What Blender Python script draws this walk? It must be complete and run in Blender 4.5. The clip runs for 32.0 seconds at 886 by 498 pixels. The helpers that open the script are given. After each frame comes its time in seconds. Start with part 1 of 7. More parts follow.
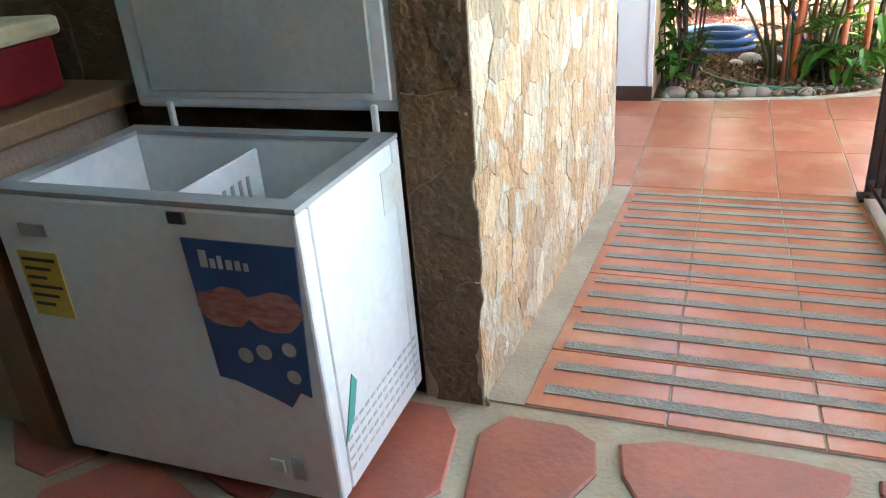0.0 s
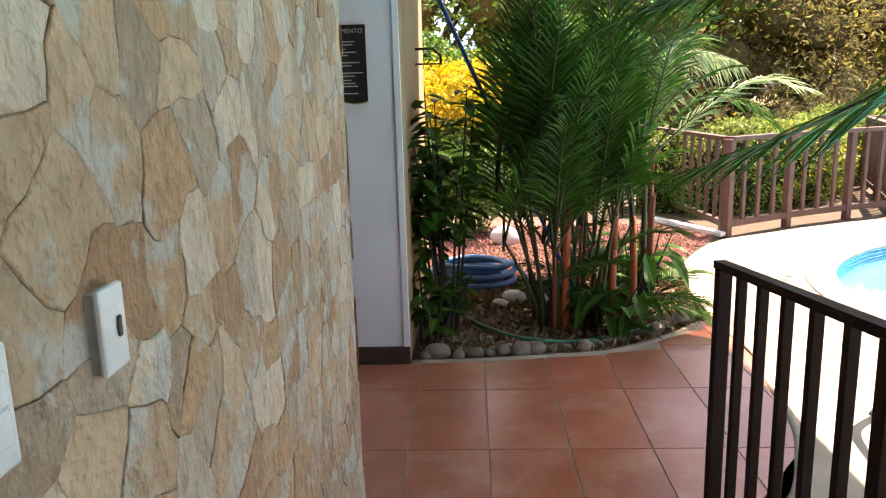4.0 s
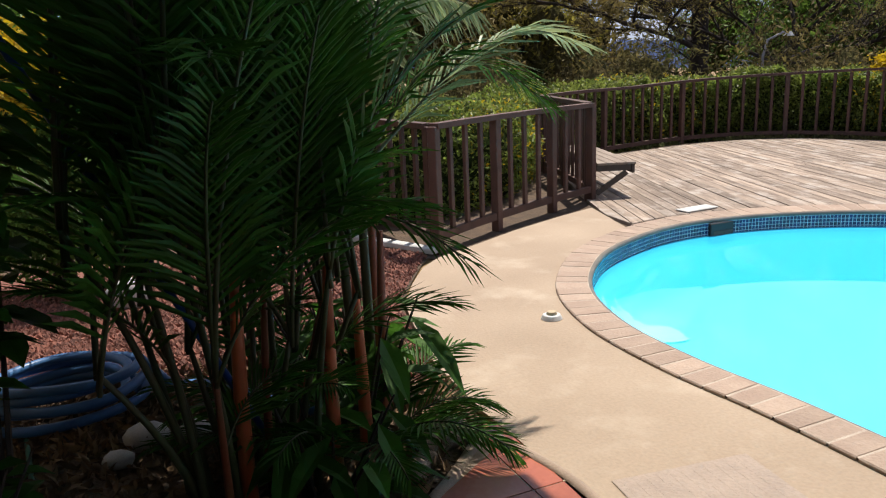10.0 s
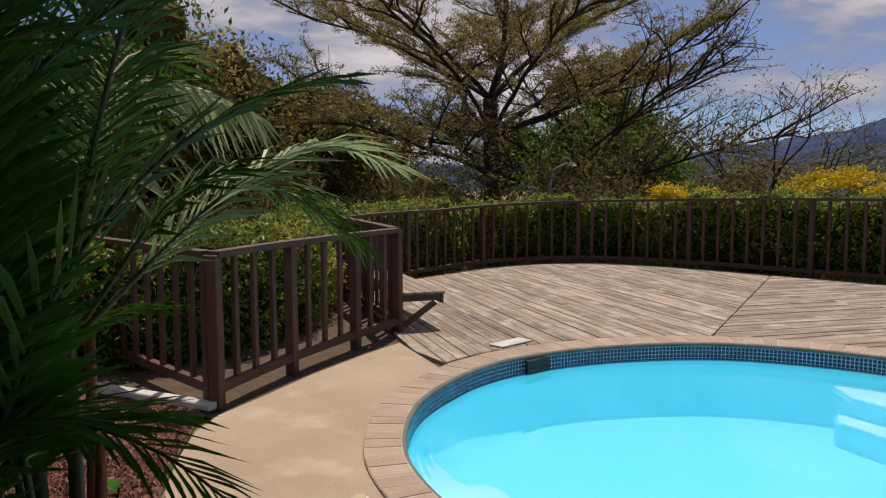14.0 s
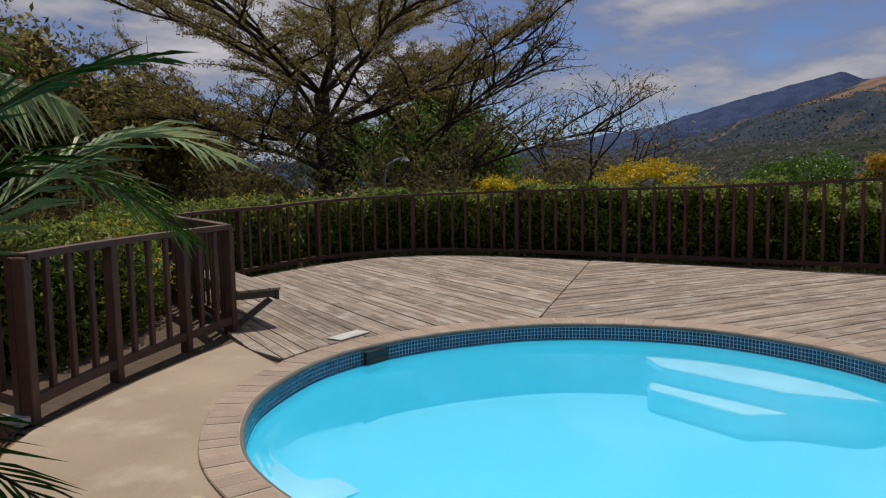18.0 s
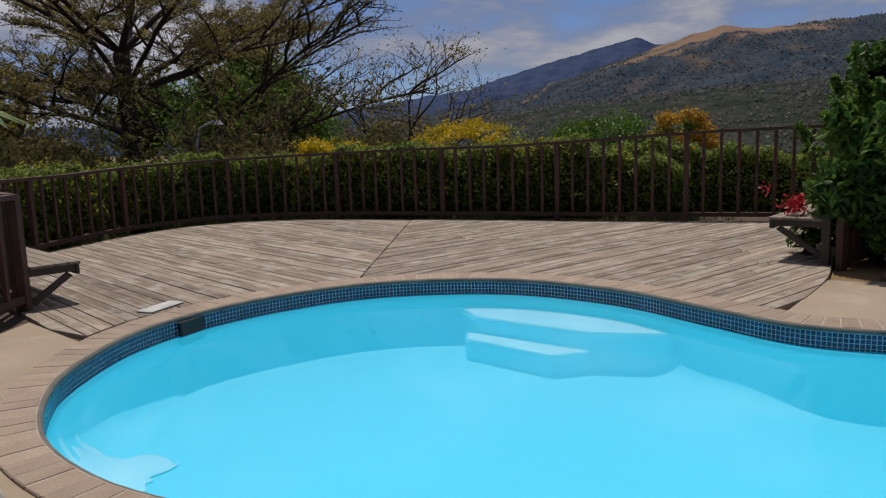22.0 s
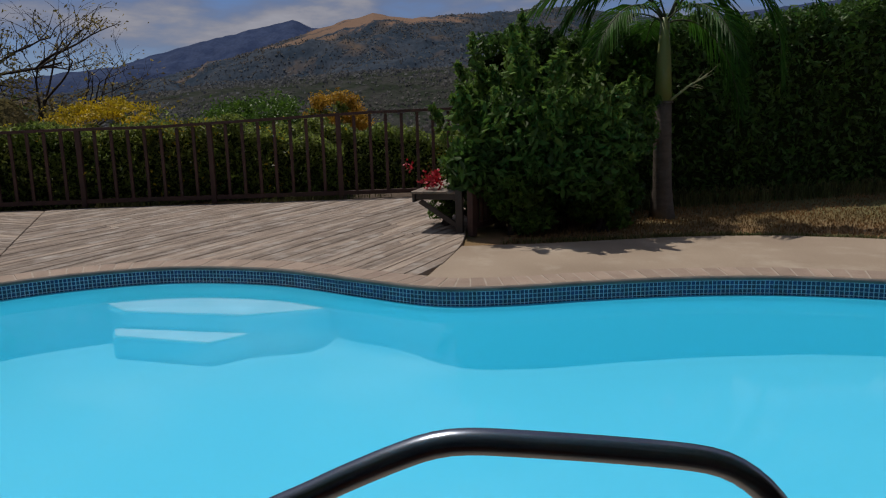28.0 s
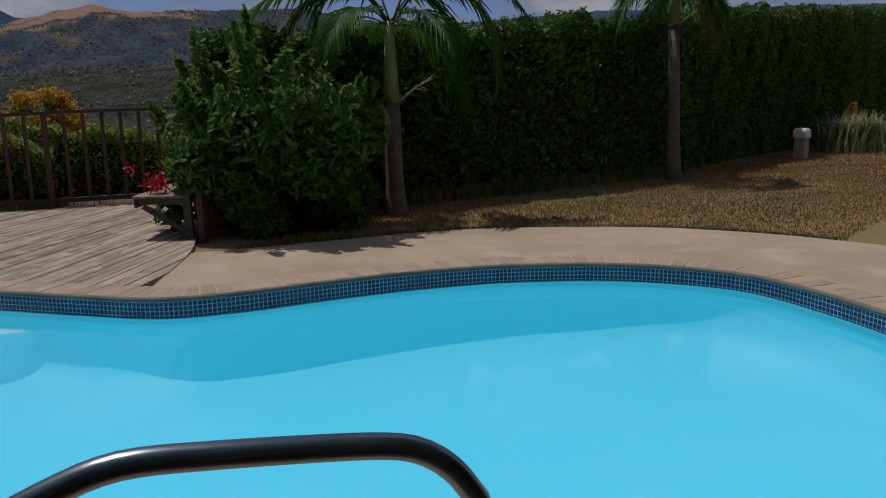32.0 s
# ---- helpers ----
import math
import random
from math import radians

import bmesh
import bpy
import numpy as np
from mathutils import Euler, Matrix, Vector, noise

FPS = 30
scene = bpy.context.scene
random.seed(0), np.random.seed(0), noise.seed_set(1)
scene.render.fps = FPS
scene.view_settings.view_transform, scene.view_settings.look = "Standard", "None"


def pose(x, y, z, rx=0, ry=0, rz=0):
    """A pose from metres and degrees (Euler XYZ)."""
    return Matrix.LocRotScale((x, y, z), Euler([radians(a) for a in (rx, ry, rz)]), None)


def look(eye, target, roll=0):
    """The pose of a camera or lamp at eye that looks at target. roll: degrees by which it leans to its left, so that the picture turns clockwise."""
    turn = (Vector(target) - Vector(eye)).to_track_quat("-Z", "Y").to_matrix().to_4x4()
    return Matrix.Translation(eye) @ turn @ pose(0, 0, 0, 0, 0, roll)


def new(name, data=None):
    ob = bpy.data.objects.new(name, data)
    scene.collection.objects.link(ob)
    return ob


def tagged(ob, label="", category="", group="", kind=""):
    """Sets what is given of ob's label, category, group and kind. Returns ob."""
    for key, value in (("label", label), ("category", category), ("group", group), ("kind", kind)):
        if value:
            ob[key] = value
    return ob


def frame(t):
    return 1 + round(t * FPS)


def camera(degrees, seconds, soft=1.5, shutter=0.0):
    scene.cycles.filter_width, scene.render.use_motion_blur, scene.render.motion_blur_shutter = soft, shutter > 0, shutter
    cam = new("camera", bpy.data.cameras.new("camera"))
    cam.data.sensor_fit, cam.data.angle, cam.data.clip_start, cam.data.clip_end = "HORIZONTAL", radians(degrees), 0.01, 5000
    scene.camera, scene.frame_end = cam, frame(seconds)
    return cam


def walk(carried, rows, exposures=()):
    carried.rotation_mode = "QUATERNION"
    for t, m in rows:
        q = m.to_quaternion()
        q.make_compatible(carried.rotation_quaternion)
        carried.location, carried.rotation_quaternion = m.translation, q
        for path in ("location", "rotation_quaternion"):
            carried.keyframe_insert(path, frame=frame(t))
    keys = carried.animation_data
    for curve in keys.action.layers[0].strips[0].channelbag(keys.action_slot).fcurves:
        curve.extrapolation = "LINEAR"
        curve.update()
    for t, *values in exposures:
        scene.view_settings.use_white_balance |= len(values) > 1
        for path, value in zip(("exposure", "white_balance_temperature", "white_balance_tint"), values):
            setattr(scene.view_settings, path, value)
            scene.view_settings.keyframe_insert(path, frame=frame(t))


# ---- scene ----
# ---- camera ----
PATH = [
    (0, (0.559, -0.769, 1.596), (-0.448, 1.754, 0.324), -4.70),
    (0.5, (0.568, -0.614, 1.592), (-0.153, 1.926, 0.167), -3.70),
    (1, (0.577, -0.459, 1.601), (0.031, 2.099, 0.131), -2.26),
    (1.5, (0.554, -0.317, 1.609), (0.140, 2.268, 0.144), -1.61),
    (2, (0.499, -0.133, 1.623), (0.246, 2.584, 0.375), -0.74),
    (2.5, (0.439, 0.094, 1.659), (0.354, 2.917, 0.649), -0.52),
    (3, (0.423, 0.316, 1.675), (0.328, 3.182, 0.794), -0.65),
    (3.5, (0.440, 0.568, 1.699), (0.326, 3.478, 0.976), -1.11),
    (4, (0.429, 0.800, 1.697), (0.303, 3.733, 1.077), -1.53),
    (4.5, (0.404, 1.052, 1.696), (0.286, 4.008, 1.193), -1.66),
    (6.5, (0.403, 1.993, 1.593), (0.301, 4.959, 1.152), -2.20),
    (7, (0.396, 2.243, 1.580), (0.319, 5.203, 1.098), -2.47),
    (7.5, (0.441, 2.481, 1.566), (0.590, 5.418, 0.974), -1.77),
    (8, (0.450, 2.700, 1.575), (0.915, 5.597, 0.953), -1.51),
    (8.5, (0.494, 2.904, 1.575), (1.237, 5.734, 0.912), -1.67),
    (9, (0.527, 3.082, 1.562), (1.464, 5.851, 0.888), -3.09),
    (9.5, (0.634, 3.263, 1.553), (1.692, 5.981, 0.854), -2.87),
    (10, (0.743, 3.414, 1.557), (1.916, 6.085, 0.857), -2.43),
    (10.5, (0.825, 3.556, 1.549), (2.148, 6.157, 0.850), -2.10),
    (11, (0.907, 3.713, 1.541), (2.330, 6.279, 0.914), -1.95),
    (11.5, (1.001, 3.884, 1.553), (2.458, 6.443, 0.981), -2.44),
    (12, (1.094, 4.030, 1.569), (2.593, 6.580, 1.071), -1.99),
    (12.5, (1.171, 4.132, 1.588), (2.705, 6.690, 1.269), -1.32),
    (13, (1.198, 4.187, 1.591), (2.814, 6.698, 1.295), -1.05),
    (13.5, (1.201, 4.215, 1.586), (2.932, 6.650, 1.311), -0.86),
    (14, (1.217, 4.232, 1.584), (3.107, 6.547, 1.318), -0.20),
    (14.5, (1.232, 4.245, 1.581), (3.251, 6.449, 1.323), 0.37),
    (16.5, (1.199, 4.195, 1.573), (3.385, 6.235, 1.324), -0.05),
    (17, (1.198, 4.186, 1.565), (3.413, 6.194, 1.311), -0.57),
    (17.5, (1.198, 4.181, 1.561), (3.480, 6.111, 1.294), -0.93),
    (18, (1.197, 4.180, 1.547), (3.537, 6.035, 1.261), -1.04),
    (18.5, (1.199, 4.175, 1.535), (3.564, 5.995, 1.221), -1.35),
    (19, (1.207, 4.169, 1.534), (3.606, 5.938, 1.194), -1.54),
    (19.5, (1.204, 4.164, 1.533), (3.660, 5.849, 1.171), -1.72),
    (20, (1.212, 4.150, 1.529), (3.712, 5.763, 1.149), -1.77),
    (20.5, (1.212, 4.133, 1.529), (3.769, 5.651, 1.134), -1.88),
    (21, (1.216, 4.121, 1.523), (3.821, 5.551, 1.111), -1.94),
    (21.5, (1.210, 4.112, 1.518), (3.859, 5.452, 1.087), -1.93),
    (22, (1.214, 4.093, 1.511), (3.897, 5.359, 1.064), -1.95),
    (22.5, (1.217, 4.077, 1.505), (3.936, 5.260, 1.047), -1.98),
    (23, (1.211, 4.064, 1.502), (3.967, 5.154, 1.038), -1.95),
    (23.5, (1.200, 4.047, 1.501), (3.993, 5.038, 1.033), -1.90),
    (24, (1.196, 4.037, 1.502), (4.023, 4.921, 1.030), -1.79),
    (24.5, (1.186, 4.022, 1.501), (4.035, 4.838, 1.032), -1.83),
    (26.5, (1.237, 3.974, 1.480), (4.169, 4.368, 0.986), -1.76),
    (27, (1.239, 3.967, 1.482), (4.183, 4.231, 0.970), -1.68),
    (27.5, (1.245, 3.945, 1.479), (4.195, 4.073, 0.947), -1.57),
    (28, (1.247, 3.940, 1.481), (4.195, 3.957, 0.927), -1.52),
    (28.5, (1.252, 3.921, 1.477), (4.196, 3.831, 0.911), -1.31),
    (29, (1.254, 3.910, 1.478), (4.194, 3.731, 0.908), -1.36),
    (29.5, (1.251, 3.893, 1.470), (4.181, 3.590, 0.898), -1.16),
    (30, (1.246, 3.864, 1.462), (4.158, 3.421, 0.895), -1.09),
    (30.5, (1.258, 3.839, 1.455), (4.149, 3.270, 0.889), -1.01),
    (31, (1.262, 3.812, 1.450), (4.130, 3.138, 0.886), -1.19),
    (31.5, (1.272, 3.806, 1.449), (4.107, 3.007, 0.883), -1.07),
    (32, (1.277, 3.812, 1.453), (4.063, 2.854, 0.887), -0.88),
]
cam = camera(60.94, 32.0, soft=1.2)
walk(cam, [(t, look(eye, target, roll)) for t, eye, target, roll in PATH],
     exposures=[(0, 4.95, 7800, 15), (1, 4.8, 7700, 15), (1.5, 4.8, 7900, 16), (2, 4.45, 8000, 17), (2.5, 4.0, 8000, 17), (4, 3.1, 8000, 20), (7, 2.65, 8000, 19), (8.5, 1.75, 7200, 18), (10, 1.0, 6900, 15),
                (11.5, 0.72, 7250, 16), (13, 0.5, 7400, 17), (15, 0.25, 7200, 16), (19, 0.03, 6850, 14), (23, -0.1, 6750, 13), (27, -0.35, 6650, 14), (32, -0.38, 6700, 14)])

# ---- world and sun ----
SUN_AZ, SUN_EL = radians(54), radians(66)      # azimuth from +y towards +x
sun_dir = Vector((math.sin(SUN_AZ) * math.cos(SUN_EL), math.cos(SUN_AZ) * math.cos(SUN_EL), math.sin(SUN_EL)))
world = bpy.data.worlds.new("sky")
scene.world = world
world.use_nodes = True
wt = world.node_tree
wt.nodes.clear()
w_out = wt.nodes.new("ShaderNodeOutputWorld")
w_bg = wt.nodes.new("ShaderNodeBackground")
w_sky = wt.nodes.new("ShaderNodeTexSky")
w_sky.sky_type = 'NISHITA'
w_sky.sun_disc = False
w_sky.sun_elevation, w_sky.sun_rotation = SUN_EL, SUN_AZ
w_sky.air_density, w_sky.dust_density, w_sky.altitude = 1.0, 0.3, 1200
w_co = wt.nodes.new("ShaderNodeTexCoord")
w_map = wt.nodes.new("ShaderNodeMapping")
w_map.inputs["Scale"].default_value = (1.6, 1.6, 5.5)
w_no = wt.nodes.new("ShaderNodeTexNoise")
w_no.inputs["Scale"].default_value, w_no.inputs["Detail"].default_value, w_no.inputs["Roughness"].default_value = 1.9, 7, 0.55
w_rmp = wt.nodes.new("ShaderNodeValToRGB")
w_rmp.color_ramp.elements[0].position, w_rmp.color_ramp.elements[1].position = 0.38, 0.54
w_mix = wt.nodes.new("ShaderNodeMix")
w_mix.data_type = 'RGBA'
w_cl = wt.nodes.new("ShaderNodeValToRGB")
w_cl.color_ramp.elements[0].position, w_cl.color_ramp.elements[0].color = 0.46, (0.29, 0.33, 0.45, 1)
w_cl.color_ramp.elements[1].position, w_cl.color_ramp.elements[1].color = 0.68, (0.86, 0.88, 0.95, 1)
w_sc = wt.nodes.new("ShaderNodeVectorMath")
w_sc.operation = 'SCALE'
w_sc.inputs["Scale"].default_value = 7.5
wt.links.new(w_no.outputs["Fac"], w_cl.inputs["Fac"])
wt.links.new(w_cl.outputs["Color"], w_sc.inputs[0])
wt.links.new(w_sc.outputs[0], w_mix.inputs[7])
wt.links.new(w_co.outputs["Generated"], w_map.inputs["Vector"])
wt.links.new(w_map.outputs["Vector"], w_no.inputs["Vector"])
wt.links.new(w_no.outputs["Fac"], w_rmp.inputs["Fac"])
wt.links.new(w_rmp.outputs["Color"], w_mix.inputs[0])
w_tint = wt.nodes.new("ShaderNodeMix")
w_tint.data_type, w_tint.blend_type = 'RGBA', 'MULTIPLY'
w_tint.inputs[0].default_value = 1.0
w_tint.inputs[7].default_value = (0.46, 0.56, 0.80, 1)
wt.links.new(w_sky.outputs["Color"], w_tint.inputs[6])
wt.links.new(w_tint.outputs[2], w_mix.inputs[6])
wt.links.new(w_mix.outputs[2], w_bg.inputs["Color"])
w_bg.inputs["Strength"].default_value = 0.086
wt.links.new(w_bg.outputs["Background"], w_out.inputs["Surface"])
sun = new("sun", bpy.data.lights.new("sun", 'SUN'))
sun.data.energy, sun.data.angle, sun.data.color = 3.3, radians(0.6), (1.0, 0.95, 0.87)
sun.matrix_basis = look(sun_dir * 50, (0, 0, 0))


# ---- materials ----
def material(name, base, rough=0.7, metal=0.0, second=None, scale=6.0, amount=0.5, grain=60.0, bump=0.15, rand=0.0, stretch=(1, 1, 1),
             spec=0.5, coat=0.0, stain=None, stain_scale=1.2, stain_at=(0.52, 0.62), translucent=0.0, island=False, palette=None, relief=0.01, spots=(), speck=0.16, sharp=0.18):
    m = bpy.data.materials.new(name)
    m.use_nodes = True
    nt = m.node_tree
    b = nt.nodes["Principled BSDF"]
    n, l = nt.nodes.new, nt.links.new
    co = n("ShaderNodeTexCoord")
    mp = n("ShaderNodeMapping")
    mp.inputs["Scale"].default_value = stretch
    own = co.outputs["Object"]
    if palette or (rand and not island):
        # each piece takes its own cut of the pattern
        shift, add = n("ShaderNodeMath"), n("ShaderNodeVectorMath")
        shift.operation = 'MULTIPLY'
        shift.inputs[1].default_value = 53.0
        l(n("ShaderNodeObjectInfo").outputs["Random"], shift.inputs[0])
        l(own, add.inputs[0])
        l(shift.outputs[0], add.inputs[1])
        own = add.outputs[0]
    l(own, mp.inputs["Vector"])
    vec = mp.outputs["Vector"]
    big, fine = n("ShaderNodeTexNoise"), n("ShaderNodeTexNoise")
    for node, sc, det in ((big, scale, 5), (fine, grain, 3)):
        node.inputs["Scale"].default_value, node.inputs["Detail"].default_value = sc, det
        l(vec, node.inputs["Vector"])
    ramp = n("ShaderNodeValToRGB")
    ramp.color_ramp.elements[0].position, ramp.color_ramp.elements[1].position = 0.5 - sharp, 0.5 + sharp
    l(big.outputs["Fac"], ramp.inputs["Fac"])
    mix = n("ShaderNodeMix")
    mix.data_type = 'RGBA'
    mix.inputs[6].default_value = (*base, 1)
    mix.inputs[7].default_value = (*(second or [c * 0.72 for c in base]), 1)
    fac = n("ShaderNodeMath")
    fac.operation = 'MULTIPLY'
    fac.inputs[1].default_value = amount * 2 if amount < 0.5 else 1.0
    l(ramp.outputs["Color"], fac.inputs[0])
    l(fac.outputs[0], mix.inputs[0])
    col = mix.outputs[2]
    if palette:
        # each piece takes one of several stone colours, broken up by the large noise
        pr, pm, pf = n("ShaderNodeValToRGB"), n("ShaderNodeMix"), n("ShaderNodeMapRange")
        pr.color_ramp.interpolation = 'CONSTANT'
        while len(pr.color_ramp.elements) < len(palette):
            pr.color_ramp.elements.new(0.5)
        for k, c in enumerate(palette):
            pr.color_ramp.elements[k].position = k / len(palette)
            pr.color_ramp.elements[k].color = (*c, 1)
        l(n("ShaderNodeObjectInfo").outputs["Random"], pr.inputs["Fac"])
        pm.data_type = 'RGBA'
        pf.inputs["From Min"].default_value, pf.inputs["From Max"].default_value = 0.4, 0.6
        pf.inputs["To Min"].default_value, pf.inputs["To Max"].default_value = 0.6, 1.0
        l(big.outputs["Fac"], pf.inputs["Value"])
        l(pf.outputs["Result"], pm.inputs[0])
        l(col, pm.inputs[6])
        l(pr.outputs["Color"], pm.inputs[7])
        col = pm.outputs[2]
    # fine grain in the value
    hsv = n("ShaderNodeHueSaturation")
    mr = n("ShaderNodeMapRange")
    mr.inputs["To Min"].default_value, mr.inputs["To Max"].default_value = 1 - speck, 1 + speck
    l(fine.outputs["Fac"], mr.inputs["Value"])
    l(mr.outputs["Result"], hsv.inputs["Value"])
    l(col, hsv.inputs["Color"])
    col = hsv.outputs["Color"]
    if rand:
        if island:
            rnd = n("ShaderNodeNewGeometry").outputs["Random Per Island"]
        else:
            rnd = n("ShaderNodeObjectInfo").outputs["Random"]
        h2, m2 = n("ShaderNodeHueSaturation"), n("ShaderNodeMapRange")
        m2.inputs["To Min"].default_value, m2.inputs["To Max"].default_value = 1 - rand, 1 + rand
        l(rnd, m2.inputs["Value"])
        l(m2.outputs["Result"], h2.inputs["Value"])
        l(col, h2.inputs["Color"])
        col = h2.outputs["Color"]
    if stain:
        sn, sr, sm = n("ShaderNodeTexNoise"), n("ShaderNodeValToRGB"), n("ShaderNodeMix")
        sn.inputs["Scale"].default_value, sn.inputs["Detail"].default_value, sn.inputs["Roughness"].default_value = stain_scale, 8, 0.62
        l(own, sn.inputs["Vector"])
        sr.color_ramp.elements[0].position, sr.color_ramp.elements[1].position = stain_at
        l(sn.outputs["Fac"], sr.inputs["Fac"])
        sm.data_type = 'RGBA'
        l(sr.outputs["Color"], sm.inputs[0])
        l(col, sm.inputs[6])
        sm.inputs[7].default_value = (*stain, 1)
        col = sm.outputs[2]
    for centre, radius, colour in spots:
        # a bare patch of ground with a ragged edge
        vd, ng, ad2, rr, sm2 = n("ShaderNodeVectorMath"), n("ShaderNodeTexNoise"), n("ShaderNodeMath"), n("ShaderNodeMapRange"), n("ShaderNodeMix")
        vd.operation = 'DISTANCE'
        vd.inputs[1].default_value = centre
        l(co.outputs["Object"], vd.inputs[0])
        ng.inputs["Scale"].default_value, ng.inputs["Detail"].default_value, ng.inputs["Roughness"].default_value = 0.016, 8, 0.72
        l(co.outputs["Object"], ng.inputs["Vector"])
        ad2.operation = 'MULTIPLY_ADD'
        ad2.inputs[1].default_value, ad2.inputs[2].default_value = radius * 3.2, -radius * 1.6
        l(ng.outputs["Fac"], ad2.inputs[0])
        sb = n("ShaderNodeMath")
        sb.operation = 'ADD'
        l(ad2.outputs[0], sb.inputs[0])
        l(vd.outputs["Value"], sb.inputs[1])
        rr.inputs["From Min"].default_value, rr.inputs["From Max"].default_value = radius, radius * 0.7
        l(sb.outputs[0], rr.inputs["Value"])
        sm2.data_type = 'RGBA'
        l(rr.outputs["Result"], sm2.inputs[0])
        l(col, sm2.inputs[6])
        sm2.inputs[7].default_value = (*colour, 1)
        col = sm2.outputs[2]
    l(col, b.inputs["Base Color"])
    b.inputs["Roughness"].default_value, b.inputs["Metallic"].default_value = rough, metal
    b.inputs["Specular IOR Level"].default_value, b.inputs["Coat Weight"].default_value = spec, coat
    if bump:
        bp = n("ShaderNodeBump")
        bp.inputs["Strength"].default_value, bp.inputs["Distance"].default_value = min(1.0, bump * 2), relief
        ad = n("ShaderNodeMath")
        ad.operation = 'ADD'
        l(fine.outputs["Fac"], ad.inputs[0])
        l(big.outputs["Fac"], ad.inputs[1])
        l(ad.outputs[0], bp.inputs["Height"])
        l(bp.outputs["Normal"], b.inputs["Normal"])
    if translucent:
        tr, ms = n("ShaderNodeBsdfTranslucent"), n("ShaderNodeMixShader")
        l(col, tr.inputs["Color"])
        ms.inputs[0].default_value = translucent
        out = nt.nodes["Material Output"]
        l(b.outputs["BSDF"], ms.inputs[1])
        l(tr.outputs["BSDF"], ms.inputs[2])
        l(ms.outputs[0], out.inputs["Surface"])
    return m


stone_clad = material("stone_clad", (0.37, 0.235, 0.135), 0.9, second=(0.26, 0.18, 0.115), scale=7, grain=30, bump=0.5, relief=0.035, rand=0.2, stretch=(1, 0.8, 0.8), stain=(0.38, 0.345, 0.29), stain_scale=5.0, stain_at=(0.54, 0.6), speck=0.3, sharp=0.12,
                      palette=[(0.41, 0.255, 0.145), (0.36, 0.205, 0.11), (0.43, 0.30, 0.185), (0.30, 0.22, 0.15), (0.39, 0.24, 0.13), (0.37, 0.30, 0.225), (0.43, 0.305, 0.195), (0.30, 0.235, 0.17), (0.33, 0.22, 0.135), (0.42, 0.35, 0.265)])
brown_clad = material("brown_clad", (0.13, 0.075, 0.036), 0.85, second=(0.085, 0.052, 0.027), scale=7, grain=40, bump=0.5, relief=0.02, rand=0.15, speck=0.25,
                      palette=[(0.15, 0.082, 0.038), (0.10, 0.06, 0.03), (0.125, 0.082, 0.046), (0.085, 0.052, 0.027)])
mortar = material("mortar", (0.31, 0.245, 0.175), 0.95, second=(0.24, 0.185, 0.13), scale=9, grain=90, bump=0.3)
wood_clad = material("wood_clad", (0.40, 0.28, 0.15), 0.85, second=(0.30, 0.2, 0.11), scale=7, grain=60, bump=0.5, stretch=(1, 1, 0.12))
white_paint = material("white_paint", (0.72, 0.72, 0.74), 0.75, second=(0.64, 0.64, 0.66), scale=2, grain=120, bump=0.05)
dark_plinth = material("dark_plinth", (0.06, 0.03, 0.022), 0.45, scale=4)
coping_mortar = material("coping_mortar", (0.44, 0.38, 0.31), 0.95, second=(0.36, 0.30, 0.24), scale=9, grain=90, bump=0.3)
red_tile = material("red_tile", (0.38, 0.12, 0.07), 0.26, second=(0.31, 0.092, 0.054), scale=3.5, grain=40, bump=0.05, rand=0.1, stain=(0.43, 0.19, 0.125), stain_scale=2.4, stain_at=(0.5, 0.72))
red_flag = material("red_flag", (0.30, 0.08, 0.055), 0.5, second=(0.22, 0.06, 0.045), scale=5, grain=50, bump=0.12, rand=0.2)
grip_grey = material("grip_grey", (0.155, 0.13, 0.115), 0.9, second=(0.20, 0.165, 0.145), scale=9, grain=120, bump=0.4)
cement = material("cement", (0.31, 0.235, 0.175), 0.9, second=(0.23, 0.175, 0.13), scale=4, grain=70, bump=0.2, stain=(0.37, 0.30, 0.235), stain_scale=3, stain_at=(0.5, 0.7))
concrete = material("concrete", (0.37, 0.295, 0.215), 0.88, second=(0.29, 0.225, 0.16), scale=0.9, grain=55, bump=0.14, stain=(0.46, 0.39, 0.30), stain_scale=1.6, stain_at=(0.52, 0.8))
coping_brick = material("coping_brick", (0.355, 0.275, 0.212), 0.85, second=(0.29, 0.215, 0.165), scale=5, grain=60, bump=0.25, rand=0.12)
nosing_grey = material("nosing_grey", (0.17, 0.16, 0.14), 0.85, second=(0.10, 0.10, 0.09), scale=5, grain=60, bump=0.2)
hatch_grey = material("hatch_grey", (0.34, 0.275, 0.22), 0.85, second=(0.29, 0.235, 0.19), scale=6, grain=70, bump=0.2)
deck_wood = material("deck_wood", (0.37, 0.30, 0.235), 0.85, second=(0.15, 0.115, 0.088), scale=5, grain=70, bump=0.35, rand=0.28, stretch=(0.2, 3, 3), stain=(0.44, 0.40, 0.35), stain_scale=2.5, stain_at=(0.5, 0.72), speck=0.3)
fence_wood = material("fence_wood", (0.088, 0.040, 0.029), 0.6, second=(0.055, 0.026, 0.019), scale=6, grain=60, bump=0.15, rand=0.15)
rail_metal = material("rail_metal", (0.014, 0.008, 0.007), 0.7, second=(0.022, 0.012, 0.010), scale=9, grain=80, bump=0.05, spec=0.15)
pool_plaster = material("pool_plaster", (0.205, 0.635, 0.78), 0.6, second=(0.225, 0.675, 0.81), scale=0.8, grain=20, bump=0.03)
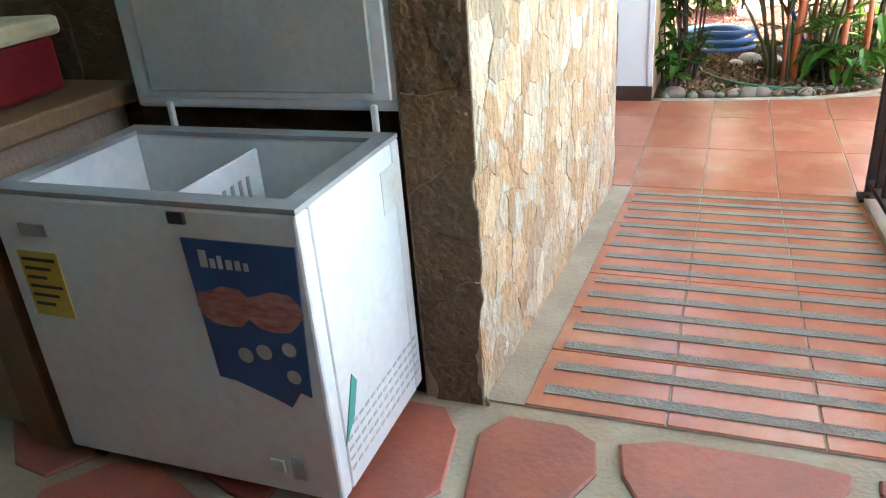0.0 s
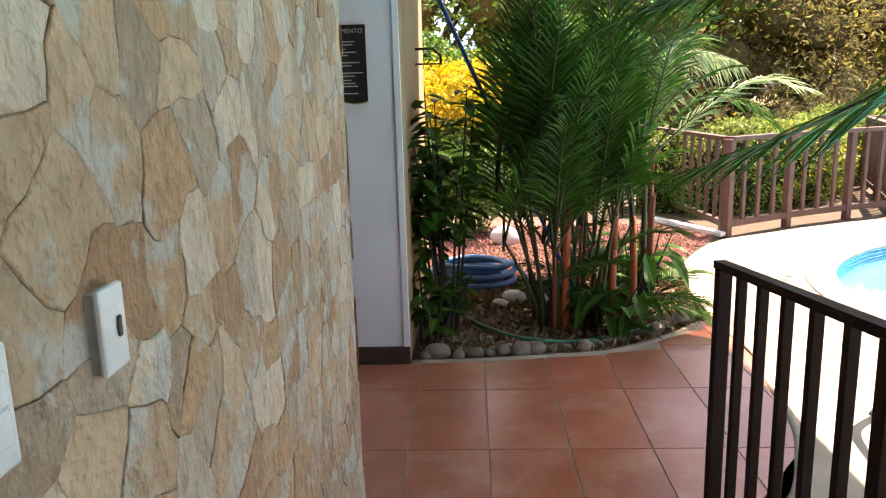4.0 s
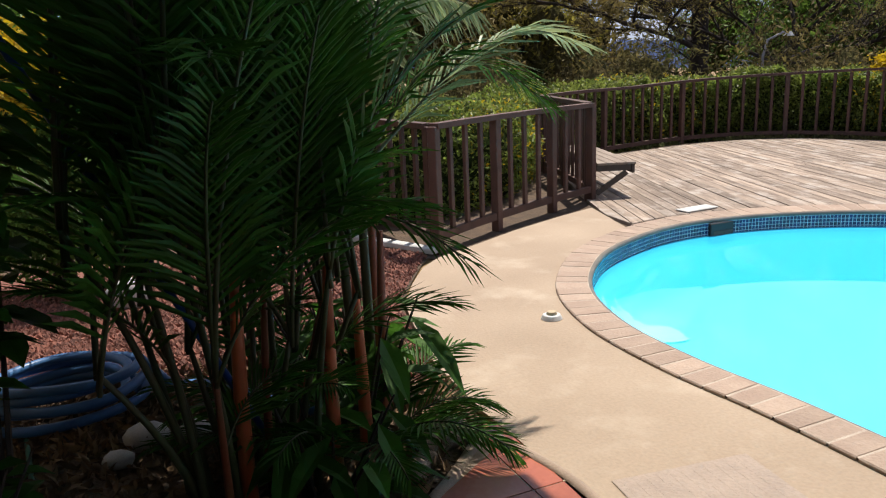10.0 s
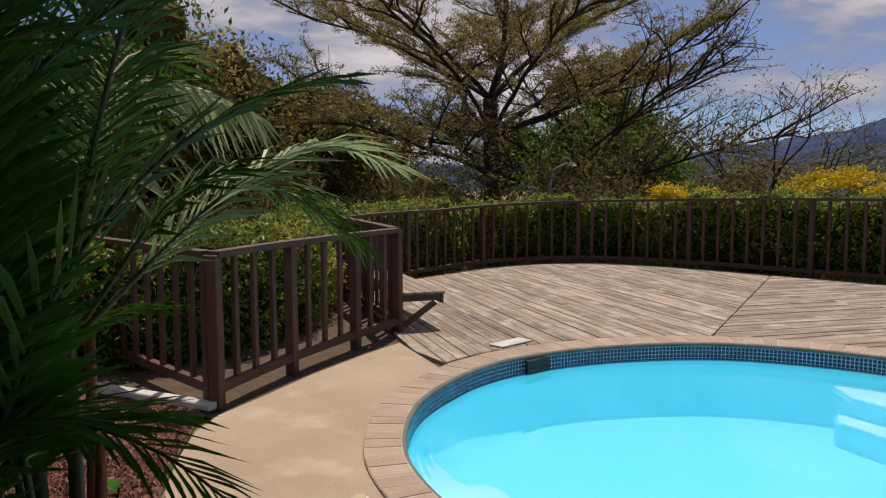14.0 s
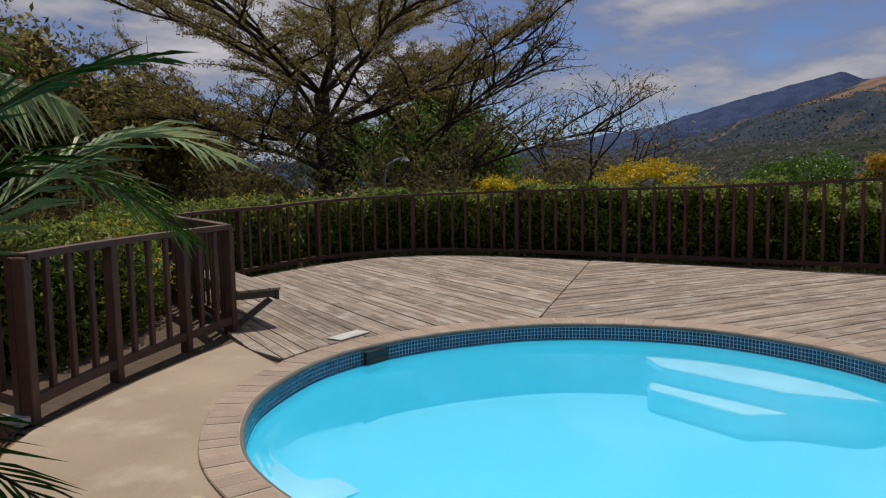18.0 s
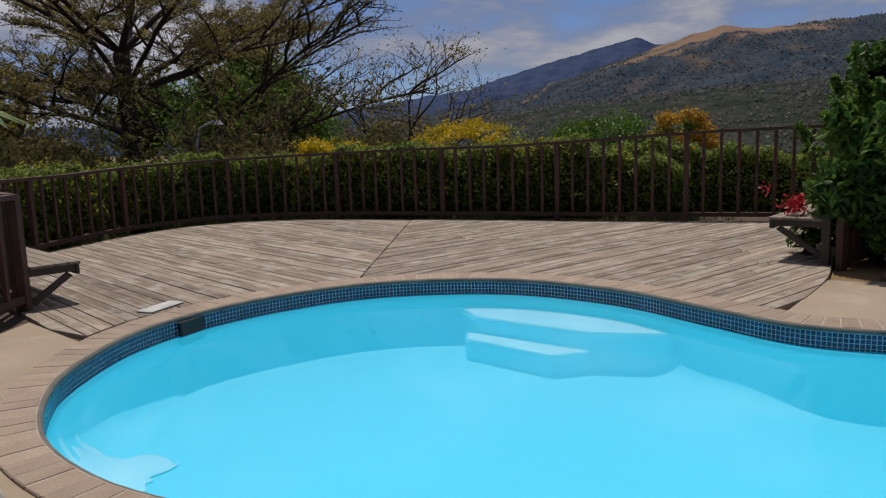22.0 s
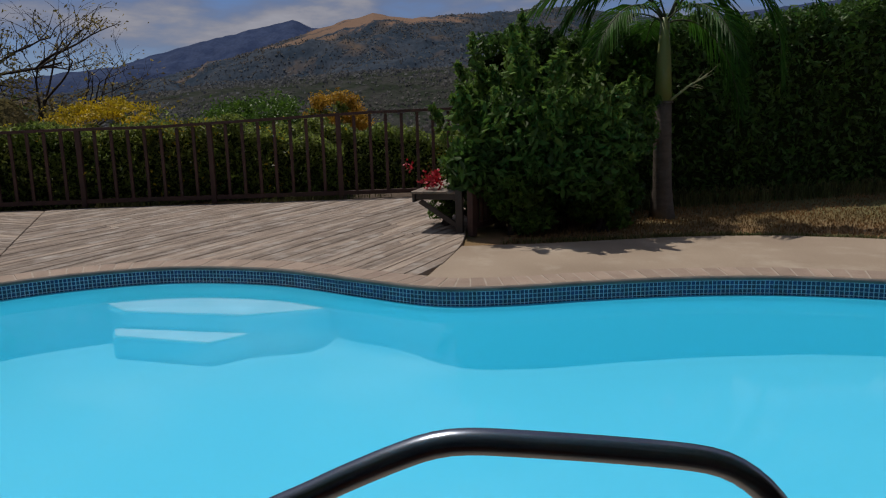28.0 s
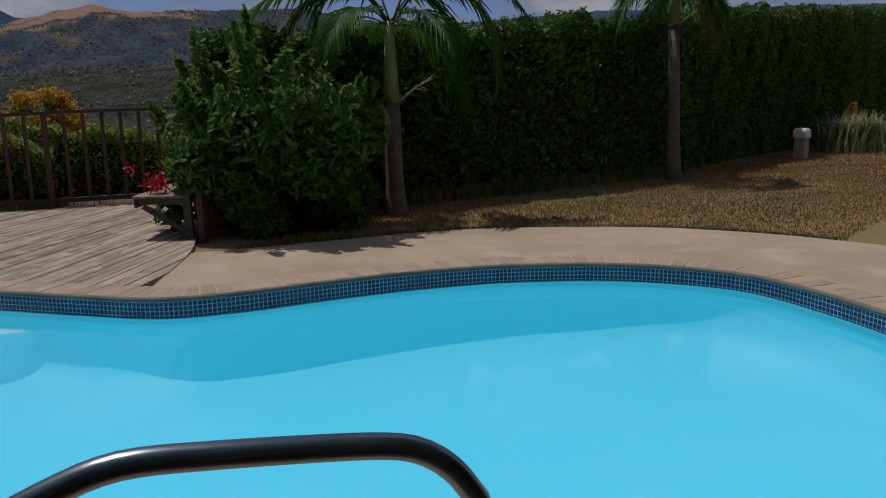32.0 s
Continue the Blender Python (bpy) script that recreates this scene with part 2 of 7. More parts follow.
# white that stands for sunlight on the step tops and the wall-foot patch
sunlit_white = material("sunlit_white", (0.88, 0.90, 0.90), 0.6, scale=2, bump=0.05)
pool_tile = material("pool_tile", (0.005, 0.024, 0.105), 0.2, second=(0.004, 0.014, 0.055), scale=9, grain=60, bump=0.0, rand=0.5, island=True, coat=0.1)
grout = material("grout", (0.50, 0.66, 0.76), 0.8)
soil = material("soil", (0.10, 0.066, 0.04), 0.95, second=(0.06, 0.042, 0.028), scale=9, grain=80, bump=0.6)
dry_grass = material("dry_grass", (0.26, 0.145, 0.065), 0.95, second=(0.21, 0.14, 0.065), scale=1.3, grain=90, bump=0.6, stain=(0.11, 0.12, 0.04), stain_scale=0.12, stain_at=(0.45, 0.7))
gravel_red = material("gravel_red", (0.21, 0.085, 0.058), 0.9, second=(0.12, 0.05, 0.037), scale=14, grain=60, bump=0.3, rand=0.45, island=True)
steel_dark = material("steel_dark", (0.27, 0.30, 0.35), 0.27, metal=1.0, second=(0.20, 0.23, 0.28), scale=4, grain=30, bump=0.01)
freezer_white = material("freezer_white", (0.60, 0.62, 0.635), 0.35, second=(0.54, 0.56, 0.575), scale=2, grain=30, bump=0.02)
lid_liner = material("lid_liner", (0.36, 0.36, 0.34), 0.5, second=(0.30, 0.30, 0.285), scale=5, bump=0.03)
grey_plastic = material("grey_plastic", (0.28, 0.28, 0.29), 0.5, bump=0.02)
black_plastic = material("black_plastic", (0.02, 0.02, 0.022), 0.5, bump=0.02)
plate_white = material("plate_white", (0.62, 0.64, 0.62), 0.4, bump=0.0)
plate_shade = material("plate_shade", (0.42, 0.44, 0.42), 0.4, bump=0.0)
leaf_dark = material("leaf_dark", (0.05, 0.12, 0.022), 0.55, spec=0.3, second=(0.075, 0.145, 0.028), scale=1.0, bump=0, rand=0.55, island=True, translucent=0.35)
leaf_hedge = material("leaf_hedge", (0.18, 0.215, 0.048), 0.45, second=(0.13, 0.20, 0.036), scale=1.2, bump=0, rand=0.6, island=True, translucent=0.6)
leaf_shrub = material("leaf_shrub", (0.075, 0.15, 0.022), 0.6, spec=0.25, second=(0.12, 0.20, 0.04), scale=1.6, bump=0, rand=0.55, island=True, translucent=0.4)
# dark green for the hedge cores: shade among the leaves put into the colour
leaf_core_shade = material("leaf_core_shade", (0.03, 0.042, 0.014), 0.9, spec=0.0, second=(0.014, 0.024, 0.008), scale=9, grain=30, bump=0.6)
# filler tone kept darker than the leaves for the shade behind them
brush_core_shade = material("brush_core_shade", (0.11, 0.09, 0.042), 0.95, spec=0.0, second=(0.055, 0.06, 0.024), scale=0.8, grain=6, bump=0.6, relief=0.2)
leaf_olive = material("leaf_olive", (0.23, 0.18, 0.06), 0.6, second=(0.16, 0.15, 0.048), scale=0.35, bump=0, rand=0.5, island=True, translucent=0.6)
leaf_golden = material("leaf_golden", (0.30, 0.25, 0.05), 0.6, second=(0.20, 0.20, 0.045), scale=0.4, bump=0, rand=0.5, island=True, translucent=0.6)
leaf_bright = material("leaf_bright", (0.10, 0.20, 0.02), 0.5, second=(0.07, 0.15, 0.02), scale=1.2, bump=0, rand=0.35, island=True, translucent=0.35)
leaf_yellow = material("leaf_yellow", (0.60, 0.42, 0.012), 0.6, second=(0.42, 0.34, 0.02), scale=2, bump=0, rand=0.35, island=True, translucent=0.4)
leaf_orange = material("leaf_orange", (0.58, 0.33, 0.03), 0.6, second=(0.42, 0.27, 0.04), scale=2, bump=0, rand=0.3, island=True, translucent=0.35)
palm_leaf = material("palm_leaf", (0.025, 0.088, 0.010), 0.5, second=(0.045, 0.13, 0.015), scale=2, bump=0, rand=0.4, island=True, translucent=0.35, spec=0.2)
# pale copy of palm_leaf: sunlight on the fronds put into the colour
palm_sunlit = material("palm_sunlit", (0.28, 0.34, 0.17), 0.4, second=(0.20, 0.27, 0.11), scale=2, bump=0, rand=0.3, island=True, translucent=0.5)
stem_red = material("stem_red", (0.26, 0.055, 0.022), 0.55, second=(0.13, 0.045, 0.018), scale=4, bump=0.1)
shaft_orange = material("shaft_orange", (0.56, 0.12, 0.04), 0.45, second=(0.36, 0.08, 0.028), scale=4, grain=40, bump=0.1, stretch=(1, 1, 0.2), stain=(0.16, 0.10, 0.04), stain_scale=5, stain_at=(0.56, 0.64))
stem_green = material("stem_green", (0.03, 0.05, 0.012), 0.6, second=(0.055, 0.05, 0.02), scale=4, bump=0.1)
bark = material("bark", (0.044, 0.034, 0.027), 0.95, second=(0.028, 0.022, 0.018), scale=6, grain=30, bump=0.6, stretch=(1, 1, 0.3))
palm_bark = material("palm_bark", (0.145, 0.115, 0.09), 0.9, second=(0.09, 0.072, 0.057), scale=5, grain=40, bump=0.4, stretch=(1, 1, 3))
crownshaft = material("crownshaft", (0.16, 0.22, 0.05), 0.45, second=(0.2, 0.21, 0.07), scale=4, bump=0.05)
hose_blue = material("hose_blue", (0.05, 0.17, 0.38), 0.4, bump=0.03)
hose_green = material("hose_green", (0.015, 0.16, 0.10), 0.4, bump=0.03)
blue_paint = material("blue_paint", (0.01, 0.07, 0.30), 0.4, bump=0.02)
river_stone = material("river_stone", (0.23, 0.18, 0.135), 0.8, second=(0.16, 0.125, 0.095), scale=7, bump=0.15, rand=0.4)
# the far hills carry the haze of distance as blue in their base colours
hill_far_haze = material("hill_far_haze", (0.055, 0.078, 0.145), 1.0, spec=0.0, second=(0.04, 0.06, 0.12), scale=0.02, grain=0.09, bump=0.1, relief=3.0, speck=0.35, sharp=0.12)
hill_mid_haze = material("hill_mid_haze", (0.054, 0.068, 0.086), 1.0, spec=0.0, second=(0.034, 0.050, 0.070), scale=0.016, grain=0.11, bump=0.12, relief=3.0, stain=(0.115, 0.092, 0.075), stain_scale=0.009, stain_at=(0.56, 0.68), speck=0.6, sharp=0.1,
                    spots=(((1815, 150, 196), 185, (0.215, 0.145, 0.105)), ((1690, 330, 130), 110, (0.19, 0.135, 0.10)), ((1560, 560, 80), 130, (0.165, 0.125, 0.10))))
# far trees in the hills' hazy tone, lightened against their unlit side
tree_far_haze = material("tree_far_haze", (0.125, 0.14, 0.15), 1.0, spec=0.0, second=(0.15, 0.14, 0.125), scale=0.006, bump=0, rand=0.25, island=True, translucent=0.5)
wood_far = material("wood_far", (0.046, 0.049, 0.044), 1.0, spec=0.0, second=(0.028, 0.036, 0.026), scale=0.09, grain=0.4, bump=0.3, relief=1.0, speck=0.6, sharp=0.08)
red_plastic = material("red_plastic", (0.16, 0.010, 0.014), 0.4, bump=0.02)
sign_black = material("sign_black", (0.015, 0.014, 0.013), 0.4, bump=0)
sign_text = material("sign_text", (0.5, 0.47, 0.4), 0.6, bump=0)
sign_gold = material("sign_gold", (0.45, 0.33, 0.12), 0.5, bump=0)
poster_blue = material("poster_blue", (0.012, 0.05, 0.16), 0.35, second=(0.02, 0.09, 0.24), scale=5, bump=0)
poster_meat = material("poster_meat", (0.26, 0.06, 0.05), 0.4, second=(0.42, 0.2, 0.17), scale=22, bump=0, stretch=(1, 1, 3))
label_yellow = material("label_yellow", (0.55, 0.40, 0.08), 0.5, bump=0)
teal = material("teal", (0.03, 0.36, 0.32), 0.5, bump=0)
silver = material("silver", (0.55, 0.57, 0.6), 0.35, metal=0.3, bump=0)
cloth_red = material("cloth_red", (0.30, 0.02, 0.03), 0.85, second=(0.22, 0.015, 0.025), scale=20, bump=0.2)
cloth_white = material("cloth_white", (0.55, 0.5, 0.5), 0.9, scale=20, bump=0.2)
petal_red = material("petal_red", (0.55, 0.02, 0.035), 0.5, bump=0, rand=0.3, island=True, translucent=0.2)
bench_wood = material("bench_wood", (0.30, 0.25, 0.2), 0.85, second=(0.2, 0.165, 0.13), scale=5, grain=60, bump=0.25, rand=0.15, stretch=(3, 0.3, 3))
bench_dark = material("bench_dark", (0.07, 0.055, 0.045), 0.7, scale=6, bump=0.15)
dry_leaf = material("dry_leaf", (0.22, 0.14, 0.07), 0.9, second=(0.13, 0.085, 0.045), scale=3, bump=0, rand=0.4, island=True)
grass_blade = material("grass_blade", (0.29, 0.16, 0.065), 0.9, second=(0.2, 0.13, 0.05), scale=0.8, bump=0, rand=0.35, island=True, translucent=0.2)
grass_green = material("grass_green", (0.075, 0.10, 0.025), 0.8, second=(0.14, 0.13, 0.04), scale=1.5, bump=0, rand=0.4, island=True, translucent=0.2)
wood_brush = material("wood_brush", (0.17, 0.13, 0.05), 0.8, second=(0.09, 0.10, 0.032), scale=0.25, bump=0, rand=0.5, island=True, translucent=0.45)
variegated = material("variegated", (0.34, 0.36, 0.2), 0.6, second=(0.2, 0.24, 0.1), scale=5, bump=0, rand=0.3, island=True, translucent=0.2)
marble = material("marble", (0.5, 0.5, 0.48), 0.6, second=(0.4, 0.4, 0.39), scale=9, bump=0.05)
# low tone for the unseen kitchen walls, set to cut bounced light
plain_wall = material("plain_wall", (0.24, 0.19, 0.125), 0.8, second=(0.20, 0.155, 0.10), scale=3, bump=0.05)
cream = material("cream", (0.45, 0.37, 0.24), 0.6, bump=0.05)
counter_wood = material("counter_wood", (0.20, 0.115, 0.058), 0.55, second=(0.12, 0.07, 0.036), scale=5, bump=0.1)


# ---- mesh helpers ----
def link(name, me, mat, parent=None):
    me.materials.append(mat)
    ob = new(name, me)
    if parent is not None:
        ob.parent = parent
    return ob


def raw(name, verts, faces, mat, parent=None, smooth=False):
    me = bpy.data.meshes.new(name)
    me.from_pydata([tuple(v) for v in verts], [], [tuple(f) for f in faces])
    me.update()
    if smooth:
        me.shade_smooth()
    return link(name, me, mat, parent)


def part(name, bm, mat, parent=None, label="", smooth=False):
    me = bpy.data.meshes.new(name)
    bmesh.ops.recalc_face_normals(bm, faces=bm.faces)
    bm.to_mesh(me)
    bm.free()
    if smooth:
        me.shade_smooth()
    ob = link(name, me, mat, parent)
    if label:
        ob["label"] = label
    return ob


def boxm(x0, x1, y0, y1, z0, z1, bevel=0.0, segs=1, bm=None):
    own = bm is None
    bm = bm or bmesh.new()
    r = bmesh.ops.create_cube(bm, size=1.0)
    bmesh.ops.scale(bm, vec=(x1 - x0, y1 - y0, z1 - z0), verts=r["verts"])
    bmesh.ops.translate(bm, vec=((x0 + x1) / 2, (y0 + y1) / 2, (z0 + z1) / 2), verts=r["verts"])
    if bevel and own:
        bmesh.ops.bevel(bm, geom=bm.edges[:], offset=bevel, segments=segs, affect='EDGES', profile=0.5)
    return bm


def prism(poly, z0, z1, bevel=0.0):
    """A flat piece from a polygon of (x, y), with its top edges bevelled by an inset ring."""
    n = len(poly)
    cx, cy = sum(p[0] for p in poly) / n, sum(p[1] for p in poly) / n
    v, f = [], []
    rings = [(1.0, z0), (1.0, z1 - bevel)] if bevel else [(1.0, z0), (1.0, z1)]
    for k, z in rings:
        v += [(p[0], p[1], z) for p in poly]
    if bevel:
        for p in poly:
            d = math.hypot(p[0] - cx, p[1] - cy) or 1
            k = max(0.0, 1 - bevel * 1.3 / d)
            v.append((cx + (p[0] - cx) * k, cy + (p[1] - cy) * k, z1))
    lay = len(v) // n
    for a in range(lay - 1):
        for i in range(n):
            j = (i + 1) % n
            f.append((a * n + i, a * n + j, (a + 1) * n + j, (a + 1) * n + i))
    f.append(tuple((lay - 1) * n + i for i in range(n)))
    return v, f


def tube(points, radius, sides=8, closed=False, cap=True):
    """Vertices and faces of a tube along points; radius a number or one a point."""
    pts = [Vector(p) for p in points]
    n = len(pts)
    rad = radius if isinstance(radius, (list, tuple)) else [radius] * n
    v, f = [], []
    side = None
    for i, p in enumerate(pts):
        a, b = pts[max(0, i - 1)], pts[min(n - 1, i + 1)]
        if closed:
            a, b = pts[(i - 1) % n], pts[(i + 1) % n]
        t = (b - a).normalized()
        if side is None:
            side = t.cross(Vector((0, 0, 1)))
            if side.length < 0.05:
                side = t.cross(Vector((0, 1, 0)))
        side = (side - t * side.dot(t)).normalized()
        up = t.cross(side)
        for k in range(sides):
            q = 2 * math.pi * k / sides
            v.append(p + (side * math.cos(q) + up * math.sin(q)) * rad[i])
    for i in range(n if closed else n - 1):
        j = (i + 1) % n
        for k in range(sides):
            m = (k + 1) % sides
            f.append((i * sides + k, i * sides + m, j * sides + m, j * sides + k))
    if cap and not closed:
        f.append(tuple(range(sides - 1, -1, -1)))
        f.append(tuple((n - 1) * sides + k for k in range(sides)))
    return v, f


def smooth_closed(ctrl, steps):
    """Points on a closed Catmull-Rom curve, evenly spaced."""
    out, n = [], len(ctrl)
    for i in range(n):
        p0, p1, p2, p3 = (np.array(ctrl[(i + k - 1) % n], float) for k in range(4))
        for s in range(12):
            t = s / 12
            out.append(0.5 * (2 * p1 + (p2 - p0) * t + (2 * p0 - 5 * p1 + 4 * p2 - p3) * t * t + (3 * p1 - p0 - 3 * p2 + p3) * t ** 3))
    return resample(out + [out[0]], steps)[:-1] if steps else out


def smooth_open(ctrl, count):
    c = [np.array(p, float) for p in ctrl]
    c = [2 * c[0] - c[1]] + c + [2 * c[-1] - c[-2]]
    out = []
    for i in range(1, len(c) - 2):
        p0, p1, p2, p3 = c[i - 1:i + 3]
        for s in range(12):
            t = s / 12
            out.append(0.5 * (2 * p1 + (p2 - p0) * t + (2 * p0 - 5 * p1 + 4 * p2 - p3) * t * t + (3 * p1 - p0 - 3 * p2 + p3) * t ** 3))
    out.append(c[-2])
    return resample(out, count)


def resample(pts, count):
    pts = np.array(pts)
    d = np.concatenate([[0], np.cumsum(np.linalg.norm(np.diff(pts, axis=0), axis=1))])
    s = np.linspace(0, d[-1], count + 1)
    return [np.array([np.interp(q, d, pts[:, k]) for k in range(pts.shape[1])]) for q in s]


def offset_closed(pts, dist):
    """Moves a closed curve outward (positive) along its normals."""
    n, out = len(pts), []
    area = sum(pts[i][0] * pts[(i + 1) % n][1] - pts[(i + 1) % n][0] * pts[i][1] for i in range(n))
    sgn = 1 if area > 0 else -1
    for i in range(n):
        t = np.array(pts[(i + 1) % n]) - np.array(pts[i - 1])
        t = t / (np.linalg.norm(t) or 1)
        out.append(np.array(pts[i]) + sgn * dist * np.array([t[1], -t[0]]))
    return out


def inside_many(poly, xs, ys):
    """Which of many points lie in a polygon."""
    P = np.array([(p[0], p[1]) for p in poly], float)
    c = np.zeros(len(xs), bool)
    for i in range(len(P)):
        (x1, y1), (x2, y2) = P[i], P[i - 1]
        if y1 == y2:
            continue
        c ^= ((y1 > ys) != (y2 > ys)) & (xs < (x2 - x1) * (ys - y1) / (y2 - y1) + x1)
    return c


def inside(poly, x, y):
    c = False
    n = len(poly)
    for i in range(n):
        x1, y1 = poly[i][0], poly[i][1]
        x2, y2 = poly[i - 1][0], poly[i - 1][1]
        if (y1 > y) != (y2 > y) and x < (x2 - x1) * (y - y1) / (y2 - y1) + x1:
            c = not c
    return c


def clip_half(poly, px, py, nx, ny):
    """The part of a convex polygon on the side to which (nx, ny) does not point."""
    out, n = [], len(poly)
    for i in range(n):
        a, b = poly[i], poly[(i + 1) % n]
        da, db = (a[0] - px) * nx + (a[1] - py) * ny, (b[0] - px) * nx + (b[1] - py) * ny
        if da <= 0:
            out.append(a)
        if (da < 0 < db) or (db < 0 < da):
            t = da / (da - db)
            out.append((a[0] + (b[0] - a[0]) * t, a[1] + (b[1] - a[1]) * t))
    return out


def voronoi_cells(rng, w, h, size, sx=1.0, sy=1.0, gap=0.006, ox=0.0, oy=0.0):
    """Uneven stones that fill a w by h rectangle: a list of convex polygons."""
    nx, ny = max(1, round(w / (size * sx))), max(1, round(h / (size * sy)))
    seeds = [((i + 0.5 + rng.uniform(-0.42, 0.42)) * w / nx, (j + 0.5 + rng.uniform(-0.42, 0.42)) * h / ny) for i in range(nx) for j in range(ny)]
    cells = []
    reach = 3.2 * size * max(sx, sy)
    for s in seeds:
        poly = [(0, 0), (w, 0), (w, h), (0, h)]
        for q in seeds:
            dx, dy = q[0] - s[0], q[1] - s[1]
            d = math.hypot(dx, dy)
            if 0 < d < reach:
                poly = clip_half(poly, s[0] + dx / 2 - dx / d * gap / 2, s[1] + dy / 2 - dy / d * gap / 2, dx / d, dy / d)
                if len(poly) < 3:
                    break
        if len(poly) >= 3:
            cells.append([(x + ox, y + oy) for x, y in poly])
    return cells


def sheet_with_hole(name, outer, inner, z, mat, thick=0.0):
    bm = bmesh.new()
    edges = []
    for loop in (outer, inner) if inner is not None else (outer,):
        vs = [bm.verts.new((p[0], p[1], z)) for p in loop]
        edges += [bm.edges.new((vs[i], vs[(i + 1) % len(vs)])) for i in range(len(vs))]
    bmesh.ops.triangle_fill(bm, use_beauty=True, edges=edges)
    for f in bm.faces:
        if f.normal.z < 0:
            f.normal_flip()
    if thick:
        r = bmesh.ops.extrude_face_region(bm, geom=bm.faces[:])
        bmesh.ops.translate(bm, vec=(0, 0, -thick), verts=[e for e in r["geom"] if isinstance(e, bmesh.types.BMVert)])
    return part(name, bm, mat)


def leaf_cloud(name, centres, size, mat, parent=None, seed=1, droop=0.0, ratio=0.42):
    """Many small folded leaves, one mesh."""
    r = np.random.RandomState(seed)
    c = np.array(centres, float)
    n = len(c)
    d = r.normal(size=(n, 3))
    d[:, 2] -= droop
    d /= np.linalg.norm(d, axis=1)[:, None]
    s = np.cross(d, r.normal(size=(n, 3)))
    s /= np.linalg.norm(s, axis=1)[:, None]
    ln = size * r.uniform(0.6, 1.4, n)[:, None]
    up = np.cross(d, s) * ln * 0.12
    v = np.stack([c - d * ln * 0.5, c + s * ln * ratio * 0.5 + up, c + d * ln * 0.5, c - s * ln * ratio * 0.5 + up], 1).reshape(-1, 3)
    k = np.arange(n) * 4
    f = np.concatenate([np.stack([k, k + 1, k + 2], 1), np.stack([k, k + 2, k + 3], 1)])
    me = bpy.data.meshes.new(name)
    me.vertices.add(len(v))
    me.vertices.foreach_set("co", v.ravel())
    me.loops.add(f.size)
    me.loops.foreach_set("vertex_index", f.ravel().astype(np.int32))
    me.polygons.add(len(f))
    me.polygons.foreach_set("loop_start", np.arange(0, f.size, 3, dtype=np.int32))
    me.update()
    me.validate()
    return link(name, me, mat, parent)


def empty(name, x=0.0, y=0.0, z=0.0, rz=0.0):
    e = new(name)
    e.matrix_basis = pose(x, y, z, 0, 0, rz)
    e.empty_display_size = 0.1
    return e

# ---- plan ----
RAMP_LOW, RAMP_HIGH, PORCH_UP = 3.41, 0.93, 0.27      # the ramp climbs from the terrace to the kitchen floor
POOL = smooth_closed([(3.45, 6.3), (3.5, 7.0), (3.78, 7.72), (4.37, 8.39), (5.02, 8.76), (5.62, 8.94), (6.3, 8.92), (7.05, 8.68), (7.8, 8.18), (8.27, 7.45),
                      (8.47, 6.6), (8.26, 5.6), (7.75, 4.76), (7.36, 4.1), (7.31, 3.5), (7.42, 2.7), (7.48, 1.9), (7.4, 1.05), (7.06, 0.13), (6.4, -0.56),
                      (5.6, -0.7), (4.6, -0.6), (3.55, -0.2), (3.02, 0.9), (3.05, 2.3), (3.3, 3.5), (3.48, 4.6), (3.5, 5.6)], 184)
COPING = 0.34
# the brick edge is wider on the deck side than along the walk
POOL_OUT = [np.array(a) + (np.array(b) - np.array(a)) * min(1.0, max(0.0, (p[0] - 4.0) / 3.0)) for p, a, b in zip(POOL, offset_closed(POOL, 0.255), offset_closed(POOL, COPING))]
WATER_Z = -0.145

# ---- ground ----
RINGS = [0.0, 0.15, 0.5, 1.0, 1.6, 2.4, 3.4, 4.6, 6, 8, 10.5, 13.5, 17, 22, 30, 42, 60, 90, 140, 230, 400, 800, 1600, 3200]
centre = np.array([5.6, 4.2])
gp = offset_closed(POOL, 0.12)[::2]
gv, gf = [], []
for k, r in enumerate(RINGS):
    for p in gp:
        d = np.array(p) - centre
        u = d / np.linalg.norm(d)
        q = np.array(p) + u * r
        far = max(0.0, math.hypot(q[0] - 5, q[1] - 3) - 11.5)
        side = max(0.0, min(1.0, (u[0] * 0.8 + u[1] * 0.6 + 0.35)))
        z = -0.035 - side * min(26.0, 0.10 * far + 0.006 * far * far if far < 40 else 13.6 + 0.05 * (far - 40))
        lawn = max(0.0, min(1.0, (-q[1] - 1.5) / 9.0)) * max(0.0, min(1.0, (q[0] - 6) / 5.0))
        z += 0.10 * lawn + (0.03 * noise.noise((q[0] * 0.7, q[1] * 0.7, 0)) if r > 3 else 0)
        gv.append((q[0], q[1], z))
n = len(gp)
for k in range(len(RINGS) - 1):
    for i in range(n):
        j = (i + 1) % n
        gf.append((k * n + i, k * n + j, (k + 1) * n + j, (k + 1) * n + i))
ground = tagged(raw("ground", gv, gf, dry_grass, smooth=True), "dry brown lawn and slope falling away", "ground", kind="structure")


# ---- porch building ----
def wall(name, x0, x1, y0, y1, z0, z1, mat, label):
    return tagged(part(name, boxm(x0, x1, y0, y1, z0, z1), mat), label, "wall", kind="structure")


wall_ramp = wall("wall_ramp", -0.20, -0.022, 0.912, 3.46, -0.3, 3.3, mortar, "long wall beside the ramp clad in uneven sandstone")
wall_kitchen = wall("wall_kitchen", -4.2, -0.20, 1.03, 1.22, -0.3, 3.3, brown_clad, "kitchen back wall in dark brown stone tiles")
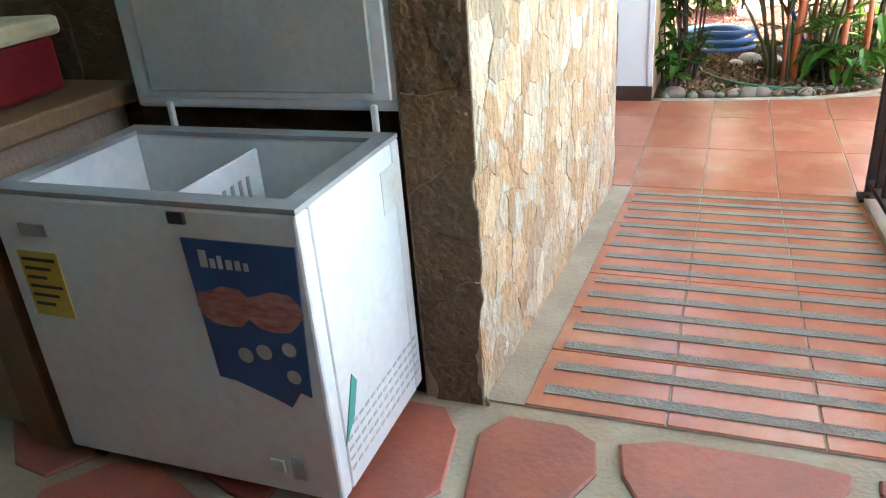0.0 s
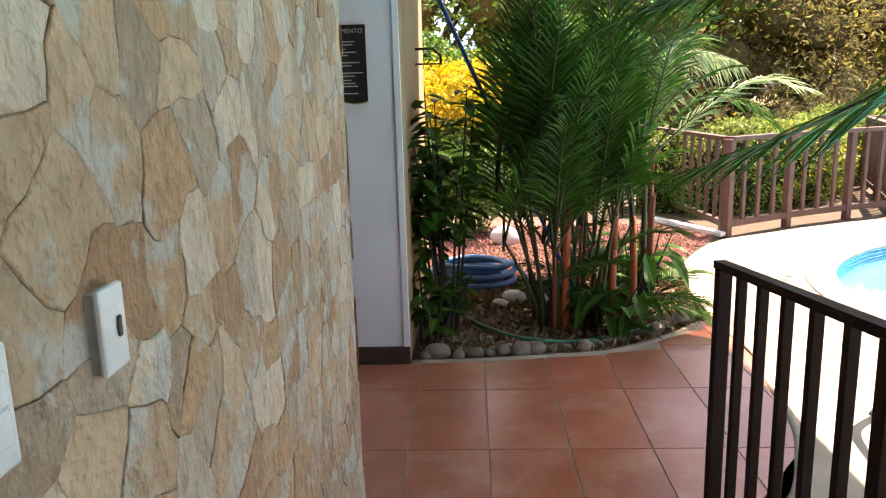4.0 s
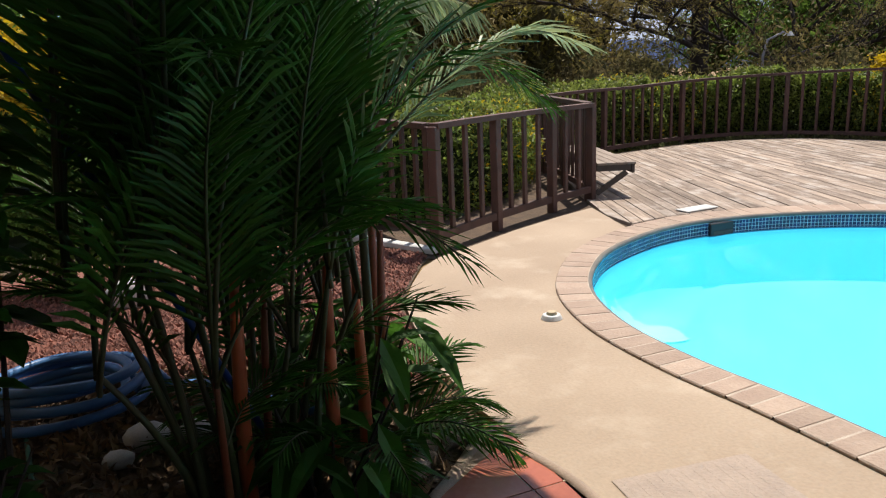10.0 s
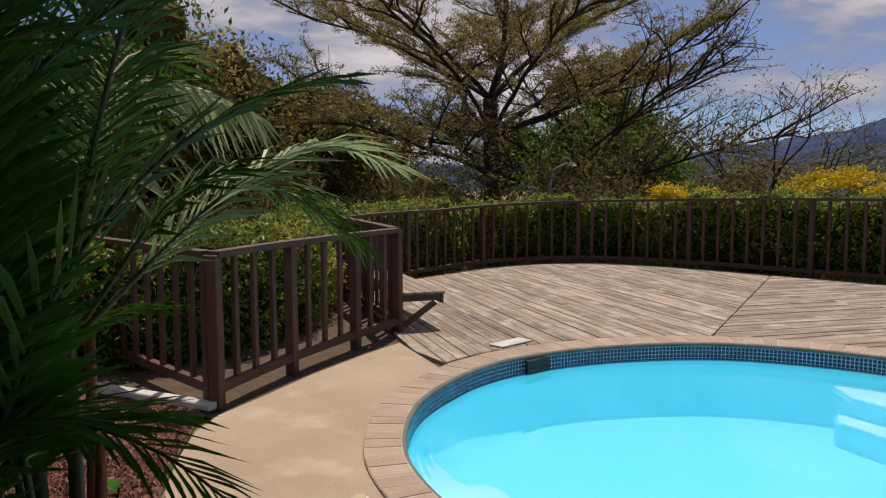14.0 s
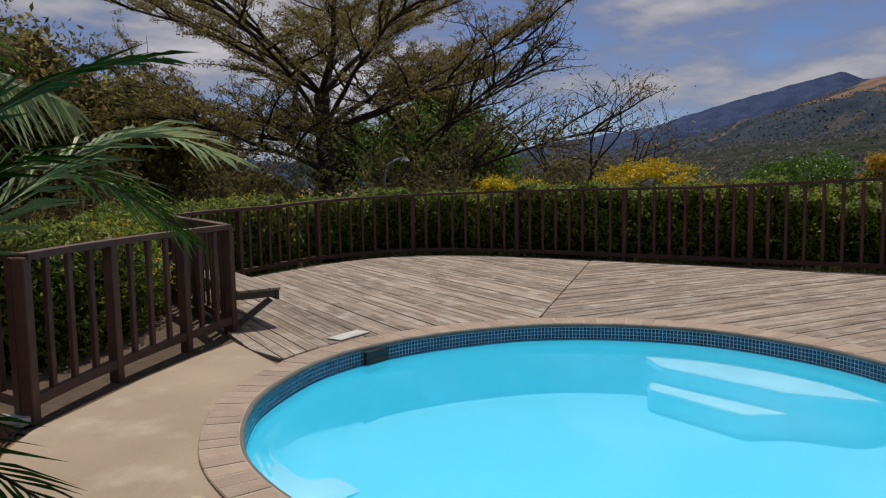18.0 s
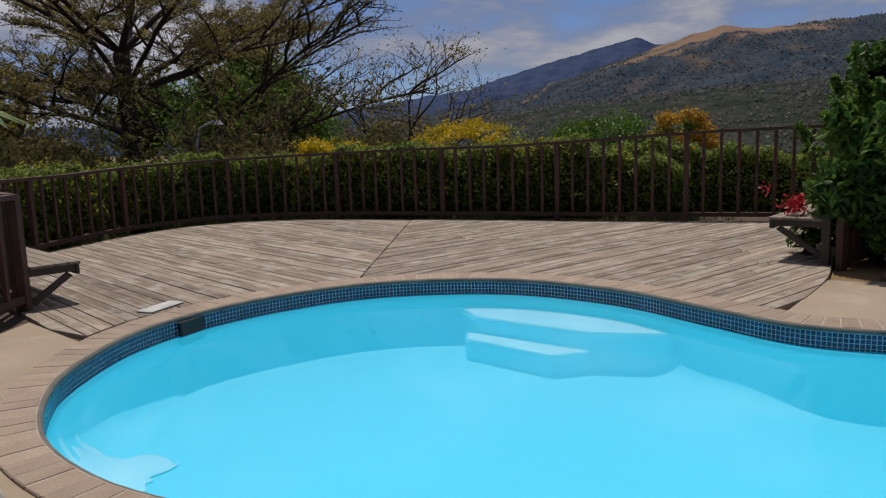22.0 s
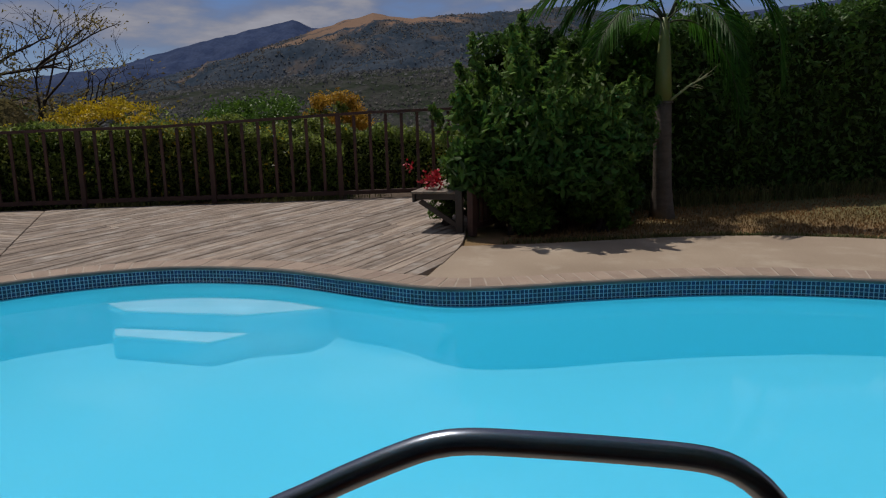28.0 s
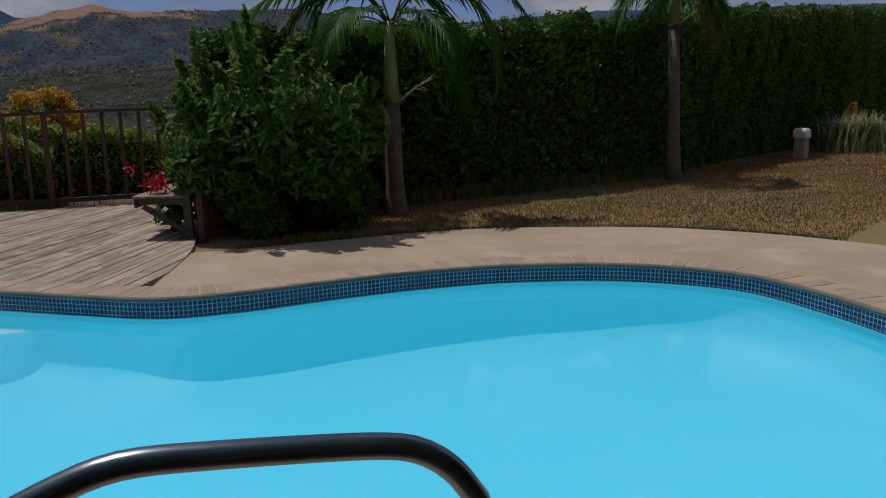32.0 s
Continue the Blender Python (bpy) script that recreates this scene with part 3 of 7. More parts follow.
wall_passage = wall("wall_passage", -3.0, -2.8, 1.22, 5.326, -0.3, 3.3, white_paint, "plain white wall at the end of the passage")
wall_service = wall("wall_service", -0.665, -0.012, 5.326, 7.55, -0.3, 3.3, white_paint, "white painted wing of the house")
wall_lintel = wall("wall_lintel", -1.565, -0.665, 5.326, 5.53, 2.08, 3.3, white_paint, "white wall over the dark doorway")
wall_inner = wall("wall_inner", -3.0, -1.565, 5.326, 7.55, -0.3, 3.3, white_paint, "white painted wall beyond the dark doorway")
wall_rear = wall("wall_rear", -1.565, -0.665, 7.35, 7.55, -0.3, 3.3, white_paint, "white rear wall of the wing")
# black leaf and knob are made up, in place of the doorway's darkness
door_1 = tagged(empty("door_1", -1.115, 5.42, 0.0), "black panel standing for the dark doorway in the white wing", "door", kind="structure")
part("leaf", boxm(-0.449, 0.449, 0.0, 0.045, 0.01, 2.075, 0.004), sign_black, door_1)
part("knob", boxm(-0.40, -0.35, -0.05, 0.0, 0.98, 1.03, 0.012, 2), steel_dark, door_1)
wall_back = wall("wall_back", -4.2, 3.2, -3.2, -3.0, -0.3, 3.3, plain_wall, "plain kitchen wall behind the walker")
# added out of view to keep daylight off the freezer's front
wall_right = wall("wall_right", 1.75, 1.95, -3.0, -0.25, -0.3, 3.3, plain_wall, "unseen wall added beside the ramp head to darken the kitchen")
wall_left = wall("wall_left", -4.4, -4.2, -3.2, 1.22, -0.3, 3.3, plain_wall, "plain kitchen side wall")
# unseen roof, outlined so that its shadow covers the terrace but not the walk
SHADE_ROOF = [(-4.4, -3.2), (3.27, -3.2), (3.27, 6.6), (2.3, 7.0), (0.35, 7.4), (-4.4, 7.65)]
rv_, rf_ = prism(SHADE_ROOF, 3.3, 3.5)
rf_.append(tuple(range(len(SHADE_ROOF) - 1, -1, -1)))
roof = tagged(raw("ceiling", rv_, rf_, white_paint), "unseen porch ceiling, its outline set by the shade it casts", "ceiling", kind="structure")
plinth = tagged(part("baseboard", boxm(-0.665, 0.012, 5.308, 5.326, 0.0, 0.116, 0.003), dark_plinth), "dark brown tile baseboard under white wall", "baseboard", kind="structure")
edge_strip = tagged(part("trim", boxm(-0.03, 0.011, 5.312, 5.328, 0.116, 3.3, 0.003), white_paint), "thin white corner bead of the wing", "trim", kind="structure")

# floors
kitchen_floor = tagged(part("floor_kitchen", boxm(-4.2, 1.42, -3.0, RAMP_HIGH, PORCH_UP - 0.4, PORCH_UP - 0.012), cement), "grey mortar bed of the kitchen floor", "floor", kind="structure")
ramp_v = [(-0.022, RAMP_HIGH, PORCH_UP - 0.005), (1.42, RAMP_HIGH, PORCH_UP - 0.005), (1.42, RAMP_LOW, -0.005), (-0.022, RAMP_LOW, -0.005)]
ramp_v += [(x, y, -0.4) for x, y, z in ramp_v]
ramp = tagged(raw("floor_ramp", ramp_v, [(0, 1, 2, 3), (7, 6, 5, 4), (0, 4, 5, 1), (1, 5, 6, 2), (2, 6, 7, 3), (3, 7, 4, 0)], cement), "cement ramp bed with side gutters", "floor", kind="structure")
TERRACE = [(-2.8, 1.23), (-0.2, 1.23), (-0.2, 3.41), (1.45, 3.41), (1.75, 3.7), (2.0, 4.3), (2.12, 5.0), (2.2, 5.4), (2.2, 5.7), (2.12, 6.05), (2.02, 6.1), (1.72, 5.76), (1.3, 5.49), (0.89, 5.41), (0.45, 5.35), (-0.01, 5.326), (-2.8, 5.326)]
tv, tf = prism(TERRACE, -0.3, -0.0045)
terrace = tagged(raw("floor_terrace", tv, tf, cement), "grey joints of the red tiled terrace", "floor", kind="structure")
lip_pts = smooth_open([(1.45, 3.43), (1.75, 3.72), (2.0, 4.3), (2.12, 5.0), (2.2, 5.4), (2.2, 5.7), (2.12, 6.05)], 40)
lv, lf = tube([(p[0], p[1], -0.012) for p in lip_pts], 0.028, 8)
terrace_lip = tagged(raw("trim_terrace", lv, lf, cement, smooth=True), "rounded pale cement edge of the terrace", "trim", kind="structure")
bl = smooth_open([(0.02, 5.345), (0.45, 5.365), (0.89, 5.425), (1.3, 5.505), (1.72, 5.775), (2.06, 6.1)], 30)
lv, lf = tube([(p[0], p[1], -0.02) for p in bl], 0.035, 6)
bed_lip = tagged(raw("trim_bed", lv, lf, cement, smooth=True), "low cement edge round the planting bed", "trim", kind="structure")

# ---- pool ----
pool = tagged(empty("pool", 5.6, 4.2, 0), "kidney shaped swimming pool with blue water", "pool", kind="structure")
PO = np.array([5.6, 4.2])


def band(loop_a, za, loop_b, zb):
    m = len(loop_a)
    v = [(p[0] - PO[0], p[1] - PO[1], za) for p in loop_a] + [(p[0] - PO[0], p[1] - PO[1], zb) for p in loop_b]
    return v, [(i, (i + 1) % m, m + (i + 1) % m, m + i) for i in range(m)]


DEPTH = -0.64
COVE = 0.34
v1, f1 = band(offset_closed(POOL, 0.002), -0.03, offset_closed(POOL, 0.002), DEPTH + COVE)
basin = raw("basin", v1, f1, pool_plaster, pool, smooth=True)
# rounded foot of the pool wall
cv, cf = [], []
for k in range(9):
    a = k / 8 * math.pi / 2
    inner_low = offset_closed(POOL, 0.002 - COVE * (1 - math.cos(a)))
    cv += [(p[0] - PO[0], p[1] - PO[1], DEPTH + COVE * (1 - math.sin(a))) for p in inner_low]
for k in range(8):
    for i in range(len(POOL)):
        j = (i + 1) % len(POOL)
        cf.append((k * len(POOL) + i, k * len(POOL) + j, (k + 1) * len(POOL) + j, (k + 1) * len(POOL) + i))
raw("cove", cv, cf, pool_plaster, pool, smooth=True)
bm = bmesh.new()
vs = [bm.verts.new((p[0] - PO[0], p[1] - PO[1], DEPTH)) for p in inner_low]
es = [bm.edges.new((vs[i], vs[(i + 1) % len(vs)])) for i in range(len(vs))]
bmesh.ops.triangle_fill(bm, use_beauty=True, edges=es)
part("pool_floor", bm, pool_plaster, pool)
# ragged patch of sunlight at the foot of the pool wall, put in as white
pool_line = np.array([[p[0], p[1]] for p in POOL])
patch_v, patch_f = [], []
for ring in range(7):
    for k in range(48):
        th = k / 48 * 2 * math.pi
        reach = 0.36 * (1 + 0.55 * noise.fractal((math.cos(th) * 1.3, math.sin(th) * 1.3, 4.2), 0.9, 2.0, 5)) * ring / 6
        x, y = 4.47 + reach * 0.8 * math.cos(th), 8.08 + reach * 1.1 * math.sin(th)
        d = float(np.min(np.hypot(pool_line[:, 0] - x, pool_line[:, 1] - y))) if inside(POOL, x, y) else 0.0
        low = DEPTH + COVE * (1 - math.sin(math.acos(max(0.0, 1 - d / COVE))))
        patch_v.append((x - PO[0], y - PO[1], low + 0.012))
for ring in range(6):
    for k in range(48):
        j = (k + 1) % 48
        patch_f.append((ring * 48 + k, ring * 48 + j, ring * 48 + 48 + j, ring * 48 + 48 + k))
raw("plaster_patch", patch_v, patch_f, sunlit_white, pool, smooth=True)
# water
water_m = bpy.data.materials.new("pool_water")
water_m.use_nodes = True
nt = water_m.node_tree
nt.nodes.clear()
o, mx, tr, gl, fr = (nt.nodes.new("ShaderNode" + k) for k in ("OutputMaterial", "MixShader", "BsdfTransparent", "BsdfGlossy", "Fresnel"))
tr.inputs["Color"].default_value = (0.93, 0.99, 1.0, 1)
gl.inputs["Roughness"].default_value = 0.05
fr.inputs["IOR"].default_value = 1.25
# a little of the light is scattered back by the water itself
sc, df = nt.nodes.new("ShaderNodeMixShader"), nt.nodes.new("ShaderNodeBsdfDiffuse")
sc.inputs[0].default_value = 0.66
df.inputs["Color"].default_value = (0.022, 0.63, 0.96, 1)
nz, bp = nt.nodes.new("ShaderNodeTexNoise"), nt.nodes.new("ShaderNodeBump")
nz.inputs["Scale"].default_value, nz.inputs["Detail"].default_value = 2.6, 3
bp.inputs["Strength"].default_value, bp.inputs["Distance"].default_value = 0.2, 0.02
for a, b in ((nz.outputs["Fac"], bp.inputs["Height"]), (bp.outputs["Normal"], gl.inputs["Normal"]), (bp.outputs["Normal"], fr.inputs["Normal"]), (fr.outputs[0], mx.inputs[0]),
             (tr.outputs[0], sc.inputs[1]), (df.outputs[0], sc.inputs[2]), (sc.outputs[0], mx.inputs[1]), (gl.outputs[0], mx.inputs[2]), (mx.outputs[0], o.inputs["Surface"])):
    nt.links.new(a, b)
bm = bmesh.new()
vs = [bm.verts.new((p[0], p[1], WATER_Z)) for p in POOL]
es = [bm.edges.new((vs[i], vs[(i + 1) % len(vs)])) for i in range(len(vs))]
bmesh.ops.triangle_fill(bm, use_beauty=True, edges=es)
for f in bm.faces:
    if f.normal.z < 0:
        f.normal_flip()
me = bpy.data.meshes.new("water")
bm.to_mesh(me)
bm.free()
water = tagged(link("water", me, water_m), "clear turquoise pool water, nearly still", "water", kind="structure")
water.visible_shadow = False
# coping bricks
cop_n = len(POOL)
inner_lip = offset_closed(POOL, 0.022)
for i in range(cop_n):
    j = (i + 1) % cop_n
    quad = [np.array(inner_lip[i]), np.array(inner_lip[j]), np.array(POOL_OUT[j]), np.array(POOL_OUT[i])]
    t = quad[1] - quad[0]
    t = t / np.linalg.norm(t) * 0.0055
    q = [quad[0] + t, quad[1] - t, quad[2] - t, quad[3] + t]
    v, f = prism([(p[0] - PO[0], p[1] - PO[1]) for p in q], -0.03, 0.018 + 0.002 * math.sin(i * 2.3), 0.006)
    raw("coping_brick", v, f, coping_brick, pool)
v, f = band(offset_closed(POOL, 0.02), 0.0155, [p + (q - p) * 0.985 for p, q in zip((np.array(k) for k in POOL), POOL_OUT)], 0.0155)
raw("mortar_bed", v, f, coping_mortar, pool)
# rounded grey nosing between the bricks and the tiles
nose_v, nose_f = [], []
NOSE = [(0.024, 0.015), (0.006, 0.014), (-0.005, 0.006), (-0.009, -0.006), (-0.007, -0.020), (0.004, -0.024)]
for off, z in NOSE:
    nose_v += [(p[0] - PO[0], p[1] - PO[1], z) for p in offset_closed(POOL, off)]
for k in range(len(NOSE) - 1):
    for i in range(cop_n):
        j = (i + 1) % cop_n
        nose_f.append((k * cop_n + i, k * cop_n + j, (k + 1) * cop_n + j, (k + 1) * cop_n + i))
raw("nosing", nose_v, nose_f, nosing_grey, pool, smooth=True)

# ---- concrete ----
CONC = [(1.3, 3.3), (2.0, 4.2), (2.16, 5.2), (2.19, 6.02), (2.18, 6.3), (2.22, 6.95), (2.36, 7.6), (2.47, 8.03), (2.69, 8.45), (2.95, 8.86), (3.2, 9.1), (3.68, 9.35), (4.26, 9.67), (5.0, 10.0),
        (5.53, 10.2), (5.2, 9.17), (6.2, 9.3), (7.5, 8.9), (8.6, 7.8), (8.85, 6.6), (8.6, 5.4), (7.84, 4.12), (9.27, 3.78), (9.3, 2.9), (9.4, 2.2), (9.5, 1.5), (9.5, 0.9),
        (9.43, 0.3), (9.2, -0.35), (8.95, -0.95), (8.58, -1.55), (8.1, -2.02), (7.6, -2.4), (6.9, -2.75), (5.5, -3.0), (3.5, -2.6), (1.8, -1.5), (1.36, 0.0)]
slab = tagged(sheet_with_hole("pavement", CONC, offset_closed(POOL, 0.22), 0.0, concrete, 0.09), "worn beige concrete walk round the pool", "pavement", kind="structure")

# ---- timber deck ----
FENCE_ARC = smooth_open([(6.75, 13.2), (8.0, 14.0), (9.4, 14.45), (10.6, 14.68), (11.7, 14.6), (12.65, 14.15), (13.25, 13.3), (13.6, 12.2), (13.8, 10.6), (13.95, 9.0), (14.05, 7.4), (14.15, 6.0), (14.3, 4.6), (14.4, 3.6)], 170)
DECK_IN = []
for i in range(len(FENCE_ARC)):
    a, b = FENCE_ARC[max(0, i - 1)], FENCE_ARC[min(len(FENCE_ARC) - 1, i + 1)]
    t = (b - a) / np.linalg.norm(b - a)
    DECK_IN.append((t[1] * (0.08 + 0.36 * min(1.0, i / 40)), -t[0] * (0.08 + 0.36 * min(1.0, i / 40))))
DECK = [(5.2, 9.17), (5.57, 10.28), (5.78, 10.62)] + [(float(FENCE_ARC[i][0] + DECK_IN[i][0]), float(FENCE_ARC[i][1] + DECK_IN[i][1])) for i in range(len(FENCE_ARC))] + [(11.6, 3.6), (9.27, 3.78), (7.84, 4.10), (7.2, 4.3), (6, 6), (5, 8)]
pool_keep = offset_closed(POOL, COPING + 0.012)
J0, J1 = np.array([8.09, 8.35]), np.array([12.6, 10.14])
jd = (J1 - J0) / np.linalg.norm(J1 - J0)
jn = np.array([-jd[1], jd[0]])


def on_deck(pts, sector):
    s = (pts - J0) @ jn
    ok = (s > 0.004) if sector else (s < -0.004)
    return ok & inside_many(DECK, pts[:, 0], pts[:, 1]) & ~inside_many(pool_keep, pts[:, 0], pts[:, 1])


deck = tagged(empty("timber_deck", 9, 8, 0), "weathered grey timber deck of long planks", "deck", kind="structure")
DO = np.array([9.0, 8.0])
rng = random.Random(4)
for sector, ang in ((1, 68.0), (0, 155.2)):
    a = radians(ang)
    u, w = np.array([math.cos(a), math.sin(a)]), np.array([-math.sin(a), math.cos(a)])
    pitch, width = 0.138, 0.128
    for k in range(-70, 71):
        base = J0 + w * (k * pitch)
        ends = []
        for off in (0.0, width):
            run = np.arange(-9, 9, 0.008)
            hits = run[on_deck((base + w * off)[None, :] + run[:, None] * u[None, :], sector)]
            ends.append((hits[0], hits[-1]) if len(hits) else None)
        if ends[0] is None or ends[1] is None:
            continue
        (a0, a1), (b0, b1) = ends
        if min(a1 - a0, b1 - b0) < 0.04:
            continue
        cut = rng.uniform(0.35, 0.65) if max(a1 - a0, b1 - b0) > 3.2 else None
        pieces = [(0, 1)] if cut is None else [(0, cut), (cut, 1)]
        for p0, p1 in pieces:
            g0, g1 = (0.003 if p0 else 0), (0.003 if p1 < 1 else 0)
            q = [(a0 + (a1 - a0) * p0 + g0, 0.0), (a0 + (a1 - a0) * p1 - g1, 0.0), (b0 + (b1 - b0) * p1 - g1, width), (b0 + (b1 - b0) * p0 + g0, width)]
            z = rng.uniform(-0.003, 0.003)
            v, f = prism(q, -0.03, 0.012 + z, 0.006)
            ob = raw("plank", v, f, deck_wood, deck)
            ob.matrix_basis = pose(base[0] - DO[0], base[1] - DO[1], 0, 0, 0, ang)
under = tagged(sheet_with_hole("ground_under_deck", DECK[:2] + DECK[2:3] + [(p[0], p[1]) for p in FENCE_ARC] + [(11.6, 3.6), (9.27, 3.78)] + [(8.9, 5.4), (9.0, 6.6), (8.8, 7.9), (7.6, 9.1), (6.2, 9.4)], None, -0.028, soil), "dark earth under the deck boards", "ground", kind="structure")


ground_end = tagged(sheet_with_hole("ground_end", [(13.3, 6.5), (14.95, 6.5), (15.3, 2.6), (11.9, 2.9), (11.6, 3.55), (13.7, 3.6)], None, -0.026, soil), "dark earth beyond the end of the deck", "ground", kind="structure")


# ---- fences ----
def fence(name, line, top, label, spacing=0.135, post_every=10, lower=0.13):
    """A timber fence along a line of points; top gives the rail's height at each share of the length."""
    origin = line[0]
    th = tagged(empty(name, origin[0], origin[1], 0), label, "fence")
    length = sum(float(np.linalg.norm(line[i + 1] - line[i])) for i in range(len(line) - 1))
    count = max(2, round(length / spacing))
    pts = resample([p[:2] for p in line], count)
    baluster = bpy.data.meshes.new("baluster")
    bmb = boxm(-0.026, 0.026, -0.018, 0.018, 0.0, 1.0, 0.004)
    bmesh.ops.recalc_face_normals(bmb, faces=bmb.faces)
    bmb.to_mesh(baluster)
    bmb.free()
    baluster.materials.append(fence_wood)
    post = bpy.data.meshes.new("post")
    bmb = boxm(-0.042, 0.042, -0.042, 0.042, 0.0, 1.0, 0.006)
    bmb.to_mesh(post)
    bmb.free()
    post.materials.append(fence_wood)
    rails = {"top_rail": [], "bottom_rail": []}
    for i, p in enumerate(pts):
        a, b = pts[max(0, i - 1)], pts[min(count, i + 1)]
        ang = math.degrees(math.atan2(b[1] - a[1], b[0] - a[0]))
        h = top(i / count)
        x, y = p[0] - origin[0], p[1] - origin[1]
        is_post = i % post_every == 0 or i == count
        ob = new("post" if is_post else "baluster", post if is_post else baluster)
        ob.parent = th
        z0, z1 = (-0.02, h - 0.002) if is_post else (lower, h - 0.03)
        ob.matrix_basis = pose(x, y, z0, 0, 0, ang) @ Matrix.Diagonal((1, 1, z1 - z0, 1))
        rails["top_rail"].append((x, y, h, ang))
        rails["bottom_rail"].append((x, y, lower, ang))
    for rn, rows in rails.items():
        hw, hh = (0.05, 0.024) if rn == "top_rail" else (0.03, 0.035)
        v, f = [], []
        for x, y, z, ang in rows:
            nx, ny = -math.sin(radians(ang)), math.cos(radians(ang))
            v += [(x + nx * hw, y + ny * hw, z - hh), (x - nx * hw, y - ny * hw, z - hh), (x - nx * hw, y - ny * hw, z + hh), (x + nx * hw, y + ny * hw, z + hh)]
        for i in range(len(rows) - 1):
            for k in range(4):
                f.append((i * 4 + k, i * 4 + (k + 1) % 4, i * 4 + 4 + (k + 1) % 4, i * 4 + 4 + k))
        f += [(3, 2, 1, 0), tuple(len(v) - 4 + k for k in range(4))]
        raw(rn, v, f, fence_wood, th)
    return th


fence_far = fence("fence", FENCE_ARC, lambda s: float(np.interp(s, (0, 0.17, 0.3, 0.45, 0.6, 0.7, 0.8, 0.9, 1.0), (1.09, 1.085, 1.155, 1.22, 1.275, 1.285, 1.355, 1.43, 1.46))), "long curved brown timber fence behind the deck", 0.268, 8, 0.08)
fence_walk = fence("fence", smooth_open([(3.28, 9.29), (3.7, 9.57), (4.24, 9.88), (4.95, 10.24), (5.80, 10.60)], 40), lambda s: 1.085, "curved brown timber fence beside the pool walk", 0.262, 4)
fence_return = fence("fence", smooth_open([(5.80, 10.66), (6.05, 11.3), (6.4, 12.3), (6.72, 13.15)], 20), lambda s: 1.09, "short brown timber fence behind the bench", 0.2, 6)
fence_garden = fence("fence", smooth_open([(3.26, 9.36), (3.2, 10.0), (3.1, 11.0), (2.9, 12.4), (2.3, 13.8)], 20), lambda s: 1.085, "brown timber fence running back along the garden", 0.25, 7)

# ---- ramp rail ----
rail = tagged(empty("ramp_railing", 1.31, 3.46, 0), "dark brown metal railing of square bars", "railing")
for name, dz in (("top_rail", 1.06), ("bottom_rail", 0.085)):
    v, f = [], []
    for y in (0.02, -3.55):
        z = dz - 0.098 * y
        for sx, sz in ((-0.022, -0.014), (0.022, -0.014), (0.022, 0.014), (-0.022, 0.014)):
            v.append((sx, y, z + sz))
    raw(name, v, [(0, 1, 5, 4), (1, 2, 6, 5), (2, 3, 7, 6), (3, 0, 4, 7), (3, 2, 1, 0), (4, 5, 6, 7)], rail_metal, rail)
for i in range(20):
    y = -0.03 - i * 0.182
    z = -0.098 * y
    isp = i % 6 == 0
    h = 0.025 if isp else 0.0155
    part("post" if isp else "bar", boxm(-h, h, y - h, y + h, z + (-0.05 if isp else 0.085), z + 1.05, 0.003), rail_metal, rail)
kerb_r = raw("kerb_ramp", [(1.262, RAMP_LOW, 0.03), (1.40, RAMP_LOW, 0.03), (1.40, 0.2, 0.35), (1.262, 0.2, 0.35), (1.262, RAMP_LOW, -0.2), (1.40, RAMP_LOW, -0.2), (1.40, 0.2, -0.2), (1.262, 0.2, -0.2)],
             [(0, 1, 2, 3), (7, 6, 5, 4), (0, 4, 5, 1), (1, 5, 6, 2), (2, 6, 7, 3), (3, 7, 4, 0)], cement)
tagged(kerb_r, "raised cement kerb along the ramp", "kerb", kind="structure")
# ---- planting bed ----
BED = [(-0.01, 5.33), (0.45, 5.36), (0.89, 5.42), (1.3, 5.5), (1.72, 5.77), (2.14, 6.2), (2.2, 6.95), (2.34, 7.6), (2.46, 8.05), (2.68, 8.47), (3.0, 9.0), (3.2, 9.25), (2.9, 9.85), (2.74, 10.4), (2.4, 12.5), (-3, 13), (-3, 7.56), (-0.01, 7.56)]
bed = tagged(sheet_with_hole("ground_bed", BED, None, -0.012, soil), "dark soil of the planting bed with dry litter", "ground", kind="structure")


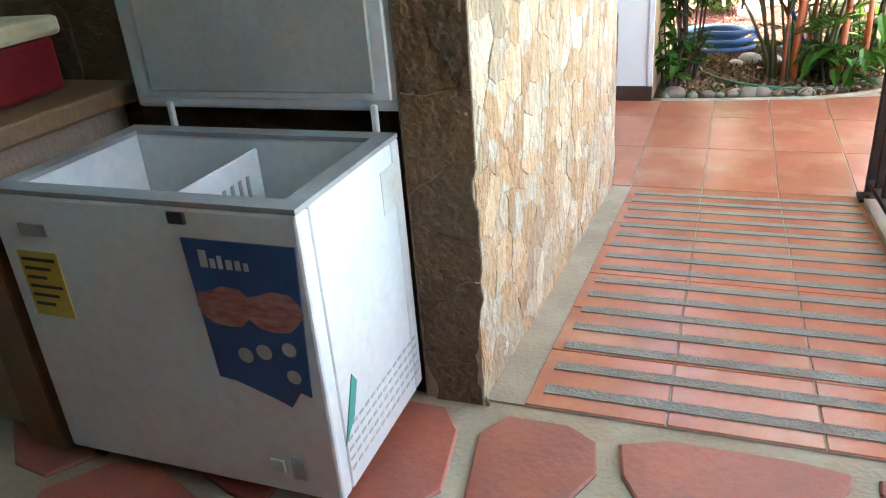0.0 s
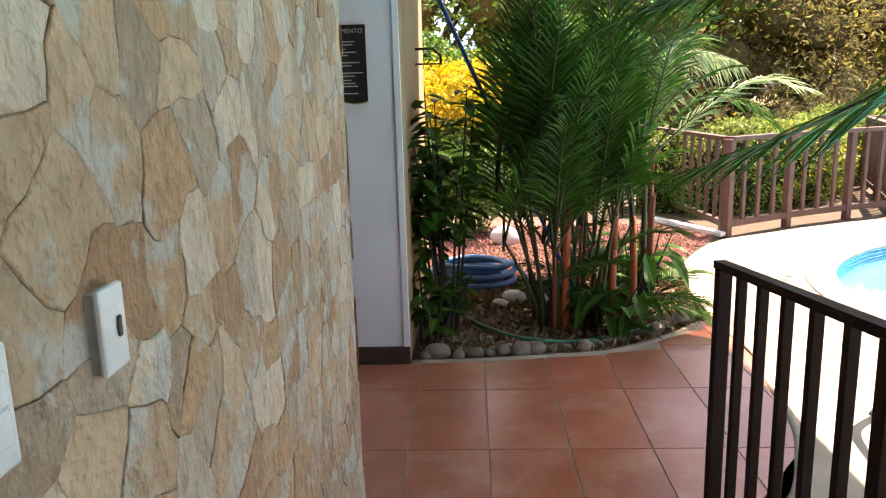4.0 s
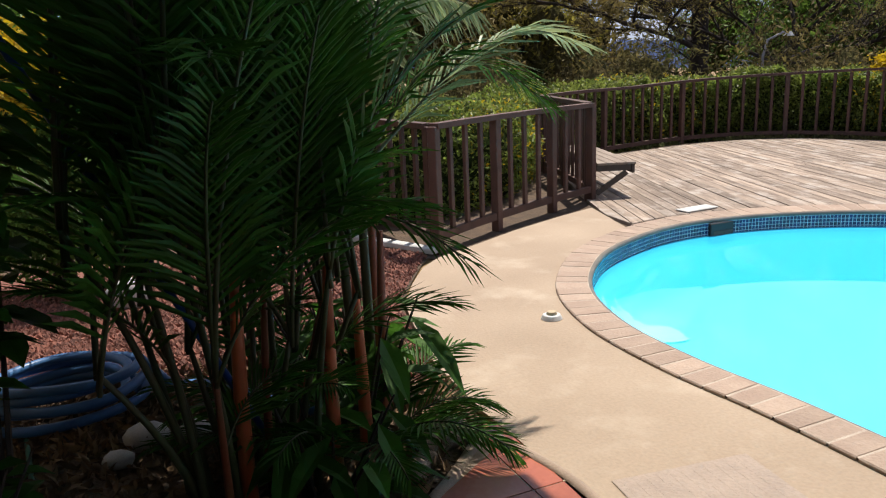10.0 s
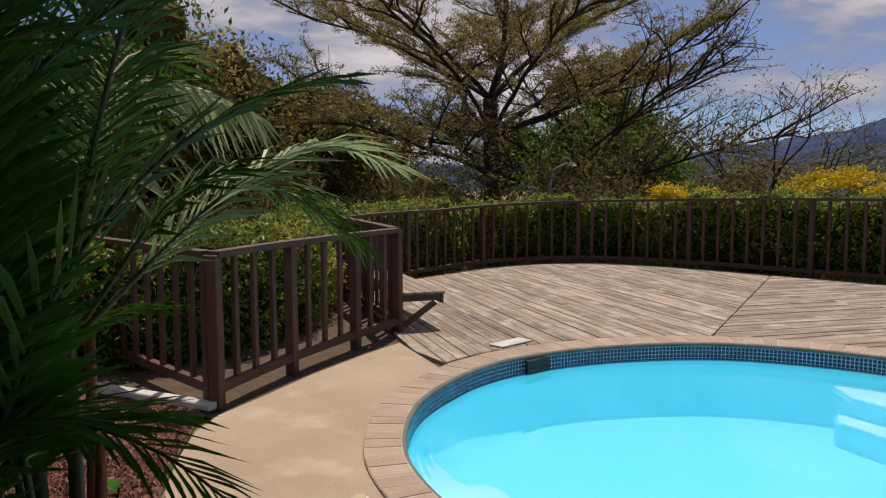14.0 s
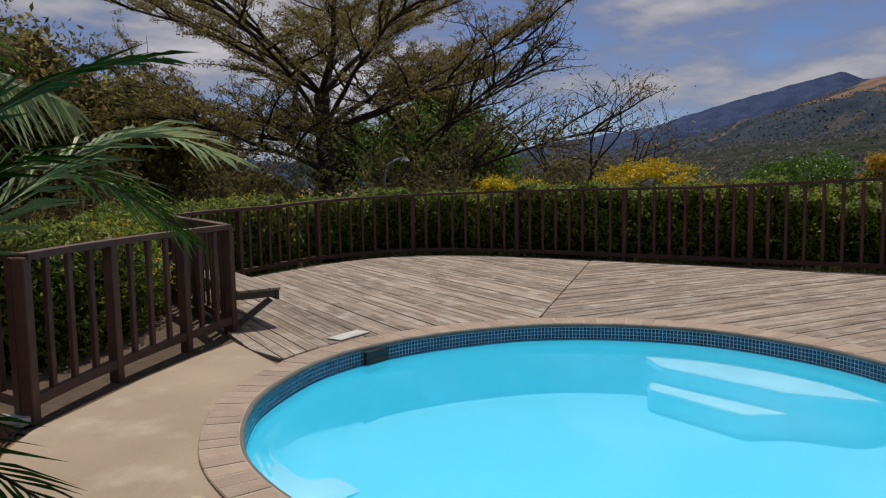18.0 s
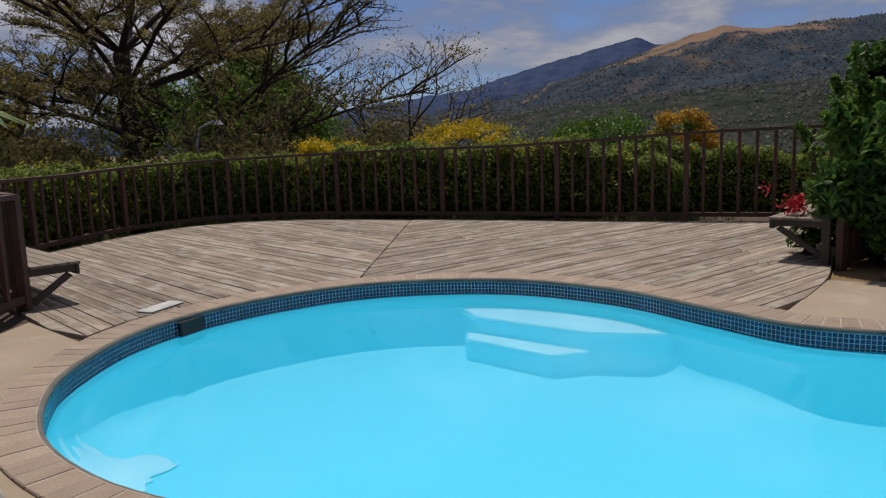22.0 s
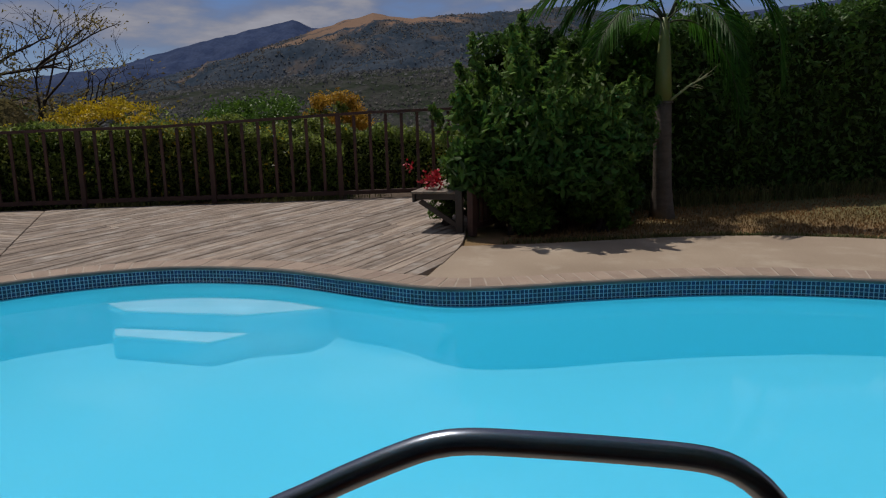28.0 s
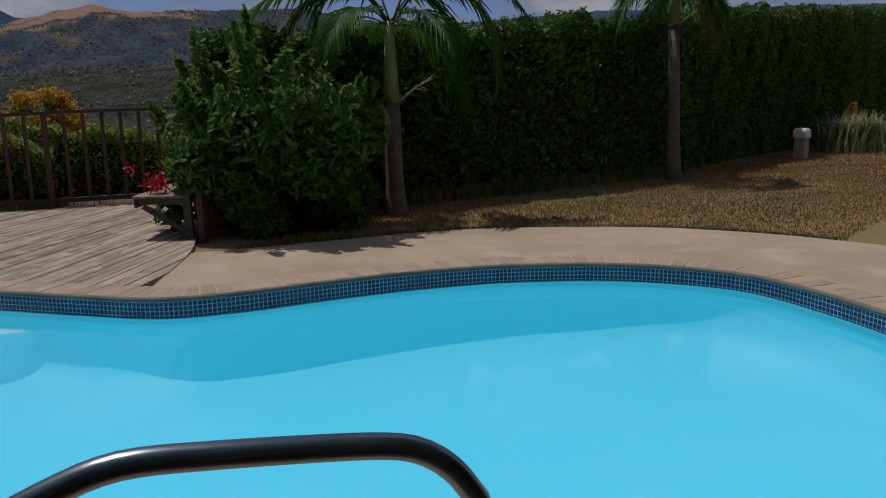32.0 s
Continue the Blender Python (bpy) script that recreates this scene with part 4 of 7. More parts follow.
def frond(name, base, direction, length, arch, mat, parent, rng, leaflets=40, leaf=0.42, width=0.027, stalk=None, droop=0.35, bend=0.25, path=None):
    """An arching palm frond: a tapered rachis and two ranks of narrow folded leaflets."""
    b, d = Vector(base), Vector(direction).normalized()
    side = d.cross(Vector((0, 0, 1)))
    side = side.normalized() if side.length > 0.05 else Vector((1, 0, 0))
    pts = []
    p, cur = b.copy(), d.copy()
    steps = 14
    for i in range(steps + 1):
        pts.append(p.copy())
        p = p + cur * (length / steps)
        cur = (cur + Vector((0, 0, -arch / steps)) + side * (rng.uniform(-bend, bend) / steps)).normalized()
    if path:
        pts = [Vector(p) for p in smooth_open(path, steps)]
        length = sum((pts[i + 1] - pts[i]).length for i in range(steps))
    rv, rf = tube(pts, [0.012 * (1 - 0.85 * i / steps) * (length / 1.8) + 0.002 for i in range(steps + 1)], 5)
    v, f = [], []
    for k in range(leaflets):
        s = 0.18 + 0.82 * (k + 0.5) / leaflets
        i = min(steps - 1, int(s * steps))
        q = pts[i].lerp(pts[i + 1], s * steps - i)
        t = (pts[i + 1] - pts[i]).normalized()
        sd = t.cross(Vector((0, 0, 1)))
        sd = sd.normalized() if sd.length > 0.02 else side
        up = sd.cross(t)
        for sg in (-1, 1):
            ln = leaf * (1.15 - 0.75 * abs(s - 0.45) / 0.55 * (1.0 if s > 0.45 else 0.6)) * rng.uniform(0.85, 1.1)
            dr = (sd * sg * (0.95 - 0.45 * s) + t * (0.55 + 0.5 * s) + up * rng.uniform(0.0, 0.25)).normalized()
            w = t * width * 0.5
            a = q
            m = q + dr * ln * 0.5 + Vector((0, 0, -droop * ln * 0.12))
            e = q + dr * ln * 0.97 + Vector((0, 0, -droop * ln * rng.uniform(0.4, 0.75)))
            n0 = len(v)
            cr = up * (-width * 0.22)
            v += [a - w * 0.4, a + w * 0.4, m - w, m + cr, m + w, e]
            f += [(n0, n0 + 3, n0 + 2), (n0, n0 + 1, n0 + 3), (n0 + 1, n0 + 4, n0 + 3), (n0 + 2, n0 + 3, n0 + 5), (n0 + 3, n0 + 4, n0 + 5)]
    ob = raw(name, v, f, mat, parent)
    raw("rachis", rv, rf, stalk or stem_green, ob, smooth=True)
    return ob


def palm_clump(name, x, y, stems, height, fronds, label, seed, mat=palm_leaf, spread=0.35, red=True, leaf=0.45, length=1.7, upright=(1.3, 3.4), arch=(0.5, 1.2), keep=None, low=0.18, young=False):
    rng = random.Random(seed)
    th = tagged(empty(name, x, y, -0.01), label, "palm")
    for k in range(stems):
        a = rng.uniform(0, 6.283)
        r = spread * math.sqrt(rng.random())
        bx, by = r * math.cos(a), r * math.sin(a)
        h = height * rng.uniform(low, 1.0)
        lean = Vector((bx, by, 0)) * rng.uniform(0.5, 1.2) + Vector((rng.uniform(-0.1, 0.1), rng.uniform(-0.1, 0.1), 0))
        pts = [Vector((bx, by, -0.03)) + lean * (i / 6) ** 1.5 + Vector((0, 0, h * i / 6)) for i in range(7)]
        v, f = tube(pts, [0.018 - 0.0014 * i for i in range(7)], 7)
        raw("stem", v, f, stem_red if red and k % 5 == 0 else stem_green, th, smooth=True)
        top = pts[-1]
        if young and k % 3 == 1:
            # short fronds low on the stems
            fa = rng.uniform(0, 6.283)
            frond("frond", pts[2 + k % 3], Vector((math.cos(fa), math.sin(fa), rng.uniform(1.2, 2.4))), rng.uniform(0.45, 0.7), rng.uniform(1.0, 1.8), mat, th, rng, leaflets=24, leaf=0.28, width=0.02)
        for j in range(fronds):
            fa = rng.uniform(0, 6.283) if j else a
            ln = length * rng.uniform(0.75, 1.15)
            d = Vector((math.cos(fa), math.sin(fa), rng.uniform(*upright)))
            if keep and not keep(x + top.x + d.x / d.length * ln * 1.15, y + top.y + d.y / d.length * ln * 1.15):
                d = Vector((d.x * -0.35, d.y * 0.6, d.z))
            frond("frond", top - Vector((0, 0, rng.uniform(0, 0.12 * h))), d, ln, rng.uniform(*arch), mat, th, rng, leaflets=27, leaf=leaf, width=0.027)
    return th


palm_main = palm_clump("areca_palm", 1.10, 6.12, 22, 1.3, 3, "clump of dark green feather palms with red stems in the bed", 3, spread=0.26, length=1.35, leaf=0.37, upright=(1.5, 4.5), arch=(0.9, 2.0), keep=lambda px, py: 0.55 < px < 1.7 and py > 5.6, low=0.45, young=True)
for foot_at, bow, hh in (((1.40, 6.03), (0.03, 0.0), 1.02), ((1.06, 6.0), (0.05, 0.02), 1.15), ((1.60, 6.25), (0.0, 0.03), 0.8)):
    # stout orange-red leaf shafts low in the clump
    fx, fy = foot_at[0] - 1.10, foot_at[1] - 6.12
    v, f = tube([(fx + bow[0] * q * q, fy + bow[1] * q, -0.03 + hh * q) for q in (0, 0.2, 0.4, 0.6, 0.8, 1.0)], [0.034, 0.029, 0.027, 0.024, 0.019, 0.012], 10)
    raw("shaft", v, f, shaft_orange, palm_main, smooth=True)
palm_bed = palm_clump("areca_palm", 1.5, 7.2, 6, 1.4, 6, "tall dark green feather palm clump behind the hose", 9, spread=0.28, length=1.35, leaf=0.45, keep=lambda px, py: px < 1.9)
palm_edge = tagged(empty("areca_palm", 1.72, 6.5, -0.01), "young feather palm with two fronds painted pale for sunlight", "palm")
rng = random.Random(14)
for k, (px, py, hh) in enumerate(((0, 0, 1.35), (0.08, 0.1, 1.2), (-0.1, 0.05, 1.25), (0.05, -0.08, 0.9))):
    v, f = tube([(px * 0.5, py * 0.5, -0.02), (px * 0.8, py * 0.8, hh * 0.5), (px, py, hh)], [0.026, 0.022, 0.014], 7)
    raw("stem", v, f, stem_red if k % 2 else stem_green, palm_edge, smooth=True)
# two of the fronds get the pale colour in place of sunlight
for pth, m in ((((0, 0, 1.15), (0.46, -0.02, 1.56), (0.82, 0.0, 1.72), (1.14, 0.0, 1.65)), palm_sunlit), (((0.05, 0.05, 1.2), (0.35, 0.0, 1.58), (0.68, 0.0, 1.56), (0.95, 0.0, 1.38)), palm_leaf),
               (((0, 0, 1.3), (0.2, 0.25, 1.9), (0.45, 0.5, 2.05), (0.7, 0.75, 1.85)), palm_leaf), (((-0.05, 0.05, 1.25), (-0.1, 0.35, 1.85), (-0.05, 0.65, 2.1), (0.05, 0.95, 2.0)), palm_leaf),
               (((0, 0, 1.3), (0.2, 0.3, 1.85), (0.45, 0.5, 1.97), (0.8, 0.52, 1.88)), palm_sunlit), (((0, 0, 1.3), (0.1, -0.15, 1.9), (0.22, -0.3, 2.3), (0.38, -0.42, 2.45)), palm_leaf), (((-0.1, 0, 1.25), (-0.25, -0.1, 1.85), (-0.4, -0.2, 2.2), (-0.6, -0.3, 2.35)), palm_leaf)):
    frond("frond", (0, 0, 1), (1, 0, 1), 1.3, 1, m, palm_edge, rng, leaflets=38, leaf=0.38, width=0.027 if m is palm_sunlit else 0.022, droop=1.6 if pth[-1][1] == 0.52 else 0.45, path=pth)
# low leaves round the foot of the clump
rng = random.Random(41)
foot = tagged(empty("young_palm", 1.52, 6.2, -0.01), "young palm shoots at the foot of the clump", "palm")
for k in range(11):
    a = k * 0.571 + rng.uniform(-0.2, 0.2)
    frond("frond", (0.16 * math.cos(a), 0.12 * math.sin(a), 0.03), (math.cos(a) * 0.8, math.sin(a) * 0.7, rng.uniform(0.7, 1.7)), rng.uniform(0.5, 0.8), rng.uniform(1.0, 1.8), palm_leaf, foot, rng, leaflets=26, leaf=0.26, width=0.022)


# ---- far trees ----
def branchy_tree(name, x, y, z, height, spread, label, seed, leaf_mat, leaves, trunk_r, leaf=0.16, flat=0.55, lean=(0, 0), depth=5):
    rng = random.Random(seed)
    th = tagged(empty(name, x, y, z), label, "tree")
    tv, tf, tips = [], [], []

    def add(pts, r0, r1):
        v, f = tube(pts, [r0 + (r1 - r0) * i / (len(pts) - 1) for i in range(len(pts))], 7 if r0 > 0.06 else 4, cap=False)
        o = len(tv)
        tv.extend(v)
        tf.extend(tuple(i + o for i in q) for q in f)

    def grow(p, d, ln, r, lev):
        pts = [p]
        q, cur = p.copy(), d.copy()
        for i in range(4):
            cur = (cur + Vector((rng.uniform(-0.25, 0.25), rng.uniform(-0.25, 0.25), rng.uniform(-0.12, 0.12) + (0.05 if lev < 3 else -0.04)))).normalized()
            q = q + cur * ln / 4
            pts.append(q.copy())
        r1 = r * 0.6
        add(pts, r, r1)
        if lev >= depth - 2:
            tips.extend(pts[1:])
        if lev < depth:
            k = 3 if lev < 2 else rng.choice((2, 3))
            for c in range(k):
                out = Vector((rng.uniform(-1, 1), rng.uniform(-1, 1), rng.uniform(-0.15, 0.5) * (1 - flat) + 0.05))
                nd = (cur * 0.9 + out * 0.85).normalized()
                nd.z *= (1 - flat * 0.35)
                grow(q if c else pts[-2], nd.normalized(), ln * rng.uniform(0.62, 0.82), r1 * rng.uniform(0.7, 0.95), lev + 1)

    h0 = height * 0.36
    base = [Vector((lean[0] * s, lean[1] * s, h0 * s)) for s in (0, 0.33, 0.66, 1.0)]
    add(base, trunk_r, trunk_r * 0.75)
    for c in range(5):
        a = c * 1.257 + rng.uniform(-0.3, 0.3)
        grow(base[-1] - Vector((0, 0, rng.uniform(0, 0.3 * h0))), Vector((math.cos(a), math.sin(a), rng.uniform(0.35, 0.95))).normalized(), spread * 0.42, trunk_r * 0.5, 1)
    raw("trunk", tv, tf, bark, th, smooth=True)
    r = np.random.RandomState(seed)
    t = np.array([tuple(p) for p in tips])
    c = t[r.randint(0, len(t), leaves)] + r.normal(size=(leaves, 3)) * (0.33, 0.33, 0.2)
    leaf_cloud("crown", c, leaf, leaf_mat, th, seed)
    return th


def umbrella_tree(name, x, y, z, fork, limbs, reach, label, seed, leaf_mat, leaves, r0, leaf=0.12, leanto=(0.0, 0.0)):
    """A wide, half-bare tree: long limbs that rise from the fork and flatten out, with sprays of twigs and thin leaves."""
    rng = random.Random(seed)
    th = tagged(empty(name, x, y, z), label, "tree")
    tv, tf, tips = [], [], []

    def add(pts, ra, rb, sides):
        v, f = tube(pts, [ra + (rb - ra) * i / (len(pts) - 1) for i in range(len(pts))], sides, cap=False)
        o = len(tv)
        tv.extend(v)
        tf.extend(tuple(i + o for i in q) for q in f)

    def run(p, d, ln, steps, flatten, wob):
        pts, cur = [p.copy()], d.normalized()
        for i in range(steps):
            cur = (cur + Vector((rng.uniform(-wob, wob), rng.uniform(-wob, wob), rng.uniform(-wob, wob) * 0.6 - flatten * cur.z))).normalized()
            pts.append(pts[-1] + cur * (ln / steps))
        return pts

    trunk = [Vector((leanto[0] * s * s, leanto[1] * s * s, fork * s)) + Vector((0.1 * math.sin(s * 5), 0.1 * math.cos(s * 4) - 0.1, 0)) for s in (0, 0.2, 0.4, 0.6, 0.8, 1.0)]
    add(trunk, r0, r0 * 0.78, 10)
    for c in range(limbs):
        a = c * 6.283 / limbs * 1.0 + rng.uniform(-0.25, 0.25)
        low = c % 3 == 0
        start = trunk[3 if low else 5] if c % 2 else trunk[4]
        up = rng.uniform(0.15, 0.4) if low else rng.uniform(0.5, 1.7)
        ln = reach * (rng.uniform(0.85, 1.1) if low else rng.uniform(0.75, 1.05))
        limb = run(start, Vector((math.cos(a), math.sin(a), up)), ln, 12, 0.05 if low else 0.11, 0.16)
        rl = r0 * rng.uniform(0.27, 0.4)
        add(limb, rl, 0.03, 7)
        for k in range(9):
            i = 3 + k
            t = (limb[min(12, i + 1)] - limb[i - 1]).normalized()
            sd = Vector((-t.y, t.x, 0)) * (1 if k % 2 else -1)
            sub = run(limb[i], t * 0.8 + sd * rng.uniform(0.5, 1.0) + Vector((0, 0, rng.uniform(0.0, 0.9))), ln * rng.uniform(0.18, 0.36), 6, 0.08, 0.26)
            add(sub, 0.055, 0.018, 5)
            for m in range(1, 7):
                for sg in (-1, 1):
                    t2 = (sub[m] - sub[m - 1]).normalized()
                    s2 = Vector((-t2.y, t2.x, 0)) * sg
                    tw = run(sub[m], t2 * 0.8 + s2 * rng.uniform(0.4, 1.0) + Vector((0, 0, rng.uniform(-0.2, 0.9))), rng.uniform(0.6, 1.5), 3, 0.05, 0.38)
                    add(tw, 0.020, 0.009, 3)
                    tips.extend(tw[1:])
    raw("trunk", tv, tf, bark, th, smooth=True)
    r = np.random.RandomState(seed)
    t = np.array([tuple(p) for p in tips])
    t = t[r.uniform(size=len(t)) < 0.75]
    c = t[r.randint(0, len(t), leaves)] + r.normal(size=(leaves, 3)) * (0.13, 0.13, 0.06)
    leaf_cloud("crown", c, leaf, leaf_mat, th, seed)
    return th


tree_big = umbrella_tree("tree", 21.5, 26.2, -2.6, 7.4, 15, 10.5, "wide half-bare tree with thin olive leaves beyond the fence", 11, leaf_olive, 150000, 0.36, 0.092)


# ---- hedges and bushes ----
def hedge(name, line, depth, z0, tops, leaves, mat, label, seed, leaf=0.09, lift=0.02, accent=None, core=1.0, foot=0.02):
    """A dense hedge along a line: leaves crowded on an uneven shell, with twigs inside."""
    r = np.random.RandomState(seed)
    th = tagged(empty(name, line[0][0], line[0][1], z0), label, "hedge")
    L = np.array([[p[0], p[1]] for p in line])
    d = np.concatenate([[0], np.cumsum(np.linalg.norm(np.diff(L, axis=0), axis=1))])
    s = r.uniform(0, d[-1], leaves)
    cx, cy = np.interp(s, d, L[:, 0]), np.interp(s, d, L[:, 1])
    tx, ty = np.gradient(L[:, 0], d), np.gradient(L[:, 1], d)
    nx, ny = -np.interp(s, d, ty), np.interp(s, d, tx)
    nn = np.hypot(nx, ny)
    top = np.array([tops(q / d[-1]) for q in s])
    bump = 0.07 * np.sin(s * 1.7 + seed) + 0.06 * np.sin(s * 4.1 + 2 * seed) + 0.05 * np.sin(s * 9.3 + seed) + r.normal(size=leaves) * 0.035
    top = top + bump
    on_top = r.uniform(size=leaves) < 0.32
    u = r.uniform(-1, 1, leaves)
    edge = np.where(on_top, u, np.sign(u) * (1 - np.abs(r.normal(size=leaves)) * 0.22))
    zz = np.where(on_top, 1 - np.abs(r.normal(size=leaves)) * 0.06, r.uniform(foot, 1, leaves) ** 0.9)
    w = depth * (0.75 + 0.25 * np.sin(np.clip(zz, 0, 1) * 2.6)) * (1 + 0.12 * np.sin(s * 2.3 + zz * 5 + seed) + 0.1 * np.sin(s * 6.1 - zz * 9) + 0.06 * np.sin(s * 14 + zz * 17))
    x, y, z = cx + nx / nn * edge * w, cy + ny / nn * edge * w, z0 + zz * (top - z0)
    c = np.stack([x - line[0][0], y - line[0][1], z - z0], 1)
    leaf_cloud("foliage", c, leaf, mat, th, seed)
    if accent:
        pick = r.randint(0, leaves, accent[1])
        pick = pick[np.sin(s[pick] * 1.3 + seed) + 0.7 * np.sin(s[pick] * 3.7) > 0.1]
        leaf_cloud("yellow_leaves", c[pick] + r.normal(size=(len(pick), 3)) * 0.05, leaf * 0.85, accent[0], th, seed + 500)
    # solid core for the hedge's dense inside, its shade put into a dark colour
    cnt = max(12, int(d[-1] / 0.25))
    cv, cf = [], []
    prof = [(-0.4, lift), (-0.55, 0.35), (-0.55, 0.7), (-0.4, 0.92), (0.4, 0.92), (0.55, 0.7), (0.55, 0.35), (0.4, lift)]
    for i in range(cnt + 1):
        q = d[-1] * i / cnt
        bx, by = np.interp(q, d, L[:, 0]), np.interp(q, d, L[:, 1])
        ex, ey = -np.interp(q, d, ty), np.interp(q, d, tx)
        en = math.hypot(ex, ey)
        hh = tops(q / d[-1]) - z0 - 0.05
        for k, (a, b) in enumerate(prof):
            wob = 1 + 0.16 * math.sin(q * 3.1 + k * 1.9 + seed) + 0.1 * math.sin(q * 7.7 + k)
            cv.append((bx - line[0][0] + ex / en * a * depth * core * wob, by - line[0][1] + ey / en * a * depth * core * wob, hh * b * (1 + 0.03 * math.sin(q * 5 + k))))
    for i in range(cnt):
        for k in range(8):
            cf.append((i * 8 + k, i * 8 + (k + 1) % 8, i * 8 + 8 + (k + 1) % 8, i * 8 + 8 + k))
    raw("inner_foliage", cv, cf, leaf_core_shade, th)
    tv, tf = [], []
    rng = random.Random(seed)
    for k in range(int(d[-1] / 0.35)):
        q = (k + rng.random()) * 0.35
        bx, by = np.interp(q, d, L[:, 0]) - line[0][0] + rng.uniform(-0.15, 0.15), np.interp(q, d, L[:, 1]) - line[0][1] + rng.uniform(-0.15, 0.15)
        hh = tops(min(1.0, q / d[-1])) - z0
        v, f = tube([(bx, by, -0.05), (bx + rng.uniform(-0.1, 0.1), by + rng.uniform(-0.1, 0.1), hh * 0.4), (bx + rng.uniform(-0.25, 0.25), by + rng.uniform(-0.25, 0.25), hh * 0.85)], [0.03, 0.02, 0.006], 5)
        o = len(tv)
        tv += v
        tf += [tuple(i + o for i in g) for g in f]
    raw("twigs", tv, tf, bark, th)
    return th


arc_n = []
for i in range(len(FENCE_ARC)):
    a, b = FENCE_ARC[max(0, i - 1)], FENCE_ARC[min(len(FENCE_ARC) - 1, i + 1)]
    t = (b - a) / np.linalg.norm(b - a)
    arc_n.append((float(FENCE_ARC[i][0] - t[1] * 0.78), float(FENCE_ARC[i][1] + t[0] * 0.78)))
hedge_far = hedge("hedge", arc_n[:150], 0.6, -0.4, lambda s: float(np.interp(s, (0, 0.4, 0.6, 0.75, 0.88, 1.0), (1.06, 1.16, 1.24, 1.30, 1.28, 0.9))), 90000, leaf_hedge, "clipped green hedge pressed against the timber fence", 21, 0.08, accent=(leaf_yellow, 7000), core=0.8)
loose = [(p[0] + 1.4, p[1] + 0.1) for p in arc_n[128:]] + [(16.9, 2.2), (17.1, 0.8)]
hedge_loose = hedge("hedge", loose, 0.6, -1.0, lambda s: 1.05 + 0.2 * math.sin(7 * s), 30000, leaf_hedge, "loose low green hedge beyond the end of the fence", 26, 0.09, accent=(leaf_yellow, 900), core=0.5)
hedge_side = hedge("hedge", [(11.4, 3.3), (12.3, 2.0), (12.8, 0.3), (13.15, -1.2), (13.9, -3.5), (14.6, -5.3), (16.6, -8.6), (18.2, -11.8), (19.2, -14.6), (22, -19), (26, -26)], 0.6, -0.35,
                   lambda s: float(np.interp(s, (0, 0.06, 0.1, 0.15, 0.25, 0.3, 0.41, 0.6, 1.0), (2.4, 2.45, 2.6, 2.76, 2.95, 3.1, 3.55, 4.0, 5.0))), 130000, leaf_dark, "tall dark green clipped hedge along the lawn", 22, 0.115, lift=0.01, core=0.75, foot=0.06)


def bush(name, x, y, z, rx, ry, rz, leaves, mat, label, seed, leaf=0.1, lumps=14, category="bush"):
    r = np.random.RandomState(seed)
    th = tagged(empty(name, x, y, z), label, category)
    cs = r.normal(size=(lumps, 3))
    cs /= np.linalg.norm(cs, axis=1)[:, None]
    cs *= r.uniform(0.35, 0.8, lumps)[:, None]
    k = r.randint(0, lumps, leaves)
    d = r.normal(size=(leaves, 3))
    d /= np.linalg.norm(d, axis=1)[:, None]
    c = cs[k] + d * (r.uniform(0.15, 0.45, lumps)[k] * r.uniform(0.6, 1.0, leaves) ** 0.4)[:, None]
    c = c * (rx, ry, rz)
    c[:, 2] += rz * 0.95
    c[:, 2] = np.maximum(c[:, 2], 0.03)
    leaf_cloud("foliage", c, leaf, mat, th, seed)
    rng = random.Random(seed)
    for j in range(9):
        q = cs[j % lumps] * (rx, ry, rz) * 0.9
        v, f = tube([(rng.uniform(-0.1, 0.1), rng.uniform(-0.1, 0.1), -0.05), (q[0] * 0.4, q[1] * 0.4, rz * 0.6), (q[0], q[1], q[2] + rz * 0.95)], [0.035, 0.022, 0.006], 5)
        raw("stem", v, f, bark, th)
    return th


bush_bench = bush("shrub", 10.55, 2.75, 0, 1.3, 1.35, 0.98, 30000, leaf_dark, "tall glossy green shrub beside the bench", 31, 0.13, 44)
# upright leafy shoots that break the outline
r = np.random.RandomState(35)
shoots = []
for k in range(46):
    a, e = r.uniform(0, 6.283), r.uniform(0.0, 1.35)
    p0 = np.array([1.12 * math.cos(a) * math.cos(e), 1.15 * math.sin(a) * math.cos(e), 1.0 + 0.82 * math.sin(e)])
    d = np.array([0.5 * math.cos(a), 0.5 * math.sin(a), 0.9]) * r.uniform(0.25, 0.6 if e < 0.9 else 0.85)
    if k == 0:
        p0, d = np.array([-0.35, 0.75, 1.45]), np.array([-0.05, 0.1, 0.85])
    s = r.uniform(0, 1, 90)[:, None]
    shoots.append(p0 + d * s + r.normal(size=(90, 3)) * 0.075 * (1.1 - s))
leaf_cloud("outer_foliage", np.concatenate(shoots), 0.13, leaf_shrub, bush_bench, 300)
bush("shrub", 10.1, 3.1, 0, 0.5, 0.5, 0.42, 5000, leaf_shrub, "low green shrub at the foot of the tall shrub", 33, 0.11, 16)
bush("shrub", 10.25, 2.1, 0, 0.45, 0.5, 0.38, 4500, leaf_shrub, "low green shrub at the foot of the tall shrub", 34, 0.11, 16)
